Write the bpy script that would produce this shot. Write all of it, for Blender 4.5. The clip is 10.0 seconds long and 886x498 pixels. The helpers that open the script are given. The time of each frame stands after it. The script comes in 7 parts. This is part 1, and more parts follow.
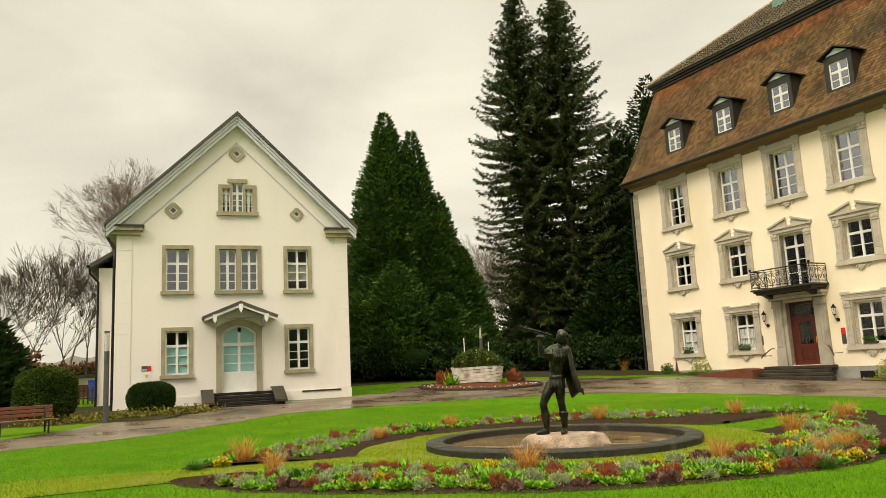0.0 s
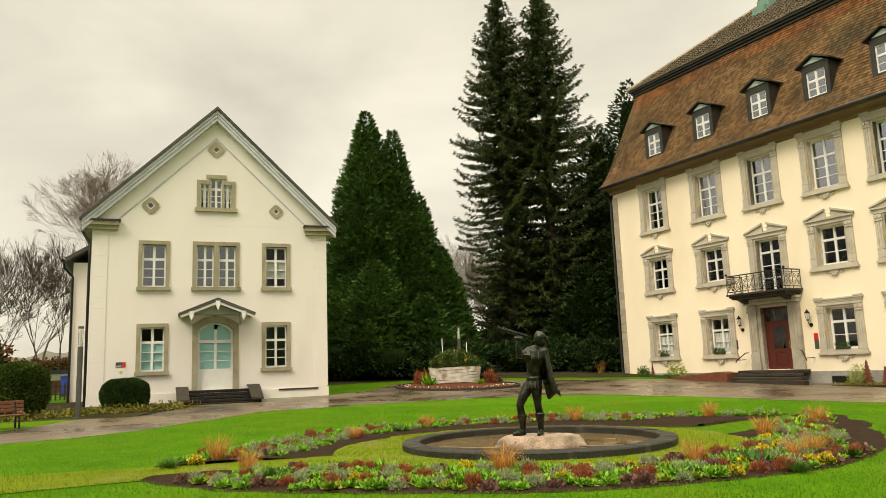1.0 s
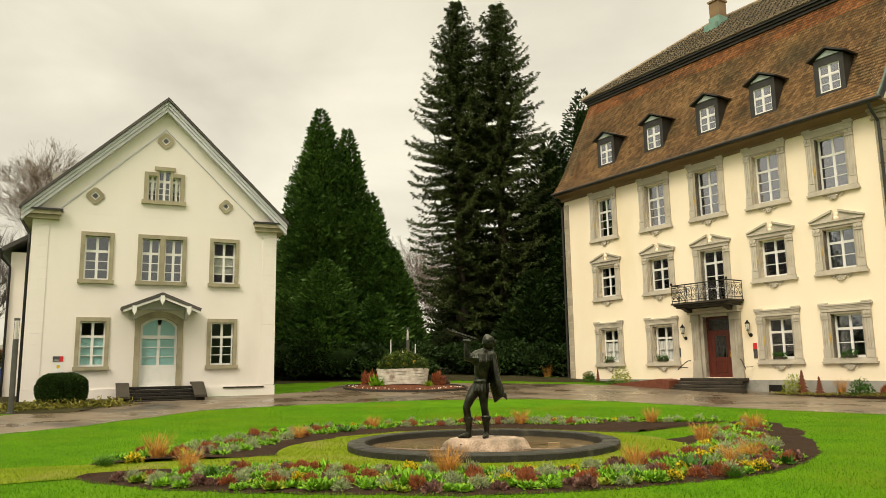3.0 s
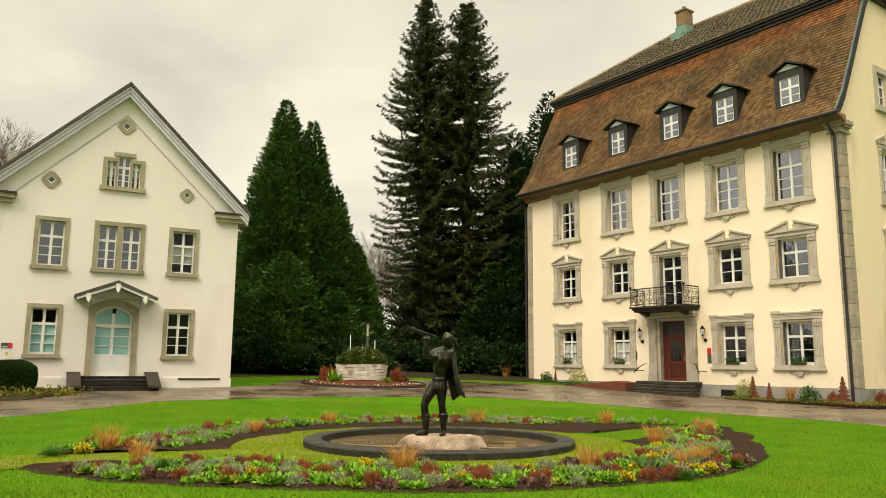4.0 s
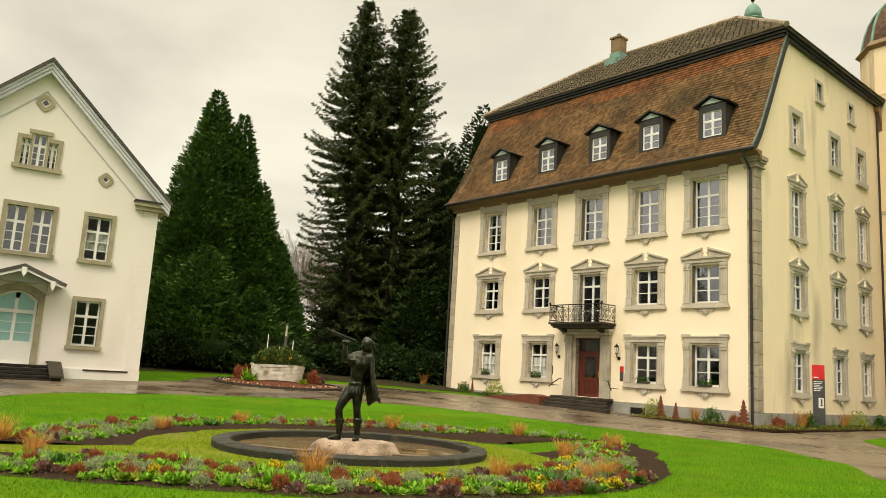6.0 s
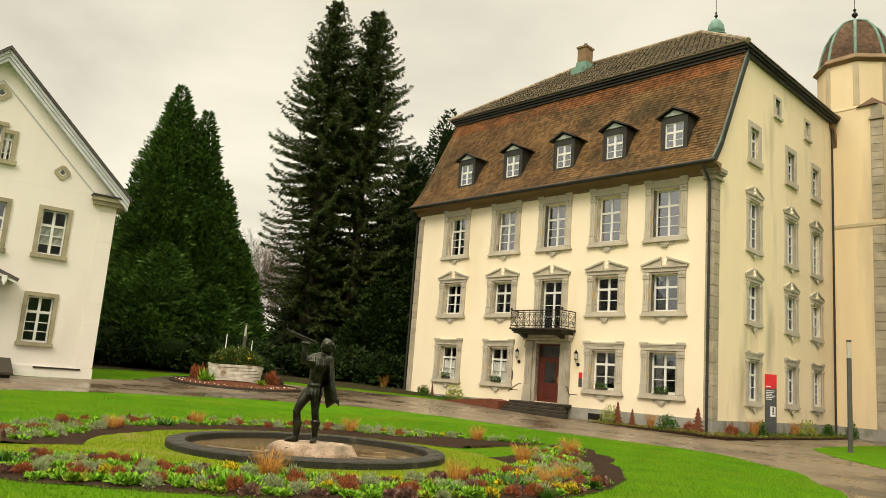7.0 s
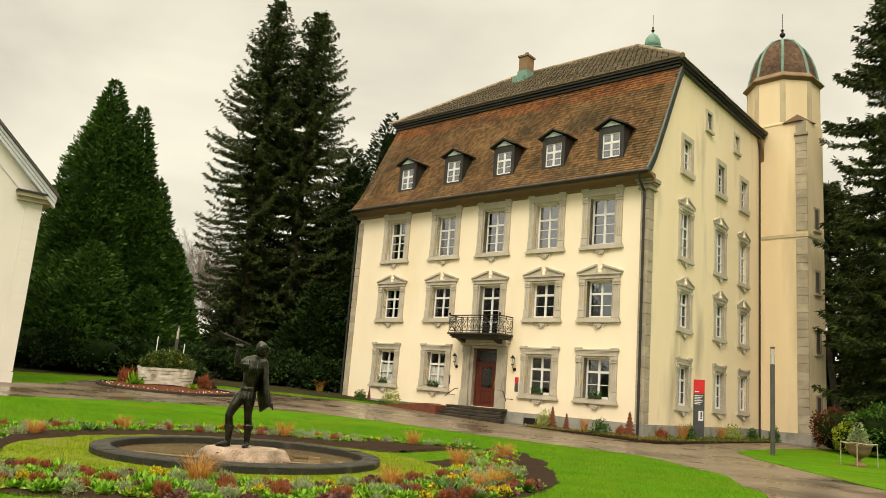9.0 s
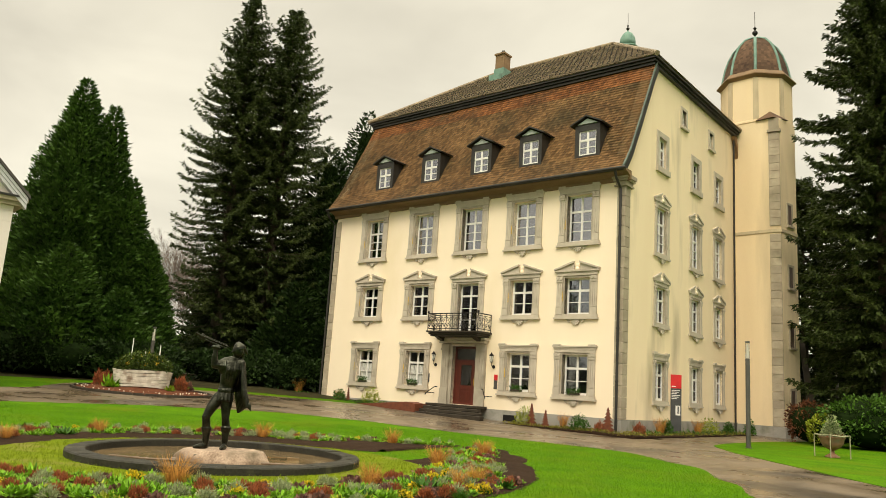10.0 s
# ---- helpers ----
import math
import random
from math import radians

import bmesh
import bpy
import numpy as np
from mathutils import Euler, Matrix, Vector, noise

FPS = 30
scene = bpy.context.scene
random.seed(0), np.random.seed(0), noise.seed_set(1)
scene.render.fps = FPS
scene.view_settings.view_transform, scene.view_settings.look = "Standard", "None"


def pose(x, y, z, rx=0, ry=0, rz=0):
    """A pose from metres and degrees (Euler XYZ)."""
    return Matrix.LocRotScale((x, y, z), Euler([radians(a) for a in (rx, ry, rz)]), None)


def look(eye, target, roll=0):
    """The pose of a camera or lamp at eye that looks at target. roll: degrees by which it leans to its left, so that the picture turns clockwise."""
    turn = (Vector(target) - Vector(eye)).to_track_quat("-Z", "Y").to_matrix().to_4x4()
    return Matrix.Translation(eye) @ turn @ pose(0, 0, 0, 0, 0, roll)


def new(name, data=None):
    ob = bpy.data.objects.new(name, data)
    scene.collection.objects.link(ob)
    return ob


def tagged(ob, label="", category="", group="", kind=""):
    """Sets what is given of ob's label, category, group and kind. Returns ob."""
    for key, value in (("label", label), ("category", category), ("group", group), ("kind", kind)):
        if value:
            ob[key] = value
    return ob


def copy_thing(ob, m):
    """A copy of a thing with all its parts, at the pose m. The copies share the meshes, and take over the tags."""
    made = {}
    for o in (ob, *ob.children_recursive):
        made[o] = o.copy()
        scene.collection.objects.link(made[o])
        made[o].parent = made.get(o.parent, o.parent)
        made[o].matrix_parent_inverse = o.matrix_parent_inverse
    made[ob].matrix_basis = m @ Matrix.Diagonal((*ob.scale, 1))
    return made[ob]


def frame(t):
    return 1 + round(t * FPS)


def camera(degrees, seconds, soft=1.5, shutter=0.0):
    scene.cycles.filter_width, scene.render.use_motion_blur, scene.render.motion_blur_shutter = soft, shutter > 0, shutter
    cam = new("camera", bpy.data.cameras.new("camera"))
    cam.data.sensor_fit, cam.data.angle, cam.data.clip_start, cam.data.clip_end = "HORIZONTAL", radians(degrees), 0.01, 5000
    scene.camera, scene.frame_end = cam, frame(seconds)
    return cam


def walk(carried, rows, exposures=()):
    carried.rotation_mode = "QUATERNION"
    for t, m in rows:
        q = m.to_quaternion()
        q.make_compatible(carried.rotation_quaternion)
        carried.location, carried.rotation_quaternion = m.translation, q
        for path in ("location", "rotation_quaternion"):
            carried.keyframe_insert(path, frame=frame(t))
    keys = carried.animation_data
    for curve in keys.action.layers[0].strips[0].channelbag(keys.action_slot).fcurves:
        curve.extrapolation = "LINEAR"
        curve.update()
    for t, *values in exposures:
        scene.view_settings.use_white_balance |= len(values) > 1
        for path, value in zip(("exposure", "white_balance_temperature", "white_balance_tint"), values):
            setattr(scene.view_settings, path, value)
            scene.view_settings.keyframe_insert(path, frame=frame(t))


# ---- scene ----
cam = camera(61.2, 10.0, soft=0.5)
PATH = [
    (0.0, (-0.017, 0.001, 1.646), (-3.802, 19.388, 4.780), -2.84),
    (0.5, (-0.016, 0.000, 1.649), (-3.612, 19.429, 4.743), -2.58),
    (1.0, (-0.014, 0.000, 1.649), (-3.267, 19.487, 4.760), -2.13),
    (1.5, (-0.008, -0.000, 1.652), (-2.916, 19.535, 4.801), -1.85),
    (2.0, (-0.006, 0.000, 1.647), (-2.698, 19.558, 4.848), -1.74),
    (2.5, (-0.007, 0.001, 1.641), (-2.403, 19.601, 4.819), -1.43),
    (4.0, (-0.004, 0.000, 1.648), (-1.006, 19.741, 4.700), 0.56),
    (4.5, (-0.002, 0.001, 1.645), (-0.517, 19.748, 4.771), 1.37),
    (5.0, (0.000, 0.000, 1.650), (0.003, 19.739, 4.871), 2.03),
    (5.5, (0.003, 0.000, 1.648), (0.478, 19.730, 4.893), 2.80),
    (7.0, (0.016, 0.001, 1.646), (1.931, 19.608, 5.092), 4.42),
    (7.5, (0.022, 0.001, 1.646), (2.386, 19.544, 5.175), 4.79),
    (8.0, (0.032, 0.002, 1.635), (2.817, 19.471, 5.269), 5.03),
    (8.5, (0.035, 0.002, 1.638), (3.148, 19.417, 5.296), 4.85),
    (9.0, (0.044, 0.003, 1.631), (3.524, 19.349, 5.322), 4.56),
    (9.5, (0.052, 0.002, 1.635), (3.835, 19.286, 5.353), 4.13),
    (10.0, (0.058, 0.002, 1.638), (4.106, 19.238, 5.323), 3.76),
]
walk(cam, [(t, look(eye, target, roll)) for t, eye, target, roll in PATH], exposures=[(0, 0.42, 7250, 10.5), (10, 0.42, 7250, 10.5)])

# ---- sky and sun: an overcast winter day ----
world = bpy.data.worlds.new("sky")
scene.world = world
world.use_nodes = True
wn, wl = world.node_tree.nodes, world.node_tree.links
wn.clear()
w_out = wn.new("ShaderNodeOutputWorld")
w_mix = wn.new("ShaderNodeMixShader")
w_mix.inputs[0].default_value = 0.93
w_clear = wn.new("ShaderNodeBackground")
w_clear.inputs[1].default_value = 0.10
w_sky = wn.new("ShaderNodeTexSky")
w_sky.sky_type, w_sky.sun_disc = "NISHITA", False
w_sky.sun_elevation, w_sky.sun_rotation = radians(45), radians(207)
w_cloud = wn.new("ShaderNodeBackground")
w_co = wn.new("ShaderNodeTexCoord")
w_sep = wn.new("ShaderNodeSeparateXYZ")
w_map = wn.new("ShaderNodeMapping")
w_map.inputs[3].default_value = (1.0, 1.0, 2.6)
w_n = wn.new("ShaderNodeTexNoise")
w_n.inputs["Scale"].default_value, w_n.inputs["Detail"].default_value, w_n.inputs["Roughness"].default_value = 2.1, 5.0, 0.5
w_n.inputs["Distortion"].default_value = 0.4
w_ramp = wn.new("ShaderNodeValToRGB")
w_ramp.color_ramp.elements[0].position, w_ramp.color_ramp.elements[0].color = 0.30, (0.50, 0.49, 0.425, 1)
w_ramp.color_ramp.elements[1].position, w_ramp.color_ramp.elements[1].color = 0.64, (0.73, 0.72, 0.625, 1)
# an overcast sky grows brighter towards the zenith
w_up = wn.new("ShaderNodeMapRange")
w_up.inputs[1].default_value, w_up.inputs[2].default_value, w_up.inputs[3].default_value, w_up.inputs[4].default_value = 0.5, 1.0, 1.0, 4.0
wl.new(w_co.outputs["Generated"], w_map.inputs[0])
wl.new(w_map.outputs[0], w_n.inputs["Vector"])
wl.new(w_co.outputs["Generated"], w_sep.inputs[0])
wl.new(w_sep.outputs[2], w_up.inputs[0])
wl.new(w_n.outputs["Fac"], w_ramp.inputs[0])
wl.new(w_ramp.outputs[0], w_cloud.inputs[0])
wl.new(w_up.outputs[0], w_cloud.inputs[1])
wl.new(w_sky.outputs[0], w_clear.inputs[0])
wl.new(w_clear.outputs[0], w_mix.inputs[1])
wl.new(w_cloud.outputs[0], w_mix.inputs[2])
wl.new(w_mix.outputs[0], w_out.inputs[0])

sun = new("sun", bpy.data.lights.new("sun", "SUN"))
sun.data.energy, sun.data.angle, sun.data.color = 1.5, radians(25), (1.0, 0.95, 0.86)
sun.matrix_world = look((-14, -27, 31), (0, 0, 0))


# ---- materials ----
def material(name, dark, light, scale=4.0, rough=0.8, bump=0.2, metal=0.0, fine=40.0, stain=None, stain_scale=0.6, stain_at=(0.55, 0.75), vary=0.0, island=0.0,
             rough_to=None, spec=0.5, stretch=(1, 1, 1), fine_mix=0.35):
    """A surface with two scales of grain, stains of their own colour, and a difference from piece to piece."""
    m = bpy.data.materials.new(name)
    m.use_nodes = True
    n, l = m.node_tree.nodes, m.node_tree.links
    b = n["Principled BSDF"]
    co, mp = n.new("ShaderNodeTexCoord"), n.new("ShaderNodeMapping")
    mp.inputs[3].default_value = stretch
    l.new(co.outputs["Object"], mp.inputs[0])
    big, small = n.new("ShaderNodeTexNoise"), n.new("ShaderNodeTexNoise")
    for t, s, d in ((big, scale, 4.0), (small, fine, 3.0)):
        t.inputs["Scale"].default_value, t.inputs["Detail"].default_value = s, d
        l.new(mp.outputs[0], t.inputs["Vector"])
    mix = n.new("ShaderNodeMix")
    mix.inputs[0].default_value = fine_mix
    l.new(big.outputs["Fac"], mix.inputs[2])
    l.new(small.outputs["Fac"], mix.inputs[3])
    ramp = n.new("ShaderNodeValToRGB")
    ramp.color_ramp.elements[0].position, ramp.color_ramp.elements[0].color = 0.34, (*dark, 1)
    ramp.color_ramp.elements[1].position, ramp.color_ramp.elements[1].color = 0.66, (*light, 1)
    l.new(mix.outputs[0], ramp.inputs[0])
    colour = ramp.outputs[0]
    if stain:
        sn, sr, sm = n.new("ShaderNodeTexNoise"), n.new("ShaderNodeMapRange"), n.new("ShaderNodeMix")
        sn.inputs["Scale"].default_value, sn.inputs["Detail"].default_value = stain_scale, 6.0
        sr.inputs[1].default_value, sr.inputs[2].default_value = stain_at
        sm.data_type = "RGBA"
        sm.inputs[7].default_value = (*stain, 1)
        l.new(mp.outputs[0], sn.inputs["Vector"])
        l.new(sn.outputs["Fac"], sr.inputs[0])
        l.new(sr.outputs[0], sm.inputs[0])
        l.new(colour, sm.inputs[6])
        colour = sm.outputs[2]
    if vary or island:
        hv, ra = n.new("ShaderNodeHueSaturation"), n.new("ShaderNodeMapRange")
        source = n.new("ShaderNodeNewGeometry").outputs["Random Per Island"] if island else n.new("ShaderNodeObjectInfo").outputs["Random"]
        amount = island or vary
        ra.inputs[3].default_value, ra.inputs[4].default_value = 1 - amount, 1 + amount
        l.new(source, ra.inputs[0])
        l.new(ra.outputs[0], hv.inputs["Value"])
        l.new(colour, hv.inputs["Color"])
        colour = hv.outputs[0]
    l.new(colour, b.inputs["Base Color"])
    b.inputs["Metallic"].default_value, b.inputs["Roughness"].default_value = metal, rough
    b.inputs["Specular IOR Level"].default_value = spec
    if rough_to is not None:
        rr = n.new("ShaderNodeMapRange")
        rr.inputs[1].default_value, rr.inputs[2].default_value, rr.inputs[3].default_value, rr.inputs[4].default_value = 0.38, 0.62, rough, rough_to
        l.new(big.outputs["Fac"], rr.inputs[0])
        l.new(rr.outputs[0], b.inputs["Roughness"])
    if bump:
        bp = n.new("ShaderNodeBump")
        bp.inputs["Strength"].default_value, bp.inputs["Distance"].default_value = bump, 0.02
        l.new(mix.outputs[0], bp.inputs["Height"])
        l.new(bp.outputs[0], b.inputs["Normal"])
    return m


def glass_material(name, tint, gloss):
    m = bpy.data.materials.new(name)
    m.use_nodes = True
    n, l = m.node_tree.nodes, m.node_tree.links
    n.clear()
    out, mix = n.new("ShaderNodeOutputMaterial"), n.new("ShaderNodeMixShader")
    see, shine, fr = n.new("ShaderNodeBsdfTransparent"), n.new("ShaderNodeBsdfGlossy"), n.new("ShaderNodeFresnel")
    see.inputs[0].default_value = (*tint, 1)
    shine.inputs[0].default_value, shine.inputs["Roughness"].default_value = (0.9, 0.92, 1.0, 1), 0.03
    fr.inputs[0].default_value = gloss
    no, bp = n.new("ShaderNodeTexNoise"), n.new("ShaderNodeBump")
    no.inputs["Scale"].default_value, bp.inputs["Strength"].default_value, bp.inputs["Distance"].default_value = 1.3, 0.12, 0.05
    l.new(no.outputs["Fac"], bp.inputs["Height"])
    l.new(bp.outputs[0], shine.inputs["Normal"])
    l.new(fr.outputs[0], mix.inputs[0])
    l.new(see.outputs[0], mix.inputs[1])
    l.new(shine.outputs[0], mix.inputs[2])
    l.new(mix.outputs[0], out.inputs[0])
    return m


def leaf_material(name, dark, light, scale=0.8, through_light=0.25):
    m = material(name, dark, light, scale=scale, rough=0.5, bump=0.0, fine=9.0, island=0.48, spec=0.15)
    n, l = m.node_tree.nodes, m.node_tree.links
    b, out = n["Principled BSDF"], n["Material Output"]
    tr, mix = n.new("ShaderNodeBsdfTranslucent"), n.new("ShaderNodeMixShader")
    l.new(b.inputs["Base Color"].links[0].from_socket, tr.inputs[0])
    mix.inputs[0].default_value = through_light
    l.new(b.outputs[0], mix.inputs[1])
    l.new(tr.outputs[0], mix.inputs[2])
    l.new(mix.outputs[0], out.inputs[0])
    return m


M = {}
M["plaster_cream"] = material("cream_plaster", (0.87, 0.74, 0.555), (0.93, 0.805, 0.62), 0.5, 0.9, 0.12, stain=(0.80, 0.67, 0.44), stain_scale=0.35, stain_at=(0.56, 0.85), stretch=(1, 1, 0.45), fine=60)
M["plaster_side"] = material("weathered_cream_plaster", (0.86, 0.70, 0.48), (0.92, 0.775, 0.55), 0.5, 0.9, 0.15, stain=(0.36, 0.29, 0.18), stain_scale=0.5, stain_at=(0.54, 0.82), stretch=(1, 1, 0.22), fine=60)
M["plaster_white"] = material("white_plaster", (0.775, 0.715, 0.66), (0.835, 0.78, 0.725), 0.5, 0.9, 0.15, stain=(0.68, 0.62, 0.56), stain_scale=0.4, stain_at=(0.6, 0.9), stretch=(1, 1, 0.3), fine=50)
M["plinth_grey"] = material("grey_plinth_render", (0.25, 0.24, 0.21), (0.36, 0.34, 0.30), 1.5, 0.85, 0.2, stain=(0.14, 0.15, 0.10), stain_scale=1.2)
M["sandstone"] = material("painted_grey_stone", (0.42, 0.37, 0.295), (0.57, 0.51, 0.415), 2.0, 0.85, 0.2, stain=(0.24, 0.205, 0.15), stain_scale=1.1, stain_at=(0.58, 0.85), vary=0.06)
M["reveal"] = material("grey_painted_reveal", (0.34, 0.30, 0.235), (0.45, 0.40, 0.315), 2.0, 0.85, 0.15, stain=(0.22, 0.19, 0.14), stain_scale=1.1, vary=0.05)
M["olive_stone"] = material("olive_sandstone", (0.27, 0.235, 0.155), (0.38, 0.335, 0.225), 2.0, 0.85, 0.25, stain=(0.17, 0.15, 0.09), stain_scale=1.4, vary=0.06)
M["quoin"] = material("grey_quoin_stone", (0.31, 0.26, 0.19), (0.45, 0.39, 0.29), 2.0, 0.85, 0.25, stain=(0.20, 0.175, 0.12), stain_scale=1.0, vary=0.14)
M["roof_tile"] = material("red_brown_clay_tile", (0.150, 0.085, 0.042), (0.33, 0.185, 0.085), 0.45, 0.75, 0.3, stain=(0.105, 0.082, 0.045), stain_scale=0.5, stain_at=(0.48, 0.76), island=0.40, spec=0.2, fine=12)
M["roof_ochre"] = material("orange_clay_tile", (0.23, 0.088, 0.036), (0.39, 0.155, 0.062), 0.5, 0.75, 0.3, stain=(0.12, 0.075, 0.04), stain_scale=0.4, stain_at=(0.48, 0.7), spec=0.2, island=0.4, fine=12)
M["roof_grey"] = material("grey_brown_clay_tile", (0.20, 0.155, 0.10), (0.36, 0.28, 0.185), 0.5, 0.75, 0.3, stain=(0.10, 0.09, 0.055), stain_scale=0.5, island=0.3, fine=12)
M["dome_tile"] = material("dark_brown_dome_tile", (0.085, 0.05, 0.032), (0.165, 0.098, 0.06), 0.6, 0.75, 0.3, island=0.35, spec=0.2)
M["slate"] = material("dark_house_roof_tile", (0.05, 0.045, 0.04), (0.09, 0.08, 0.07), 0.6, 0.7, 0.3, island=0.25)
M["dark_metal"] = material("dark_brown_grey_sheet_metal", (0.018, 0.017, 0.015), (0.040, 0.037, 0.032), 2.0, 0.5, 0.05, metal=0.2)
M["iron"] = material("black_wrought_iron", (0.012, 0.011, 0.010), (0.03, 0.027, 0.024), 6.0, 0.5, 0.1, metal=0.6)
M["copper"] = material("green_copper_patina", (0.10, 0.21, 0.165), (0.19, 0.32, 0.26), 2.0, 0.7, 0.15, stain=(0.07, 0.12, 0.09), stain_scale=1.6)
M["copper_dark"] = material("dark_weathered_copper", (0.035, 0.05, 0.04), (0.10, 0.14, 0.11), 1.2, 0.6, 0.1, fine=6)
M["pale_copper"] = material("pale_weathered_copper", (0.30, 0.36, 0.33), (0.44, 0.50, 0.46), 2.0, 0.6, 0.1)
M["soffit"] = material("brown_painted_eaves", (0.16, 0.095, 0.045), (0.25, 0.155, 0.075), 2.0, 0.7, 0.1, stretch=(0.3, 1, 1))
M["white_paint"] = material("white_window_paint", (0.72, 0.71, 0.67), (0.82, 0.81, 0.77), 3.0, 0.45, 0.03)
M["grey_board"] = material("pale_grey_painted_board", (0.53, 0.53, 0.575), (0.66, 0.655, 0.70), 2.0, 0.6, 0.08, stretch=(1, 1, 0.4))
M["red_door"] = material("red_varnished_wood", (0.070, 0.014, 0.009), (0.125, 0.026, 0.015), 2.5, 0.35, 0.1, stretch=(6, 1, 0.6))
M["red_wood"] = material("dark_brown_shutter", (0.05, 0.03, 0.022), (0.12, 0.07, 0.05), 2.5, 0.6, 0.1, stretch=(5, 5, 0.6))
M["band"] = material("ochre_grey_band", (0.46, 0.38, 0.25), (0.60, 0.50, 0.335), 1.2, 0.85, 0.1, stain=(0.34, 0.28, 0.18), stain_scale=0.8, stretch=(1, 1, 0.4))
M["tower_plaster"] = material("brown_stained_plaster", (0.74, 0.585, 0.37), (0.84, 0.69, 0.46), 0.5, 0.9, 0.15, stain=(0.36, 0.29, 0.18), stain_scale=0.45, stain_at=(0.52, 0.84), stretch=(1, 1, 0.15), fine=60)
M["rust"] = material("rusted_steel", (0.10, 0.026, 0.012), (0.19, 0.055, 0.022), 5.0, 0.75, 0.25)
M["pipe"] = material("brown_plastic", (0.10, 0.065, 0.035), (0.20, 0.14, 0.09), 3.0, 0.5, 0.1)
M["black_stone"] = material("black_wet_stone", (0.012, 0.010, 0.008), (0.030, 0.025, 0.019), 1.6, 0.7, 0.25, rough_to=0.85, spec=0.2)
M["step_stone"] = material("dark_wet_stone", (0.024, 0.019, 0.013), (0.060, 0.048, 0.034), 1.6, 0.5, 0.25, rough_to=0.75, spec=0.3)
M["bronze"] = material("dark_bronze", (0.016, 0.017, 0.013), (0.070, 0.072, 0.055), 9.0, 0.34, 0.6, metal=1.0, stain=(0.040, 0.060, 0.046), stain_scale=3.0, stain_at=(0.6, 0.85))
M["boulder"] = material("pinkish_granite", (0.20, 0.135, 0.09), (0.50, 0.375, 0.275), 3.5, 0.85, 1.0, stain=(0.13, 0.10, 0.06), stain_scale=2.6, stain_at=(0.5, 0.72), fine=26, fine_mix=0.5)
M["rim"] = material("dark_wet_pool_stone", (0.012, 0.012, 0.008), (0.040, 0.037, 0.026), 2.5, 0.5, 1.0, rough_to=0.8, spec=0.3, fine=22, fine_mix=0.5, stain=(0.11, 0.10, 0.07), stain_scale=1.8, stain_at=(0.58, 0.80), vary=0.03)
M["pool_floor"] = material("silted_pool_concrete", (0.15, 0.102, 0.050), (0.235, 0.165, 0.085), 0.9, 0.07, 0.03, rough_to=0.16, stain=(0.10, 0.068, 0.035), stain_scale=0.8)
M["soil"] = material("dark_bed_soil", (0.014, 0.008, 0.005), (0.046, 0.026, 0.015), 6.0, 0.95, 1.0, fine=35, fine_mix=0.6, spec=0.08)
M["mulch"] = material("reddish_bark_mulch", (0.065, 0.022, 0.012), (0.15, 0.055, 0.028), 7.0, 0.95, 1.0, fine=30, fine_mix=0.6, spec=0.08)
M["asphalt"] = material("wet_brown_asphalt", (0.095, 0.068, 0.042), (0.175, 0.130, 0.083), 0.45, 0.20, 0.06, rough_to=0.55, fine=14, stain=(0.045, 0.034, 0.024), stain_scale=0.3, stain_at=(0.5, 0.66), stretch=(1, 1, 1))
M["white_pebble"] = material("white_painted_wicker", (0.50, 0.45, 0.37), (0.78, 0.73, 0.64), 4.0, 0.8, 0.5, stain=(0.30, 0.22, 0.16), stain_scale=2.5)
# solid filler of crowns and bushes; their inner shade is put into its colour
M["core"] = material("shade_dark_filler", (0.006, 0.012, 0.003), (0.012, 0.024, 0.006), 2.0, 0.95, 0.3, spec=0.05)
M["room"] = material("dim_room_wall", (0.30, 0.28, 0.25), (0.38, 0.36, 0.32), 0.5, 0.9, 0.0)
M["curtain"] = material("white_net_curtain", (0.62, 0.62, 0.58), (0.75, 0.75, 0.70), 3.0, 0.9, 0.1, stretch=(8, 8, 0.4))
M["blind"] = material("pale_teal_blind", (0.30, 0.57, 0.56), (0.40, 0.66, 0.64), 2.0, 0.7, 0.05)
M["lamp_post"] = material("grey_lamp_metal", (0.10, 0.095, 0.09), (0.15, 0.145, 0.135), 3.0, 0.4, 0.05, metal=0.6)
M["frost"] = material("frosted_lamp_glass", (0.62, 0.60, 0.54), (0.75, 0.73, 0.66), 3.0, 0.25, 0.0)
M["sign_red"] = material("red_sign_paint", (0.55, 0.015, 0.02), (0.66, 0.025, 0.03), 3.0, 0.4, 0.0)
M["sign_dark"] = material("dark_grey_sign_panel", (0.045, 0.047, 0.05), (0.075, 0.078, 0.082), 3.0, 0.4, 0.0)
M["sign_white"] = material("white_sign_panel", (0.72, 0.72, 0.70), (0.80, 0.80, 0.78), 3.0, 0.4, 0.0)
M["yellow"] = material("golden_paint", (0.60, 0.36, 0.02), (0.75, 0.48, 0.04), 3.0, 0.5, 0.0)
M["bench_wood"] = material("red_brown_bench_slat", (0.12, 0.035, 0.02), (0.22, 0.07, 0.035), 3.0, 0.4, 0.2, stretch=(0.4, 6, 6))
M["litter"] = material("pale_mossy_garland", (0.20, 0.19, 0.11), (0.42, 0.40, 0.27), 14.0, 0.9, 0.8)
M["terracotta"] = material("weathered_terracotta", (0.17, 0.085, 0.05), (0.30, 0.16, 0.095), 4.0, 0.85, 0.3, stain=(0.12, 0.13, 0.08), stain_scale=3)
M["blue_plastic"] = material("blue_bin_plastic", (0.02, 0.05, 0.28), (0.03, 0.07, 0.36), 3.0, 0.5, 0.0)
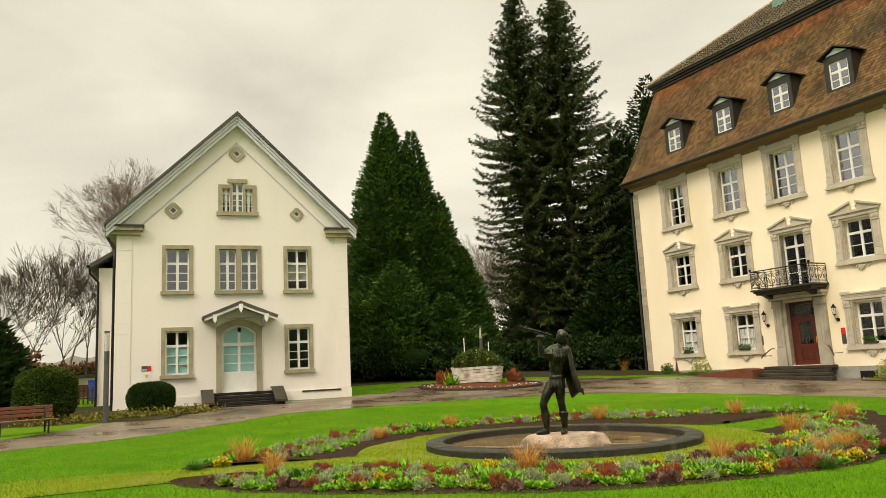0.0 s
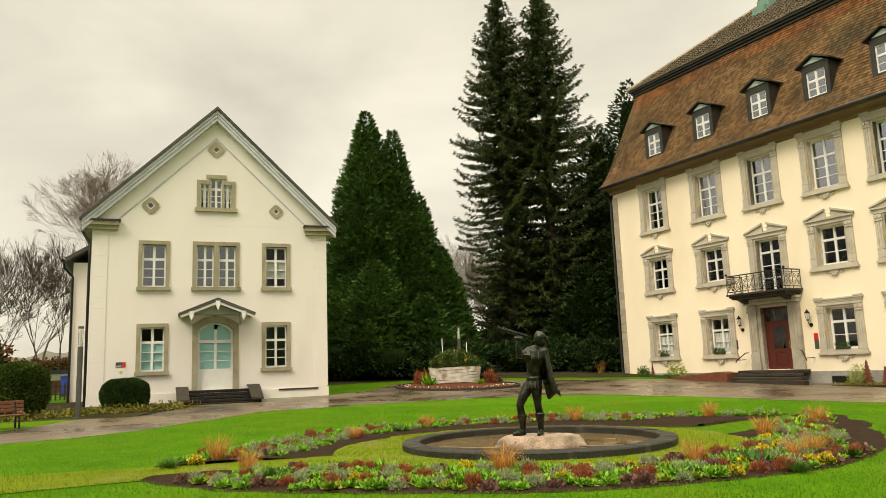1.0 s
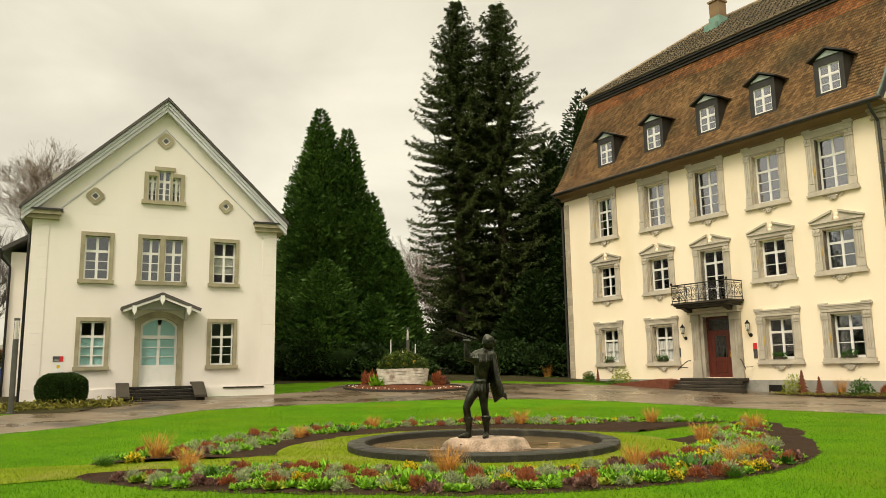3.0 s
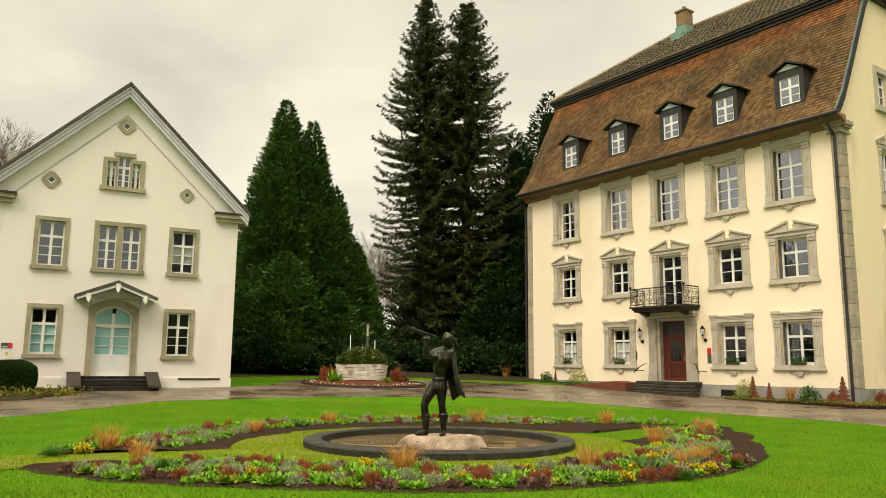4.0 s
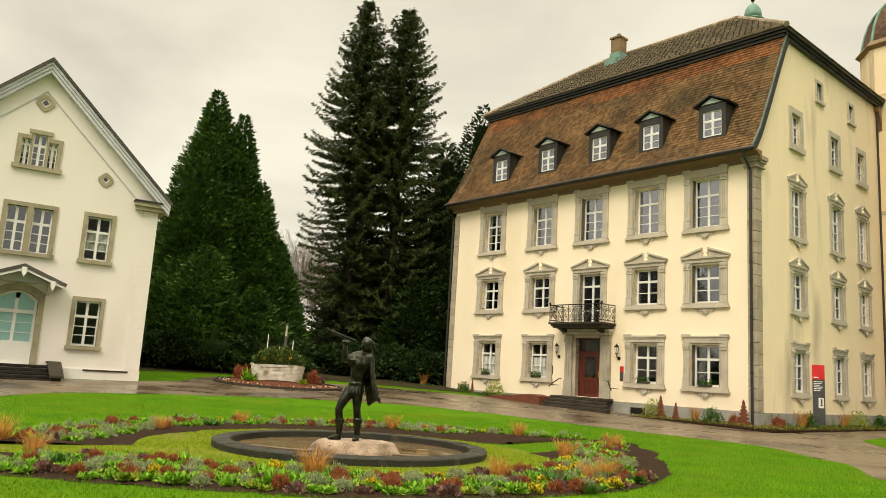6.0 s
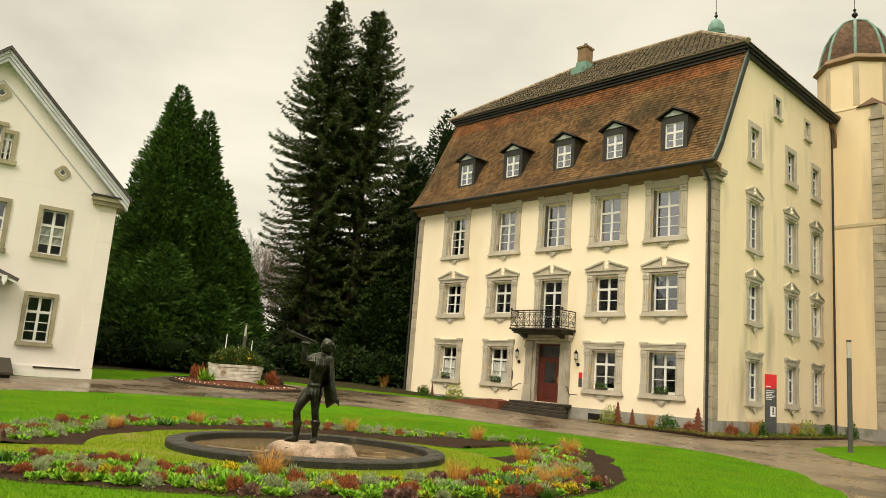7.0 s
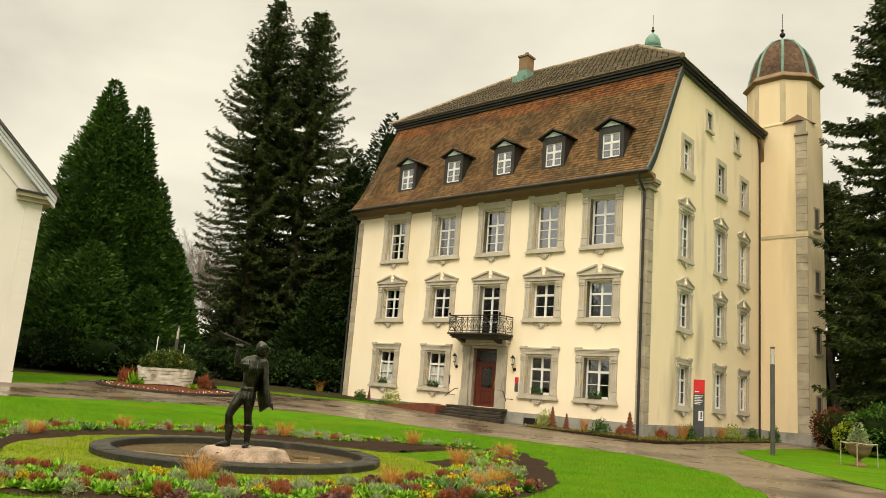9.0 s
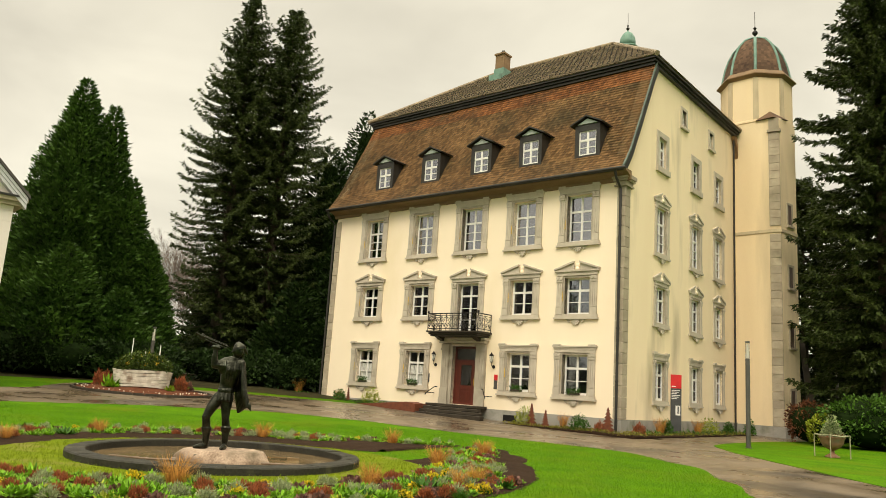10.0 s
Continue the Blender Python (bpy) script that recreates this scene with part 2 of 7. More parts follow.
M["bark"] = material("brown_bark", (0.035, 0.026, 0.018), (0.085, 0.062, 0.045), 2.0, 0.95, 0.8, stretch=(4, 4, 0.6), fine=20)
M["twig"] = material("grey_brown_twigs", (0.050, 0.036, 0.026), (0.105, 0.078, 0.056), 1.5, 0.95, 0.3)
M["birch"] = material("pale_birch_twigs", (0.13, 0.09, 0.066), (0.23, 0.17, 0.13), 1.5, 0.9, 0.3)
M["glass"] = glass_material("window_glass", (0.76, 0.79, 0.80), 1.95)
M["clear_glass"] = glass_material("clear_lamp_glass", (0.97, 0.97, 0.96), 1.25)
# window glass with reflectivity raised to brighten the sky in the upper panes
M["glass_sky"] = glass_material("boosted_upper_glass", (0.72, 0.75, 0.80), 3.6)


# ---- building blocks ----
def box(bm, x0, x1, y0, y1, z0, z1, bevel=0.0):
    vs = [bm.verts.new(p) for p in ((x0, y0, z0), (x1, y0, z0), (x1, y1, z0), (x0, y1, z0), (x0, y0, z1), (x1, y0, z1), (x1, y1, z1), (x0, y1, z1))]
    fs = [bm.faces.new([vs[i] for i in q]) for q in ((0, 3, 2, 1), (4, 5, 6, 7), (0, 1, 5, 4), (1, 2, 6, 5), (2, 3, 7, 6), (3, 0, 4, 7))]
    if bevel:
        bmesh.ops.bevel(bm, geom=list({e for f in fs for e in f.edges}), offset=bevel, segments=1, affect="EDGES")
    return bm


def tube(bm, points, radii, sides=8, cap=True):
    """A round bar through the points; radii: one number or one a point."""
    pts = [Vector(p) for p in points]
    rad = [radii] * len(pts) if isinstance(radii, (int, float)) else list(radii)
    rings = []
    side = None
    for i, p in enumerate(pts):
        d = (pts[min(i + 1, len(pts) - 1)] - pts[max(i - 1, 0)]).normalized()
        ref = side if side is not None else (Vector((0, 0, 1)) if abs(d.z) < 0.9 else Vector((1, 0, 0)))
        u = (ref - d * ref.dot(d)).normalized()
        side = u
        v = d.cross(u)
        rings.append([bm.verts.new(p + (u * math.cos(a) + v * math.sin(a)) * rad[i]) for a in (2 * math.pi * k / sides for k in range(sides))])
    for a, b in zip(rings, rings[1:]):
        for k in range(sides):
            bm.faces.new((a[k], a[(k + 1) % sides], b[(k + 1) % sides], b[k]))
    if cap:
        bm.faces.new(list(reversed(rings[0])))
        bm.faces.new(rings[-1])
    return bm


def extrude_xz(bm, outline, y0, y1):
    """A plate with an outline in x and z, from y0 to y1."""
    a, b = [bm.verts.new((x, y0, z)) for x, z in outline], [bm.verts.new((x, y1, z)) for x, z in outline]
    bm.faces.new(a)
    bm.faces.new(list(reversed(b)))
    for i in range(len(a)):
        j = (i + 1) % len(a)
        bm.faces.new((a[j], a[i], b[i], b[j]))
    bmesh.ops.recalc_face_normals(bm, faces=bm.faces[:])
    return bm


def extrude_yz(bm, outline, x0, x1):
    a, b = [bm.verts.new((x0, y, z)) for y, z in outline], [bm.verts.new((x1, y, z)) for y, z in outline]
    bm.faces.new(a)
    bm.faces.new(list(reversed(b)))
    for i in range(len(a)):
        j = (i + 1) % len(a)
        bm.faces.new((a[j], a[i], b[i], b[j]))
    bmesh.ops.recalc_face_normals(bm, faces=bm.faces[:])
    return bm


def lathe(bm, profile, sides=24, centre=(0, 0), turn=0.0, cap=True):
    """A turned body: profile of radius and height, bottom to top."""
    rings = [[bm.verts.new((centre[0] + r * math.cos(a), centre[1] + r * math.sin(a), z)) for a in (turn + 2 * math.pi * k / sides for k in range(sides))] for r, z in profile]
    for a, b in zip(rings, rings[1:]):
        for k in range(sides):
            bm.faces.new((a[k], a[(k + 1) % sides], b[(k + 1) % sides], b[k]))
    if cap:
        bm.faces.new(list(reversed(rings[0])))
        bm.faces.new(rings[-1])
    return bm


def wall(bm, x0, x1, z0, z1, holes, thick):
    """A wall in x and z with its outer face at y = 0, and openings that go through it."""
    xs = sorted({x0, x1, *(h[0] for h in holes), *(h[1] for h in holes)})
    zs = sorted({z0, z1, *(h[2] for h in holes), *(h[3] for h in holes)})
    solid = {}
    for i in range(len(xs) - 1):
        for k in range(len(zs) - 1):
            cx, cz = (xs[i] + xs[i + 1]) / 2, (zs[k] + zs[k + 1]) / 2
            solid[i, k] = not any(h[0] < cx < h[1] and h[2] < cz < h[3] for h in holes)
    made = {}

    def v(i, k, s):
        if (i, k, s) not in made:
            made[i, k, s] = bm.verts.new((xs[i], thick * s, zs[k]))
        return made[i, k, s]

    for (i, k), full in solid.items():
        if not full:
            continue
        bm.faces.new((v(i, k, 0), v(i + 1, k, 0), v(i + 1, k + 1, 0), v(i, k + 1, 0)))
        bm.faces.new((v(i, k + 1, 1), v(i + 1, k + 1, 1), v(i + 1, k, 1), v(i, k, 1)))
        for di, dk, a, b in ((-1, 0, (i, k), (i, k + 1)), (1, 0, (i + 1, k + 1), (i + 1, k)), (0, -1, (i + 1, k), (i, k)), (0, 1, (i, k + 1), (i + 1, k + 1))):
            if not solid.get((i + di, k + dk), False):
                bm.faces.new((v(*a, 0), v(*b, 0), v(*b, 1), v(*a, 1)))
    bmesh.ops.recalc_face_normals(bm, faces=bm.faces[:])
    return bm


def mesh_of(name, bm, mat, smooth=False):
    me = bpy.data.meshes.new(name)
    bm.to_mesh(me)
    bm.free()
    me.materials.append(mat)
    if smooth:
        me.polygons.foreach_set("use_smooth", [True] * len(me.polygons))
    return me


def cloud_mesh(name, verts, faces, mat, smooth=False):
    me = bpy.data.meshes.new(name)
    verts, faces = np.asarray(verts, dtype=np.float32), np.asarray(faces, dtype=np.int32)
    n, k = faces.shape
    me.vertices.add(len(verts))
    me.vertices.foreach_set("co", verts.ravel())
    me.loops.add(n * k)
    me.loops.foreach_set("vertex_index", faces.ravel())
    me.polygons.add(n)
    me.polygons.foreach_set("loop_start", np.arange(0, n * k, k, dtype=np.int32))
    me.update(calc_edges=True)
    me.materials.append(mat)
    if smooth:
        me.polygons.foreach_set("use_smooth", [True] * n)
    return me


def put(name, me, parent=None, m=None, label="", kind=""):
    ob = new(name, me)
    ob.parent = parent
    if m is not None:
        ob.matrix_basis = m
    return tagged(ob, label=label, kind=kind)


def part(name, bm, mat, parent, label="", smooth=False, kind=""):
    return put(name, mesh_of(name, bm, mat, smooth), parent, None, label, kind)


def thing(name, m, label, category, group=""):
    ob = new(name)
    ob.matrix_basis = m
    return tagged(ob, label, category, group)


def B():
    return bmesh.new()


def ground_z(x, y):
    """The lawn is level near the pool and rises gently towards the houses."""
    s = max(0.0, -0.45 * x + 0.9 * y - 14)
    return 0.001 * s * s if s < 30 else 0.9 + 0.9 * (1 - math.exp(-(s - 30) / 15))


def on_ground(x, y, turn=0.0, sink=0.0):
    return pose(x, y, ground_z(x, y) - sink, 0, 0, turn)

# ---- the ground: one sheet round the pool, out to the horizon ----
CX, CY = -0.86, 16.1
M["lawn"] = material("winter_lawn", (0.026, 0.095, 0.002), (0.095, 0.215, 0.004), 0.9, 0.9, 0.9, fine=20, fine_mix=0.65, stain=(0.105, 0.140, 0.006), stain_scale=0.28, stain_at=(0.5, 0.8), spec=0.05)
M["turf"] = material("mossy_turf", (0.085, 0.125, 0.006), (0.165, 0.215, 0.010), 1.4, 0.9, 0.9, fine=30, fine_mix=0.55, stain=(0.21, 0.17, 0.06), stain_scale=0.8, stain_at=(0.55, 0.8), spec=0.05)


def between(table, a):
    """A value between the rows of a table of angle and value."""
    for (a0, v0), (a1, v1) in zip(table, table[1:]):
        if a0 <= a <= a1:
            f = (a - a0) / (a1 - a0)
            f = f * f * (3 - 2 * f)
            return v0 + (v1 - v0) * f
    return table[0][1] if a < table[0][0] else table[-1][1]


def polar_sheet(name, inner, outer, a0, a1, mat, lift, steps=12, slices=120, sag=0.0):
    """A strip of ground between two radii round the pool, which may change with the angle."""
    vs, fs = [], []
    for i in range(slices + 1):
        a = a0 + (a1 - a0) * i / slices
        ri, ro = inner(a), outer(a)
        for k in range(steps + 1):
            f = k / steps
            r = ri + (ro - ri) * f
            x, y = CX + r * math.cos(radians(a)), CY + r * math.sin(radians(a))
            vs.append((x, y, ground_z(x, y) + lift + sag * math.sin(math.pi * f) + (0.0 if not sag else 0.25 * sag * noise.noise((x * 1.7, y * 1.7, 3)))))
    n = steps + 1
    for i in range(slices):
        for k in range(steps):
            fs.append((i * n + k, i * n + k + 1, (i + 1) * n + k + 1, (i + 1) * n + k))
    return cloud_mesh(name, vs, fs, mat, True)


radii = [2.45]
while radii[-1] < 3000:
    radii.append(radii[-1] + max(0.3, radii[-1] * 0.03))
vs, fs = [], []
for r in radii:
    for k in range(144):
        a = 2 * math.pi * k / 144
        x, y = CX + r * math.cos(a), CY + r * math.sin(a)
        vs.append((x, y, ground_z(x, y)))
for i in range(len(radii) - 1):
    for k in range(144):
        fs.append((i * 144 + k, (i + 1) * 144 + k, (i + 1) * 144 + (k + 1) % 144, i * 144 + (k + 1) % 144))
ground = put("ground", cloud_mesh("ground", vs, fs, M["lawn"], True))
tagged(ground, "bright green winter lawn with mossy patches", "lawn", kind="structure")

LAWN_EDGE = [(-70, 10.2), (-30, 10.3), (-15, 10.5), (-1, 11.2), (17, 12.9), (33, 14.6), (48, 14.4), (56, 14.6), (65, 15.3), (74, 16.3), (85, 17.1), (100, 16.4), (117, 15.5),
             (133, 15.2), (148, 13.6), (158, 12.9), (166, 13.1), (175, 14.4), (190, 16.5), (230, 20)]
PATH_EDGE = [(-70, 46), (40.5, 46), (42.5, 23.5), (44, 22.6), (51, 24.4), (58, 25.6), (66.7, 27.0), (73, 28.0), (79, 28), (90, 28), (108, 27.5), (116, 22.6), (121, 21.6), (133, 21.4), (139, 21.4), (144, 20.0), (152, 18.9),
             (160, 17.8), (167, 17.4), (180, 18.5), (230, 26)]
road = put("road", polar_sheet("road", lambda a: between(LAWN_EDGE, a) + 0.05 * noise.noise((a * 0.9, 0, 0)), lambda a: between(PATH_EDGE, a), -70, 230, M["asphalt"], 0.005, 26, 300))
tagged(road, "wet brown asphalt path with puddles round the lawn", "path", kind="structure")

# the lawn across the path beside the tower
edge = [(18.2, 28.7), (17.2, 26.0), (16.2, 22.0), (15.2, 18.0), (14.5, 15.0), (14.2, 8.0), (70, 8), (70, 58), (36.4, 41.0), (29.9, 38.4), (24.5, 35.0), (20.4, 31.6), (18.8, 29.9)]
bm = B()
top = bm.faces.new([bm.verts.new((x, y, ground_z(x, y) + 0.018)) for x, y in edge])
down = bmesh.ops.extrude_face_region(bm, geom=[top])
bmesh.ops.translate(bm, verts=[v for v in down["geom"] if isinstance(v, bmesh.types.BMVert)], vec=(0, 0, -0.06))
bmesh.ops.recalc_face_normals(bm, faces=bm.faces[:])
lawn_far = part("lawn", bm, M["lawn"], None)
tagged(lawn_far, "green lawn between the path and the tower", "lawn", kind="structure")

# turf ring, soil beds and the worn strip
turf = put("turf_ring", polar_sheet("turf_ring", lambda a: 2.5, lambda a: 4.2, -180, 180, M["turf"], 0.010, 6, 120))
tagged(turf, "mossy yellow-green turf ring round the pool", "turf", kind="structure")
strip = put("turf_strip", polar_sheet("turf_strip", lambda a: 3.6, lambda a: 10.5 + 0.4 * noise.noise((a, 0, 0)), -157.5, -143.5, M["turf"], 0.016, 14, 12))
tagged(strip, "worn yellowish turf strip leading to the pool", "turf", kind="structure")
FRONT_IN = [(-144, 7.2), (-143, 5.6), (-138, 4.15), (-120, 3.75), (-90, 3.62), (-60, 3.6), (-27, 3.75), (-12, 4.0), (16, 4.1), (24, 5.0), (28, 5.8), (36, 7.7), (38, 8.9)]
FRONT_OUT = [(-144, 7.7), (-129, 7.15), (-120, 6.7), (-110, 6.35), (-99, 6.1), (-61, 5.9), (-37, 6.08), (-23, 6.2), (-4, 6.56), (10, 7.1), (29, 8.6), (36, 9.5), (38, 9.4)]
BACK_IN = [(40, 4.7), (46, 4.3), (60, 4.1), (131, 4.05), (154, 4.0), (175, 4.05), (200, 4.2), (203.5, 4.6)]
BACK_OUT = [(40, 5.1), (44, 9.2), (52, 8.0), (63, 7.5), (83, 6.6), (105, 6.05), (128, 6.2), (162, 6.2), (178, 6.5), (192, 7.0), (203.5, 7.6)]
ragged = lambda a, s: 0.09 * noise.noise((a * 0.35, s, 0)) + 0.05 * noise.noise((a * 1.3, s, 4))
bed_front = put("soil_bed", polar_sheet("soil_bed", lambda a: between(FRONT_IN, a) + ragged(a, 1), lambda a: between(FRONT_OUT, a) + ragged(a, 2), -144, 38, M["soil"], 0.004, 12, 240, 0.07))
bed_back = put("soil_bed", polar_sheet("soil_bed", lambda a: between(BACK_IN, a) + ragged(a, 5), lambda a: between(BACK_OUT, a) + ragged(a, 6), 40, 203.5, M["soil"], 0.004, 12, 240, 0.07))
for ob in (bed_front, bed_back):
    tagged(ob, "dark crumbly soil of a ring-shaped flower bed", "flower bed", kind="structure")

# floor under the trees: needle litter, with the tree shade in its dark colour
M["needles"] = material("shaded_needle_litter", (0.020, 0.019, 0.008), (0.050, 0.043, 0.020), 1.2, 0.95, 0.8, fine=20, spec=0.05)
WOOD_EDGE = [(62, 40), (68, 34), (76, 30), (84, 29.6), (100, 30), (118, 28.5), (124, 30), (128, 34)]
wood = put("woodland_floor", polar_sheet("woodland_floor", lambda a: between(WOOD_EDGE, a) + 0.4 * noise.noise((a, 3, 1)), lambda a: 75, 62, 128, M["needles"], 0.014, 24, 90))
tagged(wood, "needle litter under the conifers, darkened for their shade", "ground", kind="structure")
# trees that close the park behind the viewer
M["park_edge"] = material("far_dark_trees", (0.016, 0.028, 0.010), (0.040, 0.062, 0.022), 0.6, 0.95, 0.0, fine=3.0, spec=0.05)
vs, fs = [], []
for k in range(121):
    a = radians(105 + 150 * k / 120)
    top = 10.5 + 3.0 * noise.noise((k * 0.11, 5, 0)) + 1.6 * noise.noise((k * 0.6, 6, 0))
    for rr, z in ((44, -1), (47, top * 0.6), (52, top)):
        vs.append((rr * math.sin(a), rr * math.cos(a), z))
for k in range(120):
    for j in range(2):
        fs.append((k * 3 + j, k * 3 + 3 + j, k * 3 + 4 + j, k * 3 + 1 + j))
tagged(put("backdrop", cloud_mesh("backdrop", vs, fs, M["park_edge"])), "dark line of trees closing the park", "trees", kind="structure")


# leafy soil under the bushes beside the gabled house
bm = B()
nx, ny = 14, 8
grid = []
for i in range(nx + 1):
    row = []
    for j in range(ny + 1):
        x = -27.0 + 11.0 * i / nx
        y = 23.4 + 0.36 * (x + 22.0) + 9.0 * j / ny + 0.25 * noise.noise((x, j, 0))
        row.append(bm.verts.new((x, y, ground_z(x, y) + (0.005 if j == 0 else 0.035))))
    grid.append(row)
for i in range(nx):
    for j in range(ny):
        bm.faces.new((grid[i][j], grid[i + 1][j], grid[i + 1][j + 1], grid[i][j + 1]))
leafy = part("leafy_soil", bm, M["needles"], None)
tagged(leafy, "brown leafy soil under the garden bushes", "soil", kind="structure")
# ---- the castle ----
PM = Matrix(((0.6214, 0.7835, 0, 15.937), (-0.7835, 0.6214, 0, 33.010), (0, 0, 1, 0), (0, 0, 0, 1)))   # x along the front, y into the house, from the near corner
PLEN, PDEP = 20.55, 19.0
COLS = (-17.02, -12.93, -9.33, -5.80, -2.48)
SIDE_COLS = (4.45, 9.30, 13.10)
palace = thing("castle", PM, "cream castle with grey stone window surrounds and brown mansard roof", "castle")


def casement(w, h, transom, rows, bar=0.085, pane="glass"):
    """White timber frame of a window with its panes. Origin at the middle of the lower edge; y is the depth."""
    zt = h * transom
    zs = [bar * 1.3 + (zt - 0.055 - bar * 1.3) * i / rows for i in range(rows + 1)]
    gaps = []
    for s in (-1, 1):
        xa, xb = sorted((s * 0.055, s * (w / 2 - bar)))
        for i in range(rows):
            gaps.append((xa, xb, zs[i] + (0.018 if i else 0.0), zs[i + 1] - (0.018 if i < rows - 1 else 0.0)))
        gaps.append((xa, xb, zt + 0.055, h - bar))
    frame_me = mesh_of("casement_frame", wall(B(), -w / 2, w / 2, 0, h, gaps, 0.07), M["white_paint"])
    pw = w / 2 - bar - 0.05
    low, high = B(), B()
    box(low, -pw / 2, pw / 2, 0.034, 0.042, 0.012, zs[1] - zs[0] - 0.012)
    box(high, -pw / 2, pw / 2, 0.034, 0.042, 0.0, h - bar - zt - 0.055)
    low, high = mesh_of("pane", low, M[pane]), mesh_of("pane", high, M[pane])
    kit = [("casement", frame_me, pose(0, 0, 0))]
    for s in (-1, 1):
        x = s * (0.05 + pw / 2)
        kit += [("pane", low, pose(x, 0, z)) for z in zs[:-1]] + [("pane", high, pose(x, 0, zt + 0.055))]
    return kit


def place_window(parent, m, surround, kit, extras=(), back=0.28, name="window"):
    """Stone surround as the part; frame, panes and ornaments as its pieces."""
    if isinstance(surround, tuple):
        surround, pieces = surround
        extras = [*pieces, *extras]
    w = put(name, surround, parent, m)
    for sub, me, at in kit:
        p = put(sub, me, w, pose(0, back, 0) @ at)
        if sub == "pane":
            p.visible_shadow = False
    for sub, me, at in extras:
        put(sub, me, w, at)
    return w


def surround_mesh(w, h, full, head, relief=0.6):
    """Architrave of a castle window, and its pilasters, head and sill as pieces. Origin at the middle of the opening's lower edge."""
    def flat(q):
        for v in q.verts:
            if v.co.y < 0:
                v.co.y *= relief
        return q

    bm = B()
    pieces = []
    f = full / 2
    for s in (-1, 1):
        xa, xb = sorted((s * w / 2, s * (w / 2 + 0.11)))
        box(bm, xa, xb, -0.05, 0.40, 0, h + 0.1)
        pl = B()
        xa, xb = sorted((s * (w / 2 + 0.11), s * (f - 0.05)))
        box(pl, xa, xb, -0.10, 0.02, -0.02, h + 0.08)
        for k in range(3):
            fx = xa + (xb - xa) * (k + 0.5) / 3
            box(pl, fx - 0.045, fx + 0.045, -0.145, -0.098, 0.42, h - 0.28)
        box(pl, xa - 0.02, xb + 0.02, -0.16, -0.098, 0.0, 0.34)
        box(pl, xa - 0.02, xb + 0.02, -0.17, -0.098, 0.36, 0.41)
        box(pl, xa - 0.03, xb + 0.03, -0.18, -0.098, h - 0.22, h - 0.14)
        box(pl, xa - 0.01, xb + 0.01, -0.16, -0.098, h - 0.13, h + 0.07)
        for k in (-1, 1):
            tube(pl, [((xa + xb) / 2 + k * 0.10, -0.10, h - 0.02), ((xa + xb) / 2 + k * 0.10, -0.22, h - 0.02)], 0.085, 10)
        pieces.append(("pilaster", mesh_of("pilaster", flat(pl), M["sandstone"]), pose(0, 0, 0)))
    box(bm, -w / 2 - 0.11, w / 2 + 0.11, -0.052, 0.40, h + 0.002, h + 0.10)
    hd = B()
    z = h + 0.102
    box(hd, -f + 0.04, f - 0.04, -0.14, 0.02, z, z + 0.13)
    box(hd, -f + 0.02, f - 0.02, -0.17, 0.02, z + 0.132, z + 0.19)
    if head == "flat":
        box(hd, -f, f, -0.20, 0.02, z + 0.192, z + 0.26)
        box(hd, -f - 0.04, f + 0.04, -0.26, 0.02, z + 0.262, z + 0.33)
        for s in (-1, 1):
            box(hd, s * (f - 0.2) - 0.2, s * (f - 0.2) + 0.2, -0.28, 0.02, z + 0.332, z + 0.40)
    else:
        box(hd, -f - 0.06, f + 0.06, -0.26, 0.02, z + 0.192, z + 0.27)
        rise = 0.44
        for s in (-1, 1):
            a, b = s * (f + 0.06), s * 0.16
            z1 = z + 0.27 + rise * (1 - 0.16 / (f + 0.06))
            extrude_xz(hd, [(a, z + 0.272), (b, z + 0.272), (b, z1), (a, z + 0.30)], -0.13, 0.02)
            extrude_xz(hd, [(a + s * 0.04, z + 0.275), (b, z1 - 0.02), (b, z1 + 0.085), (a + s * 0.04, z + 0.36)], -0.27, 0.02)
    pieces.append(("entablature" if head == "flat" else "pediment", mesh_of("window_head", flat(hd), M["sandstone"]), pose(0, 0, 0)))
    sl = B()
    box(sl, -f, f, -0.20, 0.02, -0.16, -0.022)
    box(sl, -f - 0.06, f + 0.06, -0.26, 0.02, -0.25, -0.162)
    box(sl, -w / 2 - 0.02, w / 2 + 0.02, -0.14, 0.34, -0.02, 0.0)
    pieces.append(("sill", mesh_of("sill", flat(sl), M["sandstone"]), pose(0, 0, 0)))
    return mesh_of("architrave", flat(bm), M["reveal"]), pieces


def shell_mesh():
    bm = B()
    for k in range(7):
        a = math.pi + math.pi * k / 6
        tube(bm, [(0, -0.06, -0.26), (0.25 * math.cos(a), -0.08, -0.27 + 0.27 * math.sin(a))], [0.030, 0.050], 6)
    for s in (-1, 1):
        tube(bm, [(s * (0.37 + 0.09 * (1 - q / 8) * math.cos(q)), -0.06, -0.36 + 0.09 * (1 - q / 8) * math.sin(q)) for q in np.linspace(0, 7, 10)], 0.026, 6)
        tube(bm, [(s * 0.42, -0.06, -0.30), (s * 0.55, -0.06, -0.27)], [0.035, 0.015], 6)
    box(bm, -0.42, 0.42, -0.12, 0.0, -0.285, -0.252)
    return mesh_of("shell_ornament", bm, M["sandstone"])


def ball_mesh(z):
    bm = B()
    bmesh.ops.create_icosphere(bm, subdivisions=2, radius=0.12, matrix=Matrix.Translation((0, -0.03, z)) @ Matrix.Diagonal((1, 0.4, 1, 1)))
    tube(bm, [(0, -0.02, z - 0.24), (0, -0.02, z - 0.06)], [0.15, 0.08], 8)
    return mesh_of("finial", bm, M["plaster_cream"], True)


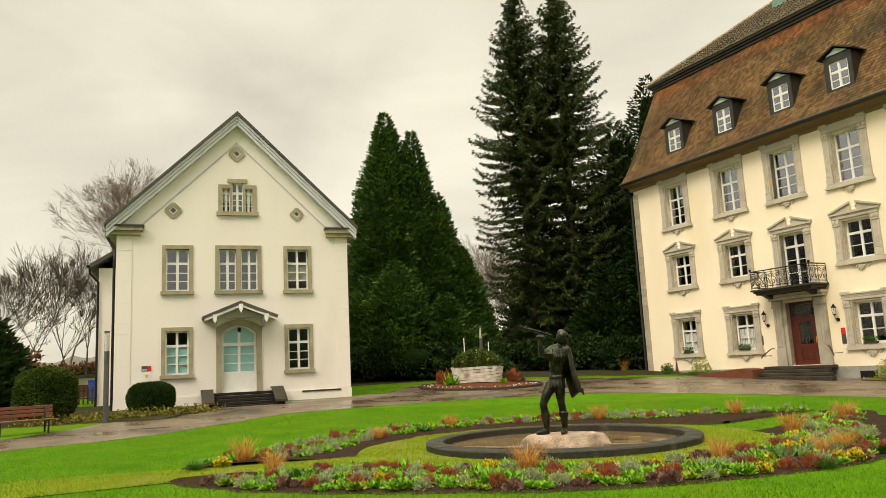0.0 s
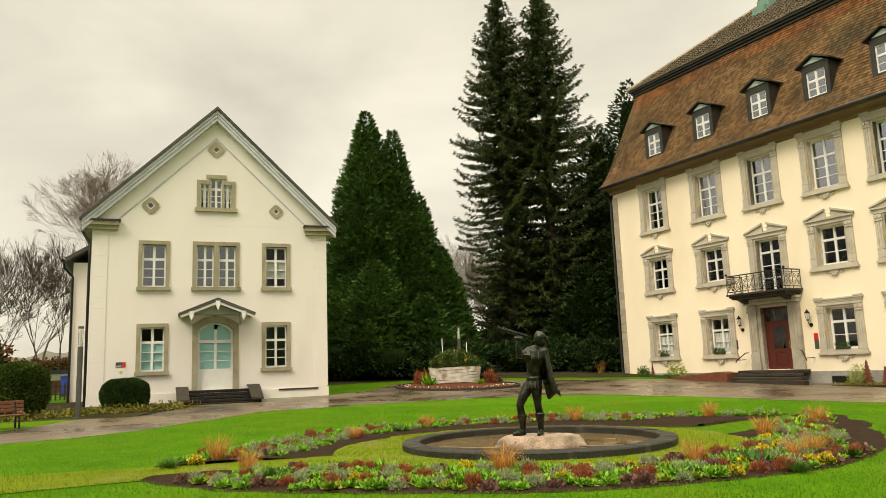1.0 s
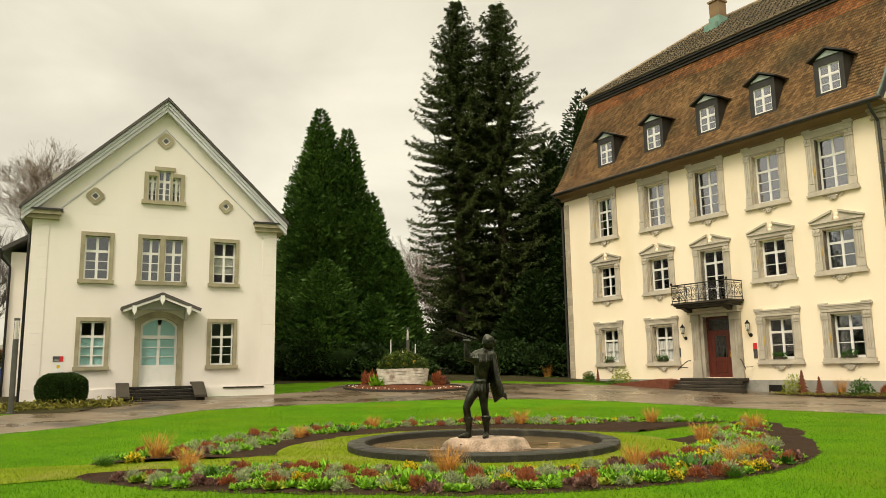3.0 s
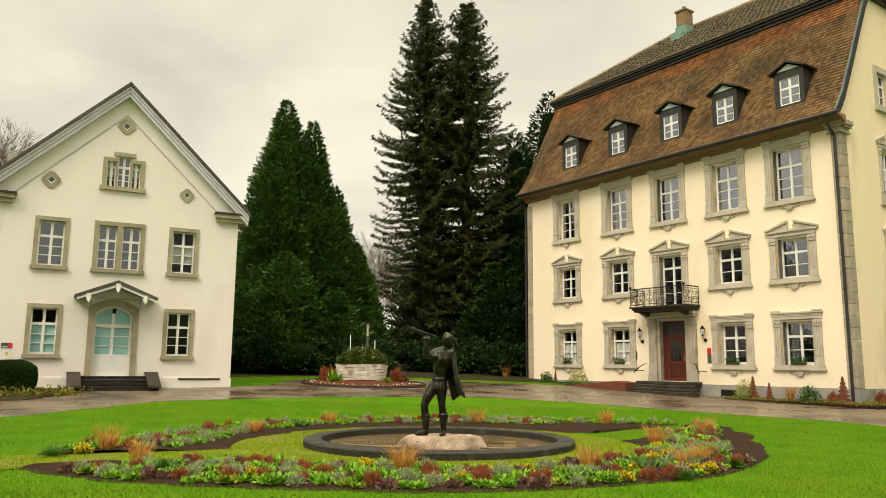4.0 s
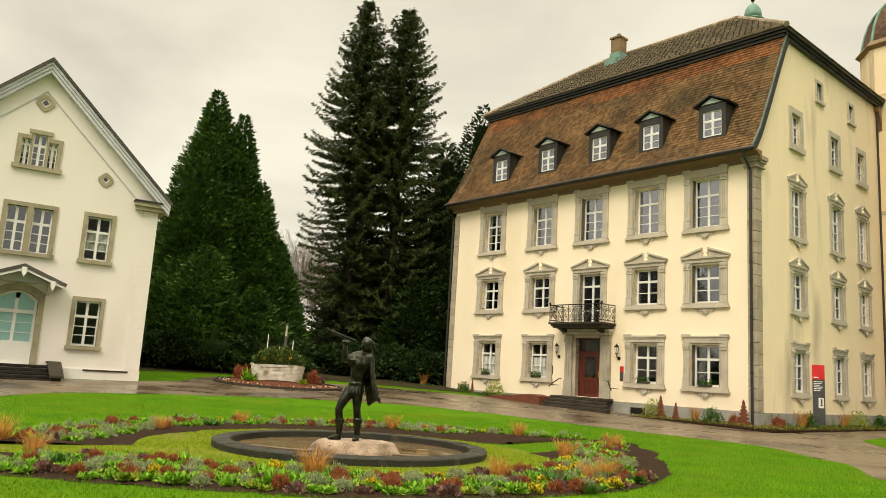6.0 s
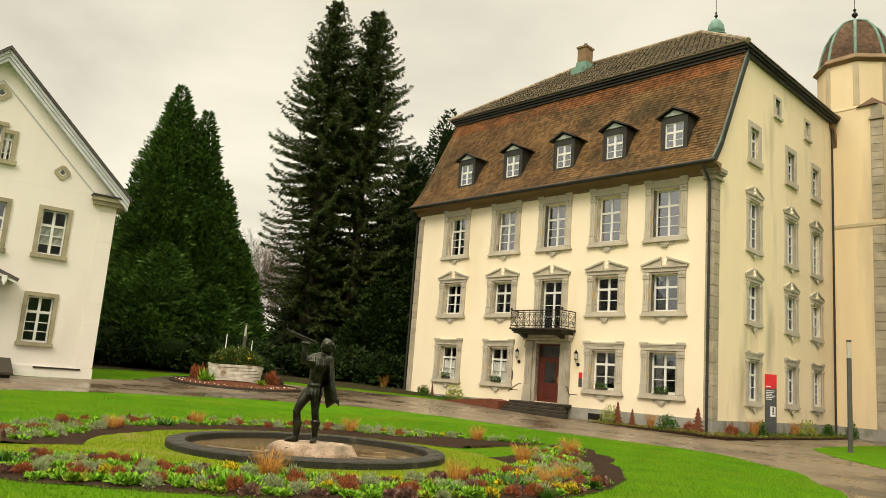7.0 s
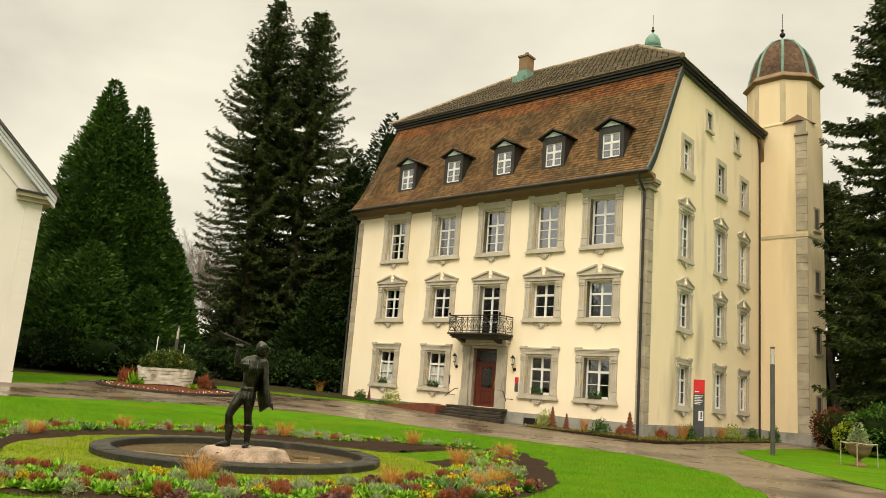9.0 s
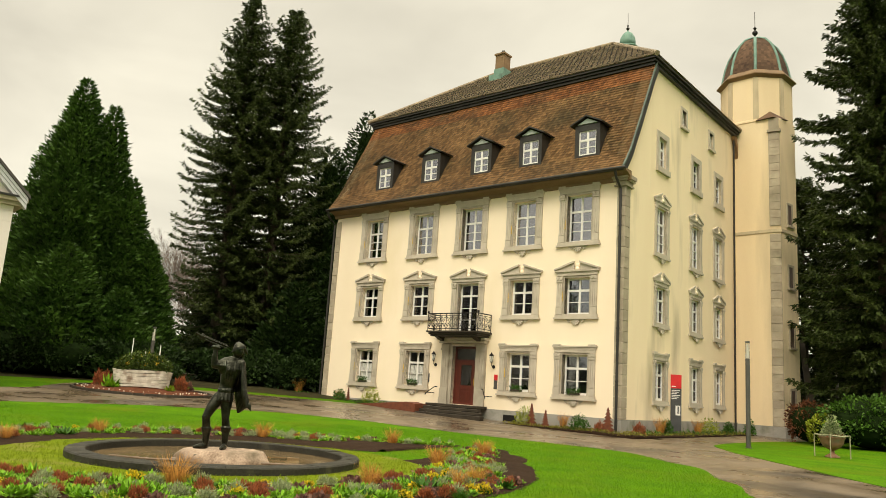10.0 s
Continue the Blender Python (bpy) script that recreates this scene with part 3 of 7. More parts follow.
KIT_U, KIT_M, KIT_L, KIT_D = casement(1.4, 2.45, 0.66, 3, pane="glass_sky"), casement(1.4, 1.85, 0.66, 2), casement(1.4, 1.95, 0.66, 2), casement(1.4, 2.75, 0.76, 3)
SUR_U, SUR_M, SUR_L, SUR_D = (surround_mesh(1.4, 2.45, 2.36, "flat"), surround_mesh(1.4, 1.85, 2.36, "pediment"), surround_mesh(1.4, 1.95, 2.36, "flat"), surround_mesh(1.4, 2.75, 2.36, "pediment"))
KIT_LC = casement(1.4, 1.95, 0.66, 2, pane="clear_glass")
KIT_S, KIT_SU = casement(1.15, 1.95, 0.66, 2), casement(1.15, 2.45, 0.66, 3, pane="glass_sky")
SUR_S, SUR_SM, SUR_SU = surround_mesh(1.15, 1.95, 1.95, "flat", 0.4), surround_mesh(1.15, 1.85, 1.95, "pediment", 0.4), surround_mesh(1.15, 2.45, 1.95, "pediment", 0.4)
KIT_SM = casement(1.15, 1.85, 0.66, 2)
SHELL, BALL_M, BALL_D, BALL_SU = shell_mesh(), ball_mesh(2.45), ball_mesh(3.35), ball_mesh(3.05)
bm = B()
for z in (0.72, 0.92):
    bmesh.ops.create_icosphere(bm, subdivisions=1, radius=0.035, matrix=Matrix.Translation((-0.755, -0.10, z)))
tube(bm, [(-0.755, -0.10, 0.7), (-0.755, -0.10, 1.15)], 0.012, 5)
PENDANT = mesh_of("golden_pendant", bm, M["yellow"], True)
bm = B()
for k in range(12):
    box(bm, -0.60 + 0.10 * k, -0.52 + 0.10 * k, 0.37 + 0.012 * (k % 2), 0.40 + 0.012 * (k % 2), 0.12, 1.15)
CURTAIN = mesh_of("half_curtain", bm, M["curtain"])
UZ, MZ, LZ, DZ = 9.45, 5.75, 1.80, 4.80

holes = []
for i, x in enumerate(COLS):
    holes.append((x - 0.7, x + 0.7, UZ, UZ + 2.45))
    holes.append((x - 0.7, x + 0.7, *((DZ, DZ + 2.75) if i == 2 else (MZ, MZ + 1.85))))
    if i != 2:
        holes.append((x - 0.7, x + 0.7, LZ, LZ + 1.95))
holes.append((COLS[2] - 0.80, COLS[2] + 0.80, 0.92, 4.05))
part("front_wall", wall(B(), -PLEN, 0.0, 0.80, 12.70, holes, 0.5), M["plaster_cream"], palace, "smooth cream plaster wall")
bm = B()
box(bm, -PLEN - 0.0, 0.06, -0.06, 0.5, -0.6, 0.80)
part("plinth", bm, M["plinth_grey"], palace, "grey rendered plinth")

# side wall with its own windows, up to the upper eaves
side_holes = []
for y in SIDE_COLS:
    side_holes += [(y - 0.575, y + 0.575, UZ, UZ + 2.45), (y - 0.575, y + 0.575, MZ, MZ + 1.85), (y - 0.575, y + 0.575, LZ, LZ + 1.95), (y - 0.5, y + 0.5, 14.15, 15.85)]
side_holes += [(7.1, 7.75, 17.45, 18.45), (11.5, 12.15, 17.45, 18.45)]
SIDE = pose(0, 0, 0, 0, 0, 90)
side = put("side_wall", mesh_of("side_wall", wall(B(), 0.5, PDEP - 0.5, 0.80, 12.70, [h for h in side_holes if h[3] < 12.7], 0.45), M["plaster_side"]), palace, SIDE, "weathered cream plaster wall")
ROOF = [(-0.78, 12.78), (-0.42, 13.22), (0.02, 13.85), (0.50, 14.75), (1.05, 15.78), (1.75, 17.15), (2.42, 18.45), (3.05, 19.65)]
gable_outline = [(0.0, 12.70), (PDEP, 12.70)] + [(PDEP - y, z) for y, z in ROOF[2:]] + [(y, z) for y, z in reversed(ROOF[2:])]
bm = B()
# gable wall above the eaves: strips between the window openings
wall(bm, 3.0, PDEP - 3.0, 12.70, 19.65, [h for h in side_holes if h[3] > 12.7], 0.45)
gable_top = put("gable_wall", mesh_of("gable_wall", bm, M["plaster_side"]), palace, SIDE, "stained cream plaster gable")
for flip in (False, True):
    bm = B()
    outline = [(0.0, 12.70), (3.0, 12.70), (3.0, 19.55)] + [(y, z) for y, z in reversed(ROOF[2:-1])]
    if flip:
        outline = [(PDEP - y, z) for y, z in outline]
    extrude_yz(bm, outline, -0.45, 0.0)
    part("gable_wall", bm, M["plaster_side"], palace, "stained cream plaster gable edge")
bm = B()
box(bm, -0.5, 0.05, 0.5, PDEP, -0.6, 0.80)
part("plinth", bm, M["plinth_grey"], palace, "grey rendered plinth")
for nm, b in (("left_wall", (-PLEN, -PLEN + 0.4, 0.5, PDEP, -0.6, 12.7)), ("back_wall", (-PLEN, 0.0, PDEP - 0.45, PDEP, -0.6, 12.7))):
    part(nm, box(B(), *b), M["plaster_cream"], palace)
bm = B()
extrude_yz(bm, gable_outline, -PLEN, -PLEN + 0.4)
part("left_wall", bm, M["plaster_cream"], palace)
bm = B()
box(bm, -PLEN + 0.5, -0.6, 3.1, 3.25, 0.0, 19.3)
box(bm, -3.2, -3.05, 3.3, PDEP - 0.6, 0.0, 19.3)
for z in (0.6, 4.55, 8.6, 12.9):
    box(bm, -PLEN + 0.5, -0.6, 0.55, 2.95, z, z + 0.12)
part("room_wall", bm, M["room"], palace)

for i, x in enumerate(COLS):
    place_window(palace, pose(x, 0, UZ), SUR_U, KIT_U, [("shell_ornament", SHELL, pose(0, 0, 0)), ("golden_pendant", PENDANT, pose(0, 0, 0))])
    if i == 2:
        place_window(palace, pose(x, 0, DZ), SUR_D, KIT_D, [("finial", BALL_D, pose(0, 0, 0))], name="balcony_door")
    else:
        place_window(palace, pose(x, 0, MZ), SUR_M, KIT_M, [("shell_ornament", SHELL, pose(0, 0, 0)), ("golden_pendant", PENDANT, pose(0, 0, 0)), ("finial", BALL_M, pose(0, 0, 0))])
        place_window(palace, pose(x, 0, LZ), SUR_L, KIT_LC if i < 2 else KIT_L, [("shell_ornament", SHELL, pose(0, 0, 0)), ("golden_pendant", PENDANT, pose(0, 0, 0))] + ([("half_curtain", CURTAIN, pose(0, 0, 0))] if i < 2 else []))
for y in SIDE_COLS:
    turn = pose(0, y, 0, 0, 0, 90)
    place_window(palace, turn @ pose(0, 0, UZ), SUR_SU, KIT_SU, [("shell_ornament", SHELL, pose(0, 0, 0)), ("finial", BALL_SU, pose(0, 0, 0))], back=0.13)
    place_window(palace, turn @ pose(0, 0, MZ), SUR_SM, KIT_SM, [("shell_ornament", SHELL, pose(0, 0, 0)), ("finial", BALL_M, pose(0, 0, 0))], back=0.13)
    place_window(palace, turn @ pose(0, 0, LZ), SUR_S, KIT_S, [("shell_ornament", SHELL, pose(0, 0, 0))], back=0.13)


def plain_surround(w, h, edge, mat="sandstone"):
    bm = B()
    for s in (-1, 1):
        xa, xb = sorted((s * w / 2, s * (w / 2 + edge)))
        box(bm, xa, xb, -0.06, 0.30, 0, h)
    box(bm, -w / 2 - edge, w / 2 + edge, -0.06, 0.30, h, h + edge)
    box(bm, -w / 2 - edge - 0.05, w / 2 + edge + 0.05, -0.14, 0.30, -edge, 0)
    return mesh_of("window_surround", bm, M[mat])


KIT_A, SUR_A = casement(1.0, 1.70, 0.66, 2), plain_surround(1.0, 1.70, 0.30)
KIT_T, SUR_T = casement(0.65, 1.0, 0.6, 1, 0.05), plain_surround(0.65, 1.0, 0.16)
for y in SIDE_COLS:
    place_window(palace, pose(0, y, 14.15, 0, 0, 90), SUR_A, KIT_A, back=0.13)
for y in (7.425, 11.825):
    place_window(palace, pose(0, y, 17.45, 0, 0, 90), SUR_T, KIT_T, back=0.13)

# cornice under the front eaves
bm = B()
extrude_yz(bm, [(-0.02, 12.30), (-0.14, 12.32), (-0.16, 12.48), (-0.42, 12.62), (-0.62, 12.66), (-0.66, 12.76), (-0.02, 12.76)], -PLEN - 0.18, 0.35)
part("cornice", bm, M["soffit"], palace, "brown timber cornice")
bm = B()
tube(bm, [(-PLEN - 0.26, -0.88, 12.74), (0.45, -0.88, 12.74)], 0.085, 10)
part("gutter", bm, M["dark_metal"], palace, "dark metal gutter")


def tile_rows(u0, u1, profile, width, step, mat, lift=0.03, taper=None, seed=3, first=0.0, last=1.0):
    """Overlapping roof tiles, course by course, up a profile in y and z, between u0 and u1 in x; taper narrows the field with height."""
    rnd = np.random.RandomState(seed)
    pts = np.array(profile, float)
    seg = np.linalg.norm(np.diff(pts, axis=0), axis=1)
    arc = np.concatenate([[0], np.cumsum(seg)])
    courses = int(arc[-1] / step)
    vs, fs = [], []
    for c in range(int(round(first * courses)), int(round(last * courses))):
        s0, s1 = c * step, min((c + 1.25) * step, arc[-1])
        y0, z0 = np.interp(s0, arc, pts[:, 0]), np.interp(s0, arc, pts[:, 1])
        y1, z1 = np.interp(s1, arc, pts[:, 0]), np.interp(s1, arc, pts[:, 1])
        t = np.array([y1 - y0, z1 - z0])
        t /= np.linalg.norm(t)
        ny, nz = -t[1], t[0]
        if ny > 0 and profile[0][0] < profile[-1][0]:
            ny, nz = -ny, -nz
        a, b = (u0, u1) if taper is None else taper(c / max(1, courses - 1))
        count = max(1, int((b - a) / width))
        shift = (c % 2) * width / 2
        for k in range(count + 1):
            xa, xb = max(a, a + k * width - shift + 0.008), min(b, a + (k + 1) * width - shift - 0.008)
            if xb - xa < 0.03:
                continue
            h = lift * (1 + rnd.uniform(-0.10, 0.16))
            n = len(vs)
            vs += [(xa, y0 + ny * h, z0 + nz * h), (xb, y0 + ny * h, z0 + nz * h), (xb, y1 + ny * 0.006, z1 + nz * 0.006), (xa, y1 + ny * 0.006, z1 + nz * 0.006),
                   (xa, y0 + ny * (h - 0.022), z0 + nz * (h - 0.022)), (xb, y0 + ny * (h - 0.022), z0 + nz * (h - 0.022))]
            fs += [(n, n + 1, n + 2, n + 3), (n + 4, n + 5, n + 1, n)]
    return cloud_mesh("roof_tiles", vs, fs, mat)


# lower roof: boards, tiles, the row of fresh tiles under the upper eaves
bm = B()
extrude_yz(bm, [(y + 0.05, z - 0.06) for y, z in ROOF] + [(3.3, 19.55), (3.3, 19.2)] + [(y + 0.35, z - 0.15) for y, z in reversed(ROOF)], -PLEN - 0.22, 0.22)
roof = part("roof", bm, M["dark_metal"], palace, "steep mansard roof with brown clay tiles")
put("roof_tiles", tile_rows(-PLEN - 0.22, 0.20, ROOF, 0.18, 0.20, M["roof_tile"], 0.07, last=0.84), roof, kind="stuff")
put("roof_tiles", tile_rows(-PLEN - 0.22, 0.20, ROOF, 0.18, 0.20, M["roof_ochre"], 0.07, None, 9, first=0.84), roof, kind="stuff")
bm = B()
extrude_yz(bm, [(y, z) for y, z in ROOF] + [(y - 0.02, z + 0.12) for y, z in reversed(ROOF)], 0.21, 0.30)
part("verge_flashing", bm, M["copper_dark"], roof, "dark green copper verge flashing")
bm = B()
extrude_yz(bm, [(PDEP - y, z) for y, z in ROOF] + [(PDEP - 3.3, 19.2)] + [(PDEP - y - 0.35, z - 0.15) for y, z in reversed(ROOF)], -PLEN - 0.22, 0.22)
part("roof", bm, M["roof_tile"], palace)

# upper hipped roof
UX0, UX1, UY0, UY1, UZ0 = -PLEN - 0.62, 0.46, 2.55, PDEP - 2.55, 19.98
RX0, RX1, RY, RZ = -15.5, -5.7, 9.5, 25.0
bm = B()
base = [bm.verts.new(p) for p in ((UX0, UY0, UZ0), (UX1, UY0, UZ0), (UX1, UY1, UZ0), (UX0, UY1, UZ0))]
tops = [bm.verts.new(p) for p in ((RX0, RY, RZ), (RX1, RY, RZ))]
for q in ((base[0], base[1], tops[1], tops[0]), (base[1], base[2], tops[1]), (base[2], base[3], tops[0], tops[1]), (base[3], base[0], tops[0]), (base[3], base[2], base[1], base[0])):
    bm.faces.new(q)
upper = part("upper_roof", bm, M["roof_grey"], palace, "grey-brown hipped upper roof")
put("roof_tiles", tile_rows(UX0, UX1, [(UY0, UZ0), (RY, RZ)], 0.26, 0.26, M["roof_grey"], 0.05, lambda f: (UX0 + (RX0 - UX0) * f, UX1 + (RX1 - UX1) * f), 5), upper, kind="stuff")
hip = tile_rows(UY0, UY1, [(-UX1, UZ0), (-RX1, RZ)], 0.26, 0.26, M["roof_grey"], 0.05, lambda f: (UY0 + (RY - UY0) * f, UY1 + (RY - UY1) * f), 6)
put("roof_tiles", hip, upper, Matrix(((0, -1, 0, 0), (1, 0, 0, 0), (0, 0, 1, 0), (0, 0, 0, 1))), kind="stuff")
for a, b in (((UX1, UY0, UZ0), (RX1, RY, RZ)), ((UX0, UY0, UZ0), (RX0, RY, RZ)), ((RX0, RY, RZ), (RX1, RY, RZ)), ((UX1, UY1, UZ0), (RX1, RY, RZ))):
    bm = B()
    n = int((Vector(b) - Vector(a)).length / 0.4)
    for k in range(n):
        p, q = Vector(a).lerp(Vector(b), k / n), Vector(a).lerp(Vector(b), (k + 0.93) / n)
        tube(bm, [p + Vector((0, 0, 0.03)), q + Vector((0, 0, 0.05))], [0.15, 0.12], 8)
    part("ridge_tiles", bm, M["roof_grey"], upper)
for z0, z1, o in ((19.56, 19.70, 0.04), (19.72, 19.84, 0.14), (19.86, 19.97, 0.26)):
    part("eaves_moulding", box(B(), UX0 + 0.3 - o, UX1 - 0.3 + o, UY0 + 0.32 - o, UY0 + 0.62, z0, z1), M["dark_metal"], palace, "dark boarded eaves moulding")
    part("eaves_moulding", box(B(), UX1 - 0.6, UX1 - 0.3 + o, UY0 + 0.64, UY1 - 0.3 + o, z0, z1), M["dark_metal"], palace, "dark boarded eaves moulding")
# snow hooks on the tiles
bm = B()
rnd = random.Random(4)
for c in range(16):
    for k in range(62):
        f = 0.05 + 0.057 * c
        xa, xb = UX0 + (RX0 - UX0) * f, UX1 + (RX1 - UX1) * f
        x = UX0 + (k + 0.5 * (c % 2) + 0.25) * (UX1 - UX0) / 62
        x += rnd.uniform(-0.03, 0.03)
        if xa + 0.3 < x < xb - 0.3 and rnd.random() < 0.93:
            y, z = UY0 + (RY - UY0) * f, UZ0 + (RZ - UZ0) * f
            box(bm, x - 0.025, x + 0.025, y - 0.06, y + 0.01, z + 0.05, z + 0.10)
part("snow_guard", bm, M["dark_metal"], upper, kind="stuff")
# chimney with a copper foot
chimney = part("chimney", box(box(B(), -13.85, -13.12, 7.5, 8.3, 23.7, 25.35), -13.92, -13.05, 7.42, 8.38, 25.36, 25.48), M["soffit"], palace, "ochre rendered chimney")
part("chimney_flashing", box(box(B(), -13.90, -13.07, 7.44, 8.36, 23.5, 24.30), -14.0, -12.97, 7.0, 7.43, 23.25, 23.70), M["copper"], chimney, "green copper flashing")
part("chimney_pot", tube(B(), [(-13.48, 7.9, 25.49), (-13.48, 7.9, 25.80)], [0.20, 0.12], 10), M["dark_metal"], chimney)
# small cupola behind the ridge
CUP = (-5.85, 12.0)
cup = part("cupola", lathe(B(), [(0.50, 23.0), (0.50, 25.7), (0.72, 25.76), (0.72, 25.84), (0.52, 25.92)], 16, CUP), M["copper"], palace, "green copper cupola", True)
part("cupola_dome", lathe(B(), [(0.55, 25.93), (0.55, 26.22), (0.49, 26.55), (0.32, 26.84), (0.10, 27.0), (0.06, 27.1)], 20, CUP), M["copper"], cup, smooth=True)
part("cupola_finial", tube(lathe(B(), [(0.03, 27.11), (0.13, 27.24), (0.03, 27.37), (0.08, 27.46), (0.02, 27.55)], 12, CUP), [(*CUP, 27.5), (*CUP, 28.4)], 0.018, 6), M["iron"], cup)

# dormers
KIT_DO = casement(1.0, 1.32, 0.62, 2, 0.06, "glass_sky")
for x in (-16.55, -12.72, -8.95, -5.62, -2.15):
    y0 = -0.02
    body = B()
    wall(body, x - 0.72, x + 0.72, 13.62, 15.62, [(x - 0.50, x + 0.50, 13.98, 15.30)], 0.45)
    bmesh.ops.translate(body, verts=body.verts, vec=(0, y0, 0))
    d = part("dormer", body, M["dark_metal"], palace, "dark sheet-metal dormer")
    for s in (-1, 1):
        xa, xb = sorted((x + s * 0.60, x + s * 0.72))
        part("dormer_cheek", box(B(), xa, xb, y0 + 0.452, 1.9, 13.62, 15.62), M["dark_metal"], d)
        part("dormer_roof", extrude_xz(B(), [(x + s * 0.92, 15.58), (x, 16.02), (x, 16.10), (x + s * 0.95, 15.64)], y0 - 0.22, 2.3), M["dark_metal"], d)
    part("dormer_back", box(B(), x - 0.58, x + 0.58, y0 + 0.6, y0 + 0.65, 13.7, 15.6), M["room"], d)
    part("dormer_pediment", extrude_xz(B(), [(x - 0.58, 15.66), (x + 0.58, 15.66), (x, 15.95)], y0 - 0.05, y0 + 0.2), M["pale_copper"], d, "pale green copper pediment")
    for sub, me, at in KIT_DO:
        p = put(sub, me, d, pose(x, y0 + 0.06, 13.98) @ at)
        if sub == "pane":
            p.visible_shadow = False

# quoins at the near corner, of even width, and a capital under the eaves
for k in range(22):
    z = 0.82 + k * 0.512
    w = 0.52
    q = B()
    box(q, -w * 0.72, 0.055, -0.055, w, z, z + 0.50, 0.012)
    part("quoin", q, M["quoin"], palace)
cap = B()
for z0, z1, o in ((12.05, 12.12, 0.10), (12.13, 12.30, 0.05), (12.31, 12.42, 0.14), (12.43, 12.62, 0.20)):
    box(cap, -0.40 - o, 0.06 + o, -0.06 - o, 0.62 + o, z0, z1)
part("corner_capital", cap, M["quoin"], palace, "moulded stone corner capital")
for k in range(22):
    z = 0.82 + k * 0.512
    q = B()
    box(q, -PLEN - 0.05, -PLEN + 0.40, -0.055, 0.3, z, z + 0.50, 0.012)
    part("quoin", q, M["quoin"], palace)
# rain pipes
for x, y, top in ((-0.14, -0.18, 12.7), (-PLEN - 0.16, -0.10, 12.7)):
    p = B()
    tube(p, [(x, -0.86, top), (x, -0.70, top - 0.35), (x, y, top - 0.8), (x, y, 0.25)], 0.065, 10)
    for z in (2.5, 5.0, 7.5, 10.0):
        tube(p, [(x, y, z), (x, y, z + 0.07)], 0.085, 10)
    part("rain_pipe", p, M["dark_metal"], palace, "dark metal rain pipe")
p = B()
tube(p, [(0.12, 15.75, 19.6), (0.12, 15.75, 0.3)], 0.065, 10)
part("rain_pipe", p, M["dark_metal"], palace, "dark metal rain pipe")

# stair tower at the side: an octagon on top, a wedge-shaped shaft below with a stone corner strip
TX, TY, TR = 0.8, 18.4, 2.30
tower = thing("stair_tower", PM @ pose(TX, TY, 0, 0, 0, 16.4), "cream octagonal stair tower with a ribbed tiled dome", "tower")
SHAFT = [(-1.66, -1.61), (0.73, -2.62), (1.38, -2.74), (2.36, -0.92), (2.30, 0.2), (1.63, 1.63), (0.0, 2.30), (-1.63, 1.63), (-2.30, 0.0)]


def prism(outline, grow, z0, z1):
    bm = B()
    k = 1 + grow / 2.3
    lo, hi = [bm.verts.new((x * k, y * k, z0)) for x, y in outline], [bm.verts.new((x * k, y * k, z1)) for x, y in outline]
    bm.faces.new(list(reversed(lo)))
    bm.faces.new(hi)
    for i in range(len(lo)):
        j = (i + 1) % len(lo)
        bm.faces.new((lo[i], lo[j], hi[j], hi[i]))
    bmesh.ops.recalc_face_normals(bm, faces=bm.faces[:])
    return bm


part("shaft", prism(SHAFT, 0, 0.75, 20.45), M["tower_plaster"], tower, "weathered cream plaster shaft")
part("belt", prism(SHAFT, 0.05, 12.82, 13.02), M["band"], tower, "grey stone belt course")
part("foot", prism(SHAFT, 0.10, -0.7, 0.748), M["plinth_grey"], tower, "grey rendered foot")
part("drum", lathe(B(), [(TR, 20.452), (TR + 0.05, 20.47), (TR + 0.05, 20.60), (TR, 20.64), (TR, 23.62)], 8), M["tower_plaster"], tower, "cream octagonal drum")
part("eaves_ring", lathe(B(), [(TR, 23.62), (TR + 0.10, 23.70), (TR + 0.28, 23.80), (TR + 0.28, 23.86), (TR + 0.02, 24.18)], 8), M["soffit"], tower)
DOME = [(2.20, 24.12), (2.10, 24.65), (1.95, 25.3), (1.72, 25.95), (1.38, 26.58), (0.92, 27.08), (0.42, 27.36), (0.12, 27.46)]
dome = part("dome", lathe(B(), DOME, 8), M["dome_tile"], tower, "brown tiled dome with copper ribs")
for k in range(8):
    a = math.pi / 4 * k
    part("rib", tube(B(), [(r * math.cos(a), r * math.sin(a), z) for r, z in DOME], 0.10, 6), M["copper"], dome)
dv, df = [], []
rs = np.random.RandomState(8)
arc = [0]
for (r0, z0), (r1, z1) in zip(DOME, DOME[1:]):
    arc.append(arc[-1] + math.hypot(r1 - r0, z1 - z0))
for c in range(int(arc[-1] / 0.17)):
    s0, s1 = c * 0.17, min(c * 0.17 + 0.21, arc[-1])
    r0, z0, r1, z1 = np.interp(s0, arc, [p[0] for p in DOME]), np.interp(s0, arc, [p[1] for p in DOME]), np.interp(s1, arc, [p[0] for p in DOME]), np.interp(s1, arc, [p[1] for p in DOME])
    for k in range(8):
        a0, a1 = math.pi / 4 * k, math.pi / 4 * (k + 1)
        n = max(1, int(r0 * 0.765 / 0.19))
        for j in range(n):
            f0, f1 = (j + 0.03) / n, (j + 0.97) / n
            up = 0.02 + 0.02 * rs.rand()
            q = []
            for f, r, z, e in ((f0, r0, z0, up), (f1, r0, z0, up), (f1, r1, z1, 0.004), (f0, r1, z1, 0.004)):
                x, y = (1 - f) * math.cos(a0) + f * math.cos(a1), (1 - f) * math.sin(a0) + f * math.sin(a1)
                q.append((x * (r + e), y * (r + e), z + e * 0.4))
            df.append(tuple(len(dv) + i for i in range(4)))
            dv += q
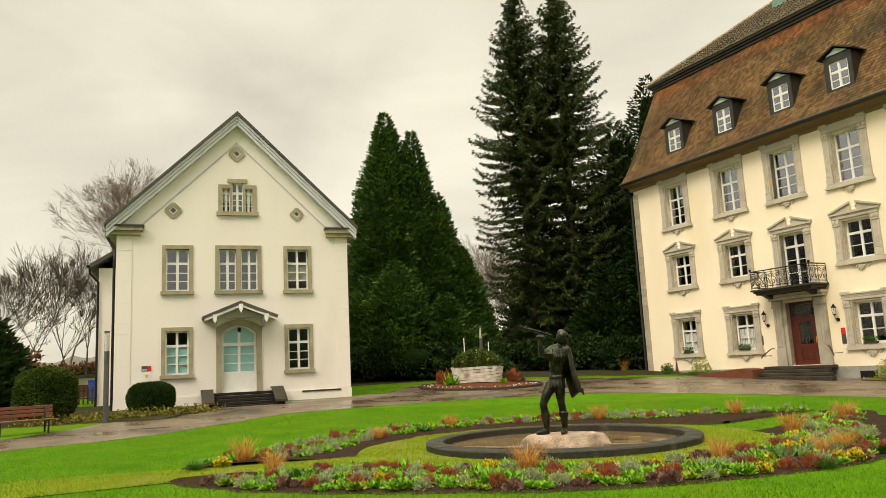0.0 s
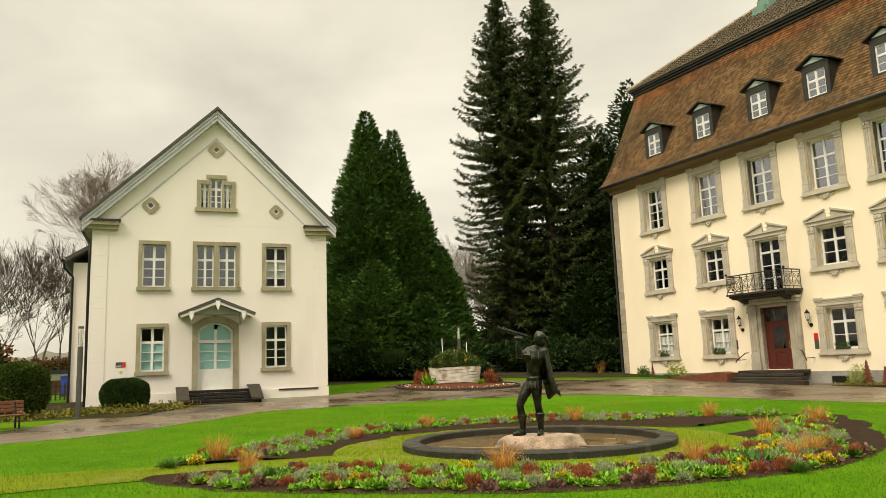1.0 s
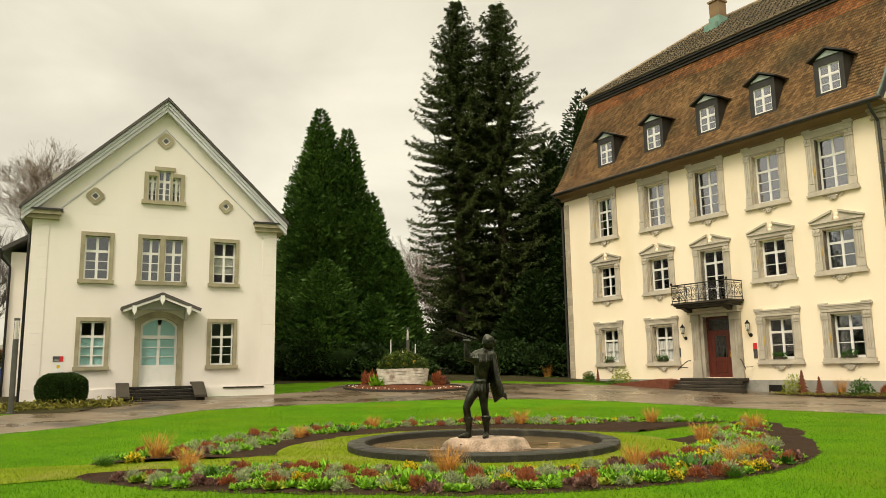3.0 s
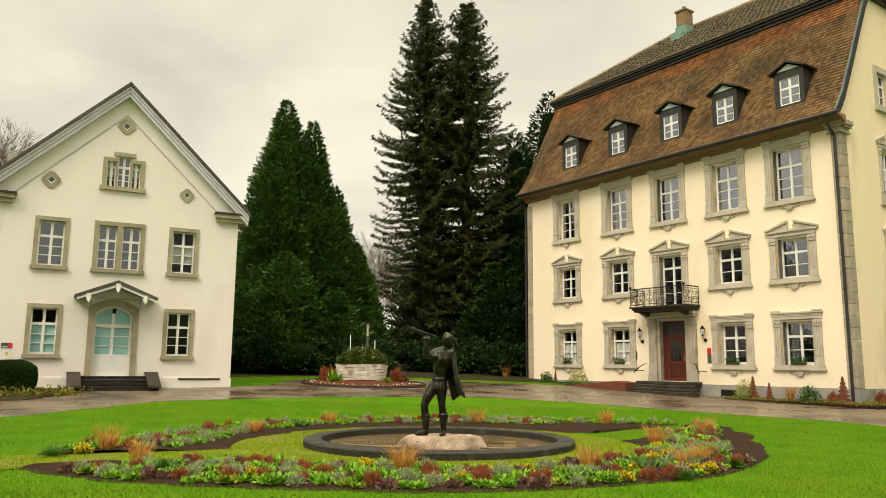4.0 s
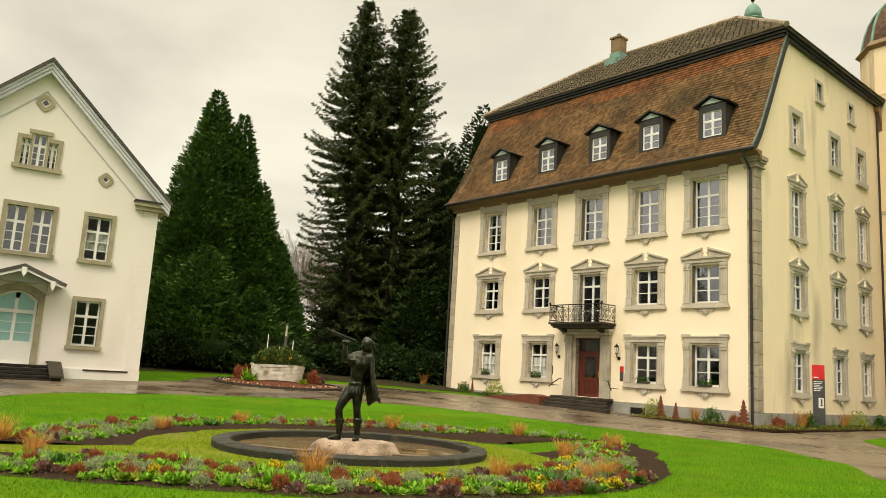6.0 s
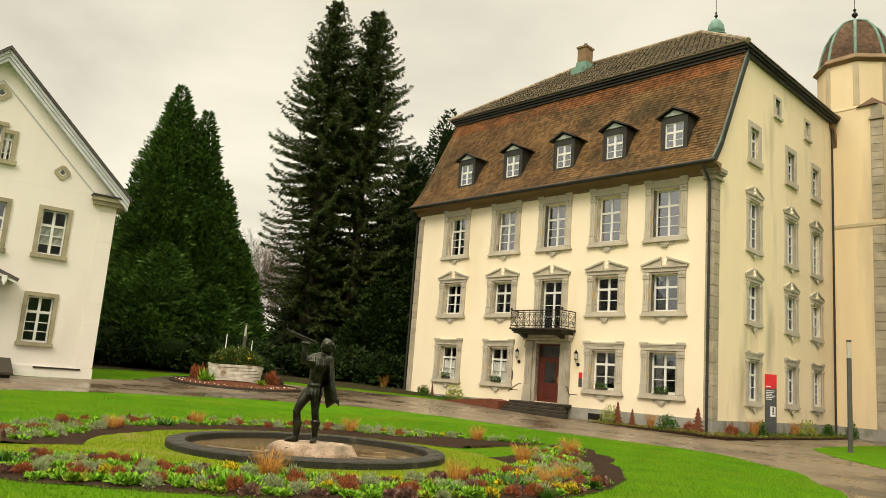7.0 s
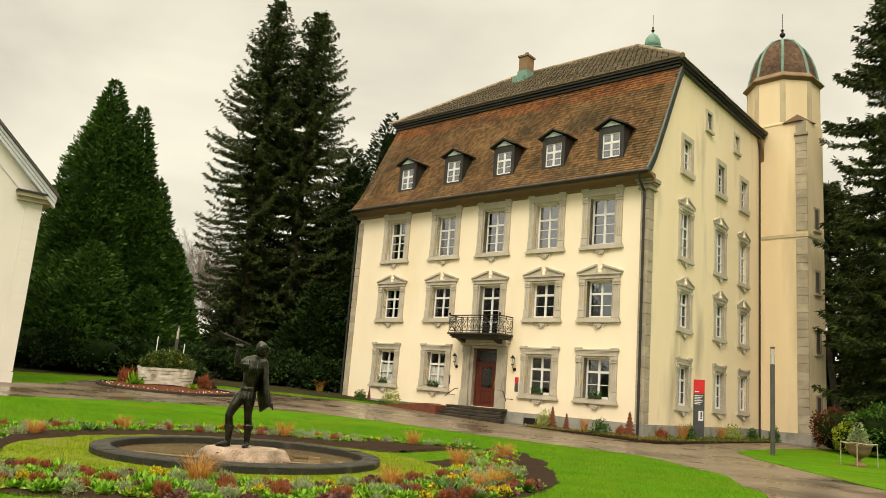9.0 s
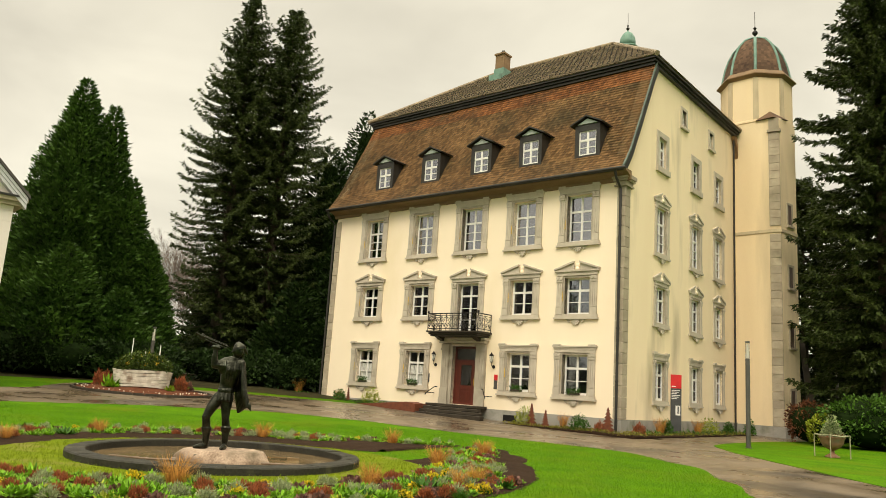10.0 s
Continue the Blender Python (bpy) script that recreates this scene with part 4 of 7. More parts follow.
put("roof_tiles", cloud_mesh("roof_tiles", dv, df, M["dome_tile"]), dome, kind="stuff")
part("finial", tube(lathe(B(), [(0.05, 27.44), (0.10, 27.58), (0.04, 27.68), (0.19, 27.86), (0.19, 27.96), (0.04, 28.14), (0.12, 28.26), (0.03, 28.38)], 14), [(0, 0, 28.35), (0, 0, 29.5)], 0.02, 6), M["iron"], tower)
# stone strip on the projecting corner, with its head and little roof
CORNER = Matrix.Translation((1.055, -2.68, 0)) @ Matrix.Rotation(math.atan2(-0.12, 0.65), 4, "Z")
for j in range(36):
    z = 0.76 + j * 0.52
    if 12.4 < z < 13.0:
        continue
    q = B()
    box(q, -0.335, 0.335, -0.06, 0.10, z, z + 0.505, 0.012)
    bmesh.ops.transform(q, matrix=CORNER, verts=q.verts)
    part("quoin", q, M["quoin"], tower)
cap = B()
box(cap, -0.40, 0.40, -0.16, 0.2, 19.50, 19.66)
box(cap, -0.30, 0.30, -0.10, 0.2, 19.661, 20.44)
bmesh.ops.transform(cap, matrix=CORNER, verts=cap.verts)
part("pilaster_head", cap, M["quoin"], tower, "moulded stone strip head")
lid = B()
foot = [lid.verts.new(p) for p in ((-0.05, -2.42, 20.46), (1.0, -2.98, 20.46), (1.95, -2.05, 20.46), (1.55, -1.5, 20.46), (0.0, -2.2, 20.46))]
peak = lid.verts.new((0.86, -1.95, 21.22))
for i in range(5):
    lid.faces.new((foot[i], foot[(i + 1) % 5], peak))
lid.faces.new(list(reversed(foot)))
bmesh.ops.recalc_face_normals(lid, faces=lid.faces[:])
part("corner_roof", lid, M["dome_tile"], tower, "small tiled roof over the corner")
for k in range(8):
    a = math.pi / 4 * k
    q = B()
    box(q, -0.17, 0.17, -0.03, 0.06, 20.66, 23.6)
    bmesh.ops.transform(q, matrix=Matrix.Translation(((TR - 0.03) * math.cos(a), (TR - 0.03) * math.sin(a), 0)) @ Matrix.Rotation(a + math.pi / 2, 4, "Z"), verts=q.verts)
    part("corner_strip", q, M["band"], tower)
SUR_TW = plain_surround(0.50, 1.35, 0.13, "quoin")
TURN = math.atan2(1.82, 0.98)
for z in (1.60, 5.60, 9.35, 13.40):
    w = place_window(tower, Matrix.Translation((1.90, -1.78, z)) @ Matrix.Rotation(TURN, 4, "Z"), SUR_TW, [])
    put("niche", mesh_of("niche", box(B(), -0.25, 0.25, -0.02, -0.01, 0.0, 1.35), M["red_wood"]), w)
# dark leaning strut against the tower
bt = B()
extrude_xz(bt, [(2.35, 6.3), (2.62, 6.3), (3.0, 3.4), (3.75, -0.6), (3.0, -0.6), (2.62, 3.2)], -0.75, -0.2)
part("buttress", bt, M["step_stone"], tower, "dark leaning stone buttress")

# entrance: portal, red door, steps, balcony, lamps
DX = COLS[2]
lintel = B()
box(lintel, DX - 0.80, DX + 0.80, -0.12, 0.45, 4.05, 4.20)
box(lintel, DX - 1.56, DX + 1.56, -0.34, 0.02, 4.21, 4.36)
box(lintel, DX - 1.64, DX + 1.64, -0.46, 0.02, 4.37, 4.50)
portal = part("portal", lintel, M["sandstone"], palace, "grey stone portal with fluted pilasters")
for s in (-1, 1):
    jm, pl = B(), B()
    xa, xb = sorted((DX + s * 0.80, DX + s * 1.0))
    part("portal_jamb", box(jm, xa, xb, -0.05, 0.45, 0.90, 4.20), M["reveal"], portal)
    xa, xb = sorted((DX + s * 1.0, DX + s * 1.5))
    box(pl, xa, xb, -0.26, 0.02, 0.90, 4.20)
    for k in range(3):
        fx = xa + (xb - xa) * (k + 0.5) / 3
        box(pl, fx - 0.055, fx + 0.055, -0.31, -0.258, 1.85, 3.75)
    box(pl, xa - 0.05, xb + 0.05, -0.36, -0.258, 0.90, 1.25)
    box(pl, xa - 0.02, xb + 0.02, -0.33, -0.258, 1.26, 1.72)
    box(pl, xa - 0.06, xb + 0.06, -0.36, -0.258, 3.82, 3.92)
    box(pl, xa - 0.03, xb + 0.03, -0.34, -0.258, 3.93, 4.18)
    for v in pl.verts:
        v.co.y *= 0.5 if v.co.y < 0 else 1.0
    part("portal_pilaster", pl, M["reveal"], portal)
door = B()
yd = 0.22
box(door, DX - 0.80, DX - 0.70, yd, yd + 0.10, 0.92, 4.05)
box(door, DX + 0.70, DX + 0.80, yd, yd + 0.10, 0.92, 4.05)
box(door, DX - 0.70, DX + 0.70, yd, yd + 0.10, 3.93, 4.05)
box(door, DX - 0.70, DX + 0.70, yd, yd + 0.10, 3.22, 3.34)
box(door, DX - 0.70, DX - 0.36, yd + 0.02, yd + 0.09, 0.92, 3.22)
box(door, DX + 0.36, DX + 0.70, yd + 0.02, yd + 0.09, 0.92, 3.22)
box(door, DX - 0.36, DX + 0.36, yd + 0.02, yd + 0.09, 0.92, 1.06)
box(door, DX - 0.36, DX + 0.36, yd + 0.02, yd + 0.09, 1.75, 1.95)
box(door, DX - 0.36, DX + 0.36, yd + 0.02, yd + 0.09, 3.06, 3.22)
box(door, DX - 0.36, DX + 0.36, yd + 0.05, yd + 0.08, 1.06, 1.75)
box(door, DX - 0.28, DX + 0.28, yd + 0.03, yd + 0.05, 1.16, 1.65, 0.01)
rdoor = part("door", door, M["red_door"], palace, "red varnished panelled door")
for z0, z1, hw in ((1.95, 3.06, 0.36), (3.34, 3.93, 0.70)):
    pn = part("door_glass", box(B(), DX - hw, DX + hw, yd + 0.06, yd + 0.07, z0, z1), M["glass"], rdoor)
    gr = B()
    n = 4 if hw < 0.6 else 6
    for k in range(n):
        x = DX - hw + 2 * hw * (k + 0.5) / n
        tube(gr, [(x + 0.06 * math.sin(5 * f), yd + 0.045, z0 + (z1 - z0) * f) for f in (0, 0.2, 0.4, 0.6, 0.8, 1)], 0.012, 5)
        for f in (0.25, 0.5, 0.75):
            tube(gr, [(x + 0.08 * math.cos(q), yd + 0.045, z0 + (z1 - z0) * f + 0.08 * math.sin(q)) for q in np.linspace(0, 5.5, 8)], 0.010, 5)
    part("door_grille", gr, M["lamp_post"], rdoor, "curled iron grille")
part("door_handle", tube(B(), [(DX + 0.58, yd - 0.02, 1.95), (DX + 0.58, yd - 0.05, 2.0), (DX + 0.58, yd - 0.05, 2.25), (DX + 0.58, yd - 0.02, 2.3)], 0.015, 6), M["yellow"], rdoor)
for k in range(4):
    z1 = 0.90 - 0.155 * k
    st = B()
    box(st, DX - 1.75 - 0.32 * k, DX + 1.75 + 0.32 * k, -1.0 - 0.32 * k, -0.07 if k == 0 else -0.998 - 0.32 * (k - 1), z1 - 0.15 if k < 3 else -0.3, z1, 0.02)
    part("step", st, M["step_stone"], palace, "wet dark stone step")
ramp = B()
extrude_xz(ramp, [(-16.5, 0.28), (-10.95, 0.28), (-10.95, 0.80), (-11.6, 0.88), (-16.3, 0.46)], -2.0, -1.05)
part("ramp_guard", ramp, M["rust"], palace, "rust-red steel ramp side")
for s in (-1, 1):
    rail = B()
    x = DX + s * 1.75
    tube(rail, [(x - s * 0.24, -0.34, 1.80), (x - s * 0.10, -0.42, 1.78), (x + s * 0.26, -0.70, 1.42), (x + s * 0.30, -0.72, 1.32)], 0.025, 8)
    tube(rail, [(x + s * 0.24, -0.68, 1.44), (x + s * 0.24, -0.02, 1.44)], 0.018, 6)
    part("hand_rail", rail, M["iron"], palace, "thin black iron rail")
# balcony
bx0, bx1, by = DX - 1.72, DX + 1.72, -1.25
slab = B()
for z0, z1, o in ((4.52, 4.60, -0.12), (4.61, 4.70, -0.04), (4.71, 4.80, 0.06)):
    box(slab, bx0 - o, bx1 + o, by - o, -0.03, z0, z1)
for s in (-1, 1):
    xa = DX + s * 1.25
    extrude_yz(slab, [(-0.47, 4.30), (-0.47, 4.51), (-1.05, 4.51), (-0.70, 4.38)], xa - 0.14, xa + 0.14)
balcony = part("balcony", slab, M["step_stone"], palace, "dark stone balcony with wrought-iron railing")
for (ax, ay), (cx, cy) in (((bx0, by), (bx1, by)), ((bx0, by), (bx0, -0.06)), ((bx1, by), (bx1, -0.06))):
    rl = B()
    length = math.hypot(cx - ax, cy - ay)
    at = lambda s, z: (ax + (cx - ax) * s / length, ay + (cy - ay) * s / length, z)
    for z, r in ((5.74, 0.03), (5.62, 0.014), (4.92, 0.018)):
        tube(rl, [at(0, z), at(length, z)], r, 6)
    n = max(2, int(length / 0.42))
    for k in range(n + 1):
        tube(rl, [at(length * k / n, 4.8), at(length * k / n, 5.76)], 0.018, 6)
    for k in range(n):
        s0, w = length * (k + 0.5) / n, length / n
        for zc, r0 in ((5.42, 0.14), (5.10, 0.14)):
            for sg in (-1, 1):
                tube(rl, [at(s0 + sg * w * 0.24 + 0.11 * (1 - q / 9) * math.cos(q * sg), zc + r0 * (1 - q / 9) * math.sin(q)) for q in np.linspace(0, 8, 12)], 0.013, 4)
        tube(rl, [at(s0 - w * 0.42, 4.95), at(s0, 5.26), at(s0 + w * 0.42, 5.58)], 0.011, 4)
        tube(rl, [at(s0 + w * 0.42, 4.95), at(s0, 5.26), at(s0 - w * 0.42, 5.58)], 0.011, 4)
    part("railing", rl, M["iron"], balcony, "curled black wrought iron")
for cx in (bx0, bx1):
    bmb = B()
    bmesh.ops.create_icosphere(bmb, subdivisions=2, radius=0.07, matrix=Matrix.Translation((cx, by, 5.83)))
    part("railing_knob", bmb, M["iron"], balcony, smooth=True)
# wall lanterns, plaques
for s in (-1, 1):
    x = DX + s * 2.0
    lamp = thing("wall_lantern", PM @ pose(x, 0, 3.0) @ Matrix.Scale(0.72, 4), "black iron wall lantern beside the red door", "lantern", "lanterns at the castle door")
    part("bracket", tube(tube(B(), [(0, -0.02, 0), (0, -0.12, -0.02), (0, -0.30, 0.1), (0, -0.34, 0.3)], 0.02, 6), [(0, 0.0, 0), (0, -0.05, 0)], 0.13, 12), M["iron"], lamp)
    part("lantern_base", lathe(B(), [(0.09, 0.3), (0.12, 0.34), (0.10, 0.36)], 6, (0, -0.34)), M["iron"], lamp)
    part("lantern_cap", lathe(B(), [(0.17, 0.78), (0.19, 0.81), (0.07, 0.95), (0.02, 1.05)], 6, (0, -0.34)), M["iron"], lamp)
    cage = B()
    for k in range(6):
        a = math.pi / 3 * k
        tube(cage, [(0.10 * math.cos(a), -0.34 + 0.10 * math.sin(a), 0.36), (0.16 * math.cos(a), -0.34 + 0.16 * math.sin(a), 0.78)], 0.012, 4)
    part("lantern_bars", cage, M["iron"], lamp)
    part("lantern_glass", lathe(B(), [(0.09, 0.37), (0.145, 0.77)], 6, (0, -0.34)), M["frost"], lamp, "frosted glass")
pl = thing("plaque", PM @ pose(-11.95, 0, 2.25), "dark square metal plaque on the castle wall", "plaque")
part("plate", box(B(), -0.22, 0.22, -0.03, 0.0, -0.25, 0.25, 0.006), M["sign_dark"], pl)
pl = thing("notice_board", PM @ pose(-7.15, 0, 2.2), "small grey and red notice plate on the wall", "sign")
part("plate", box(B(), -0.11, 0.11, -0.03, 0.0, -0.35, 0.10, 0.006), M["lamp_post"], pl)
part("red_field", box(B(), -0.11, 0.11, -0.03, 0.0, 0.104, 0.40, 0.006), M["sign_red"], pl, "red upper field")
# cellar hatch
hatch = thing("cellar_window", PM @ pose(-6.1, -0.064, 0.38), "small dark barred cellar window in the plinth", "window")
part("frame", box(B(), -0.5, 0.5, -0.03, 0.0, -0.18, 0.26), M["plinth_grey"], hatch)
# near-black plate on the frame stands in for the shade of a hole
part("opening", box(B(), -0.42, 0.42, -0.036, -0.031, -0.12, 0.2), M["iron"], hatch, "black plate for the shaded opening")

# ---- the white gabled house ----
WM = Matrix(((0.8594, -0.5113, 0, -16.172), (0.5113, 0.8594, 0, 32.268), (0, 0, 1, 0), (0, 0, 0, 1)))   # x along the gable from its middle, y into the house
HW, WLEN, WB, WE, WA = 5.20, 17.0, -0.3, 8.60, 13.64
house = thing("gabled_house", WM, "white plastered gabled house with olive stone window frames", "house")


def frame_mesh(w, h, edge, sill=0.16, mid=False):
    bm = B()
    for s in (-1, 1):
        xa, xb = sorted((s * w / 2, s * (w / 2 + edge)))
        box(bm, xa, xb, -0.05, 0.28, 0, h)
    box(bm, -w / 2 - edge, w / 2 + edge, -0.052, 0.28, h, h + edge)
    box(bm, -w / 2 - edge - 0.05, w / 2 + edge + 0.05, -0.15, 0.28, -sill, 0)
    if mid:
        box(bm, -0.11, 0.11, -0.05, 0.28, 0, h)
    return mesh_of("stone_frame", bm, M["olive_stone"])


W_KIT, W_SUR = casement(1.0, 1.95, 0.66, 3, 0.065), frame_mesh(1.0, 1.95, 0.17)
W_KITC = casement(1.0, 1.95, 0.66, 3, 0.065, "clear_glass")
W_KIT2, W_SUR2 = casement(0.76, 1.95, 0.66, 3, 0.055), frame_mesh(1.74, 1.95, 0.18, mid=True)
W_KITG, W_KITGC = casement(0.36, 1.15, 0.8, 3, 0.04, "clear_glass"), casement(0.52, 1.42, 0.66, 3, 0.045)
openings = [(x - 0.5, x + 0.5, z, z + 1.95) for x in (-2.65, 2.80) for z in (5.68, 1.92)] + [(-0.82, 0.92, 5.68, 7.63), (-0.72, 0.84, 0.98, 4.14)]
part("front_wall", wall(B(), -HW, HW, WB, 8.60, openings, 0.45), M["plaster_white"], house, "smooth white plaster gable wall")


def gable_wall(bm, holes, y0, y1):
    """The triangle over the eaves, in columns that leave the window openings free."""
    xs = sorted({-HW, 0.0, HW, *(h[0] for h in holes), *(h[1] for h in holes)})
    top = lambda x: 8.60 + (WA - 8.60) * (1 - abs(x) / HW)
    for a, b in zip(xs, xs[1:]):
        c = (a + b) / 2
        spans, z = [], 8.602
        for h in sorted((h for h in holes if h[0] < c < h[1]), key=lambda h: h[2]):
            spans.append((z, z, h[2], h[2]))
            z = h[3]
        spans.append((z, z, top(b), top(a)))
        for z00, z01, z11, z10 in spans:
            pts = [(a, z00), (b, z01), (b, z11), (a, z10)]
            if abs(z11 - z01) < 1e-3:
                pts.pop(2)
            if abs(z10 - z00) < 1e-3:
                pts.pop(-1)
            if len(pts) > 2:
                extrude_xz(bm, pts, y0, y1)
    bmesh.ops.remove_doubles(bm, verts=bm.verts[:], dist=0.0005)
    return bm


g_holes = [(-0.68, -0.32, 9.42, 10.57), (-0.24, 0.28, 9.42, 10.84), (0.36, 0.72, 9.42, 10.57)]
part("gable_wall", gable_wall(B(), g_holes, 0.0, 0.45), M["plaster_white"], house, "white plaster gable")
for nm, b in (("side_wall", (-HW, -HW + 0.4, 0.46, WLEN, WB, 8.6)), ("side_wall", (HW - 0.4, HW, 0.46, WLEN, WB, 8.6)), ("back_wall", (-HW + 0.41, HW - 0.41, WLEN - 0.4, WLEN, WB, 8.6))):
    part(nm, box(B(), *b), M["plaster_white"], house)
part("gable_wall", gable_wall(B(), [], WLEN - 0.4, WLEN), M["plaster_white"], house)
rooms = B()
box(rooms, -HW + 0.5, HW - 0.5, 2.6, 2.7, 0.0, 11.0)
box(rooms, -HW + 0.5, HW - 0.5, 0.5, 2.58, 4.9, 5.0)
box(rooms, -HW + 0.5, HW - 0.5, 0.5, 2.58, 8.5, 8.6)
part("room_wall", rooms, M["room"], house)
# corner pilasters in shallow relief, plinth
for s in (-1, 1):
    xa, xb = sorted((s * (HW - 0.62), s * (HW + 0.035)))
    z = 0.99
    for k in range(16):
        q = B()
        box(q, xa, xb, -0.028, 0.02, z, z + 0.466, 0.004)
        part("corner_stone", q, M["plaster_white"], house)
        z += 0.468
part("plinth", box(B(), -HW - 0.06, -1.55, -0.06, 0.02, WB, 0.95), M["plaster_white"], house)
part("plinth", box(B(), 1.70, HW + 0.06, -0.06, 0.02, WB, 0.95), M["plaster_white"], house)
part("plinth_ledge", box(B(), 2.9, 4.75, -0.10, -0.062, 0.86, 0.93), M["step_stone"], house, "broken dark ledge on the plinth")

for x in (-2.65, 2.80):
    for z in ((5.68, 1.92) if x < 0 else (1.92,)):
        win = place_window(house, pose(x, 0, z), W_SUR, W_KITC if x < 0 and z < 2 else W_KIT, back=0.14)
        if x < 0 and z < 2:
            put("curtain", mesh_of("curtain", box(B(), -0.44, 0.44, 0.225, 0.232, 0.07, 1.24), M["blind"]), win, label="pale teal half curtain")
bm = B()
for k in range(17):
    box(bm, -0.43, 0.43, 0.235, 0.262, 0.50 + 0.048 * k, 0.53 + 0.048 * k)
put("slatted_blind", mesh_of("slatted_blind", bm, M["curtain"]), place_window(house, pose(2.80, 0, 5.68), W_SUR, W_KITC, back=0.14))
two = place_window(house, pose(0.05, 0, 5.68), W_SUR2, [], back=0.14)
for s in (-1, 1):
    for sub, me, at in W_KIT2:
        p = put(sub, me, two, pose(s * 0.49, 0.14, 0) @ at)
        if sub == "pane":
            p.visible_shadow = False
# three-part gable window
gw = part("gable_window", box(B(), -0.94, 0.98, -0.14, 0.25, 9.24, 9.418), M["olive_stone"], house, "three-part olive stone window")
for x0, x1, z1 in ((-0.86, -0.68, 10.57), (-0.32, -0.24, 10.84), (0.28, 0.36, 10.84), (0.72, 0.90, 10.57)):
    part("mullion", box(B(), x0, x1, -0.05, 0.25, 9.42, z1), M["olive_stone"], gw)
for x0, x1, z0, z1, y in ((-0.86, -0.33, 10.572, 10.74, -0.052), (0.37, 0.90, 10.572, 10.74, -0.052), (-0.44, 0.48, 10.842, 11.02, -0.07)):
    part("lintel", box(B(), x0, x1, y, 0.25, z0, z1), M["olive_stone"], gw)
for kit, x in ((W_KITG, -0.50), (W_KITGC, 0.02), (W_KITG, 0.54)):
    for sub, me, at in kit:
        put(sub, me, gw, pose(x, 0.12, 9.42) @ at)
for s in (-1, 1):
    part("curtain", box(B(), 0.02 + s * 0.52 - 0.15, 0.02 + s * 0.52 + 0.15, 0.24, 0.26, 9.9, 10.55), M["curtain"], gw, "pale net curtain")
# diamond windows
for x, z, r in ((0.0, 12.27, 0.30), (-2.85, 9.43, 0.30), (2.80, 9.37, 0.26)):
    o, i = r * 1.22, r * 0.66
    ring = lambda q: [(x + q, z), (x, z + q), (x - q, z), (x, z - q)]
    c = o * 0.2
    eight = [(x + o, z - c), (x + o, z + c), (x + c, z + o), (x - c, z + o), (x - o, z + c), (x - o, z - c), (x - c, z - o), (x + c, z - o)]
    four = [p for p in ring(i) for _ in (0, 1)]
    dm = B()
    for k in range(8):
        p, q = four[k], four[(k + 1) % 8]
        extrude_xz(dm, [eight[k], eight[(k + 1) % 8], q] + ([p] if p != q else []), -0.06, 0.01)
    bmesh.ops.remove_doubles(dm, verts=dm.verts[:], dist=0.0005)
    d = part("diamond_window", dm, M["olive_stone"], house, "small diamond-shaped stone window")
    part("pane", extrude_xz(B(), ring(i), -0.02, -0.012), M["sign_dark"], d, "dark diamond pane")
    for k in range(4):
        a, b, e, g = ring(i)[k], ring(i)[(k + 1) % 4], ring(i * 0.72)[(k + 1) % 4], ring(i * 0.72)[k]
        part("pane_frame", extrude_xz(B(), [a, b, e, g], -0.035, -0.021), M["white_paint"], d)
# thin stringcourse along the gable, boarded verge and roof
SL = (WA - 8.60) / HW
for s in (-1, 1):
    rake = B()
    extrude_xz(rake, [(s * (HW - 0.95), 8.68), (0.0, 8.68 + SL * (HW - 0.95)), (0.0, 8.74 + SL * (HW - 0.95)), (s * (HW - 0.95), 8.74)], -0.05, 0.01)
    part("string_moulding", rake, M["grey_board"], house)
    for lo, hi, y in ((-0.02, 0.15, -0.36), (0.162, 0.31, -0.41), (0.322, 0.47, -0.46)):
        v = B()
        e = HW + 0.44
        extrude_xz(v, [(s * e, WA - SL * e + lo - 0.02), (0.0, WA + lo - 0.02), (0.0, WA + hi - 0.02), (s * e, WA - SL * e + hi - 0.02)], y, 0.0)
        part("verge_board", v, M["grey_board"], house, "pale grey verge board")
    rf = B()
    e = HW + 0.50
    extrude_xz(rf, [(s * e, WA - SL * e + 0.46), (0.0, WA + 0.46), (0.0, WA + 0.61), (s * e, WA - SL * e + 0.61)], -0.55, WLEN + 0.4)
    part("roof", rf, M["slate"], house, "dark tiled gable roof")
    kn = B()
    xa, xb = sorted((s * (HW - 1.05), s * (HW + 0.50)))
    box(kn, xa, xb, -0.34, 0.4, 8.42, 8.60)
    box(kn, xa + 0.06, xb - 0.06, -0.24, 0.4, 8.24, 8.418)
    part("eaves_return", kn, M["olive_stone"], house, "olive stone eaves return")
    part("eaves_cover", box(B(), xa - 0.05, xb + 0.07, -0.40, 0.4, 8.602, 8.68), M["dark_metal"], house, "dark sheet-metal cover")
    so = B()
    xa, xb = sorted((s * HW, s * (HW + 0.55)))
    box(so, xa, xb, 0.42, WLEN, 8.35, 8.5)
    part("side_eaves", so, M["olive_stone"], house)
part("rain_pipe", tube(B(), [(-HW - 0.5, 0.5, 8.3), (-HW - 0.12, 0.3, 7.6), (-HW - 0.12, 0.1, 7.2), (-HW - 0.12, 0.1, 0.3)], 0.06, 8), M["iron"], house, "dark rain pipe")
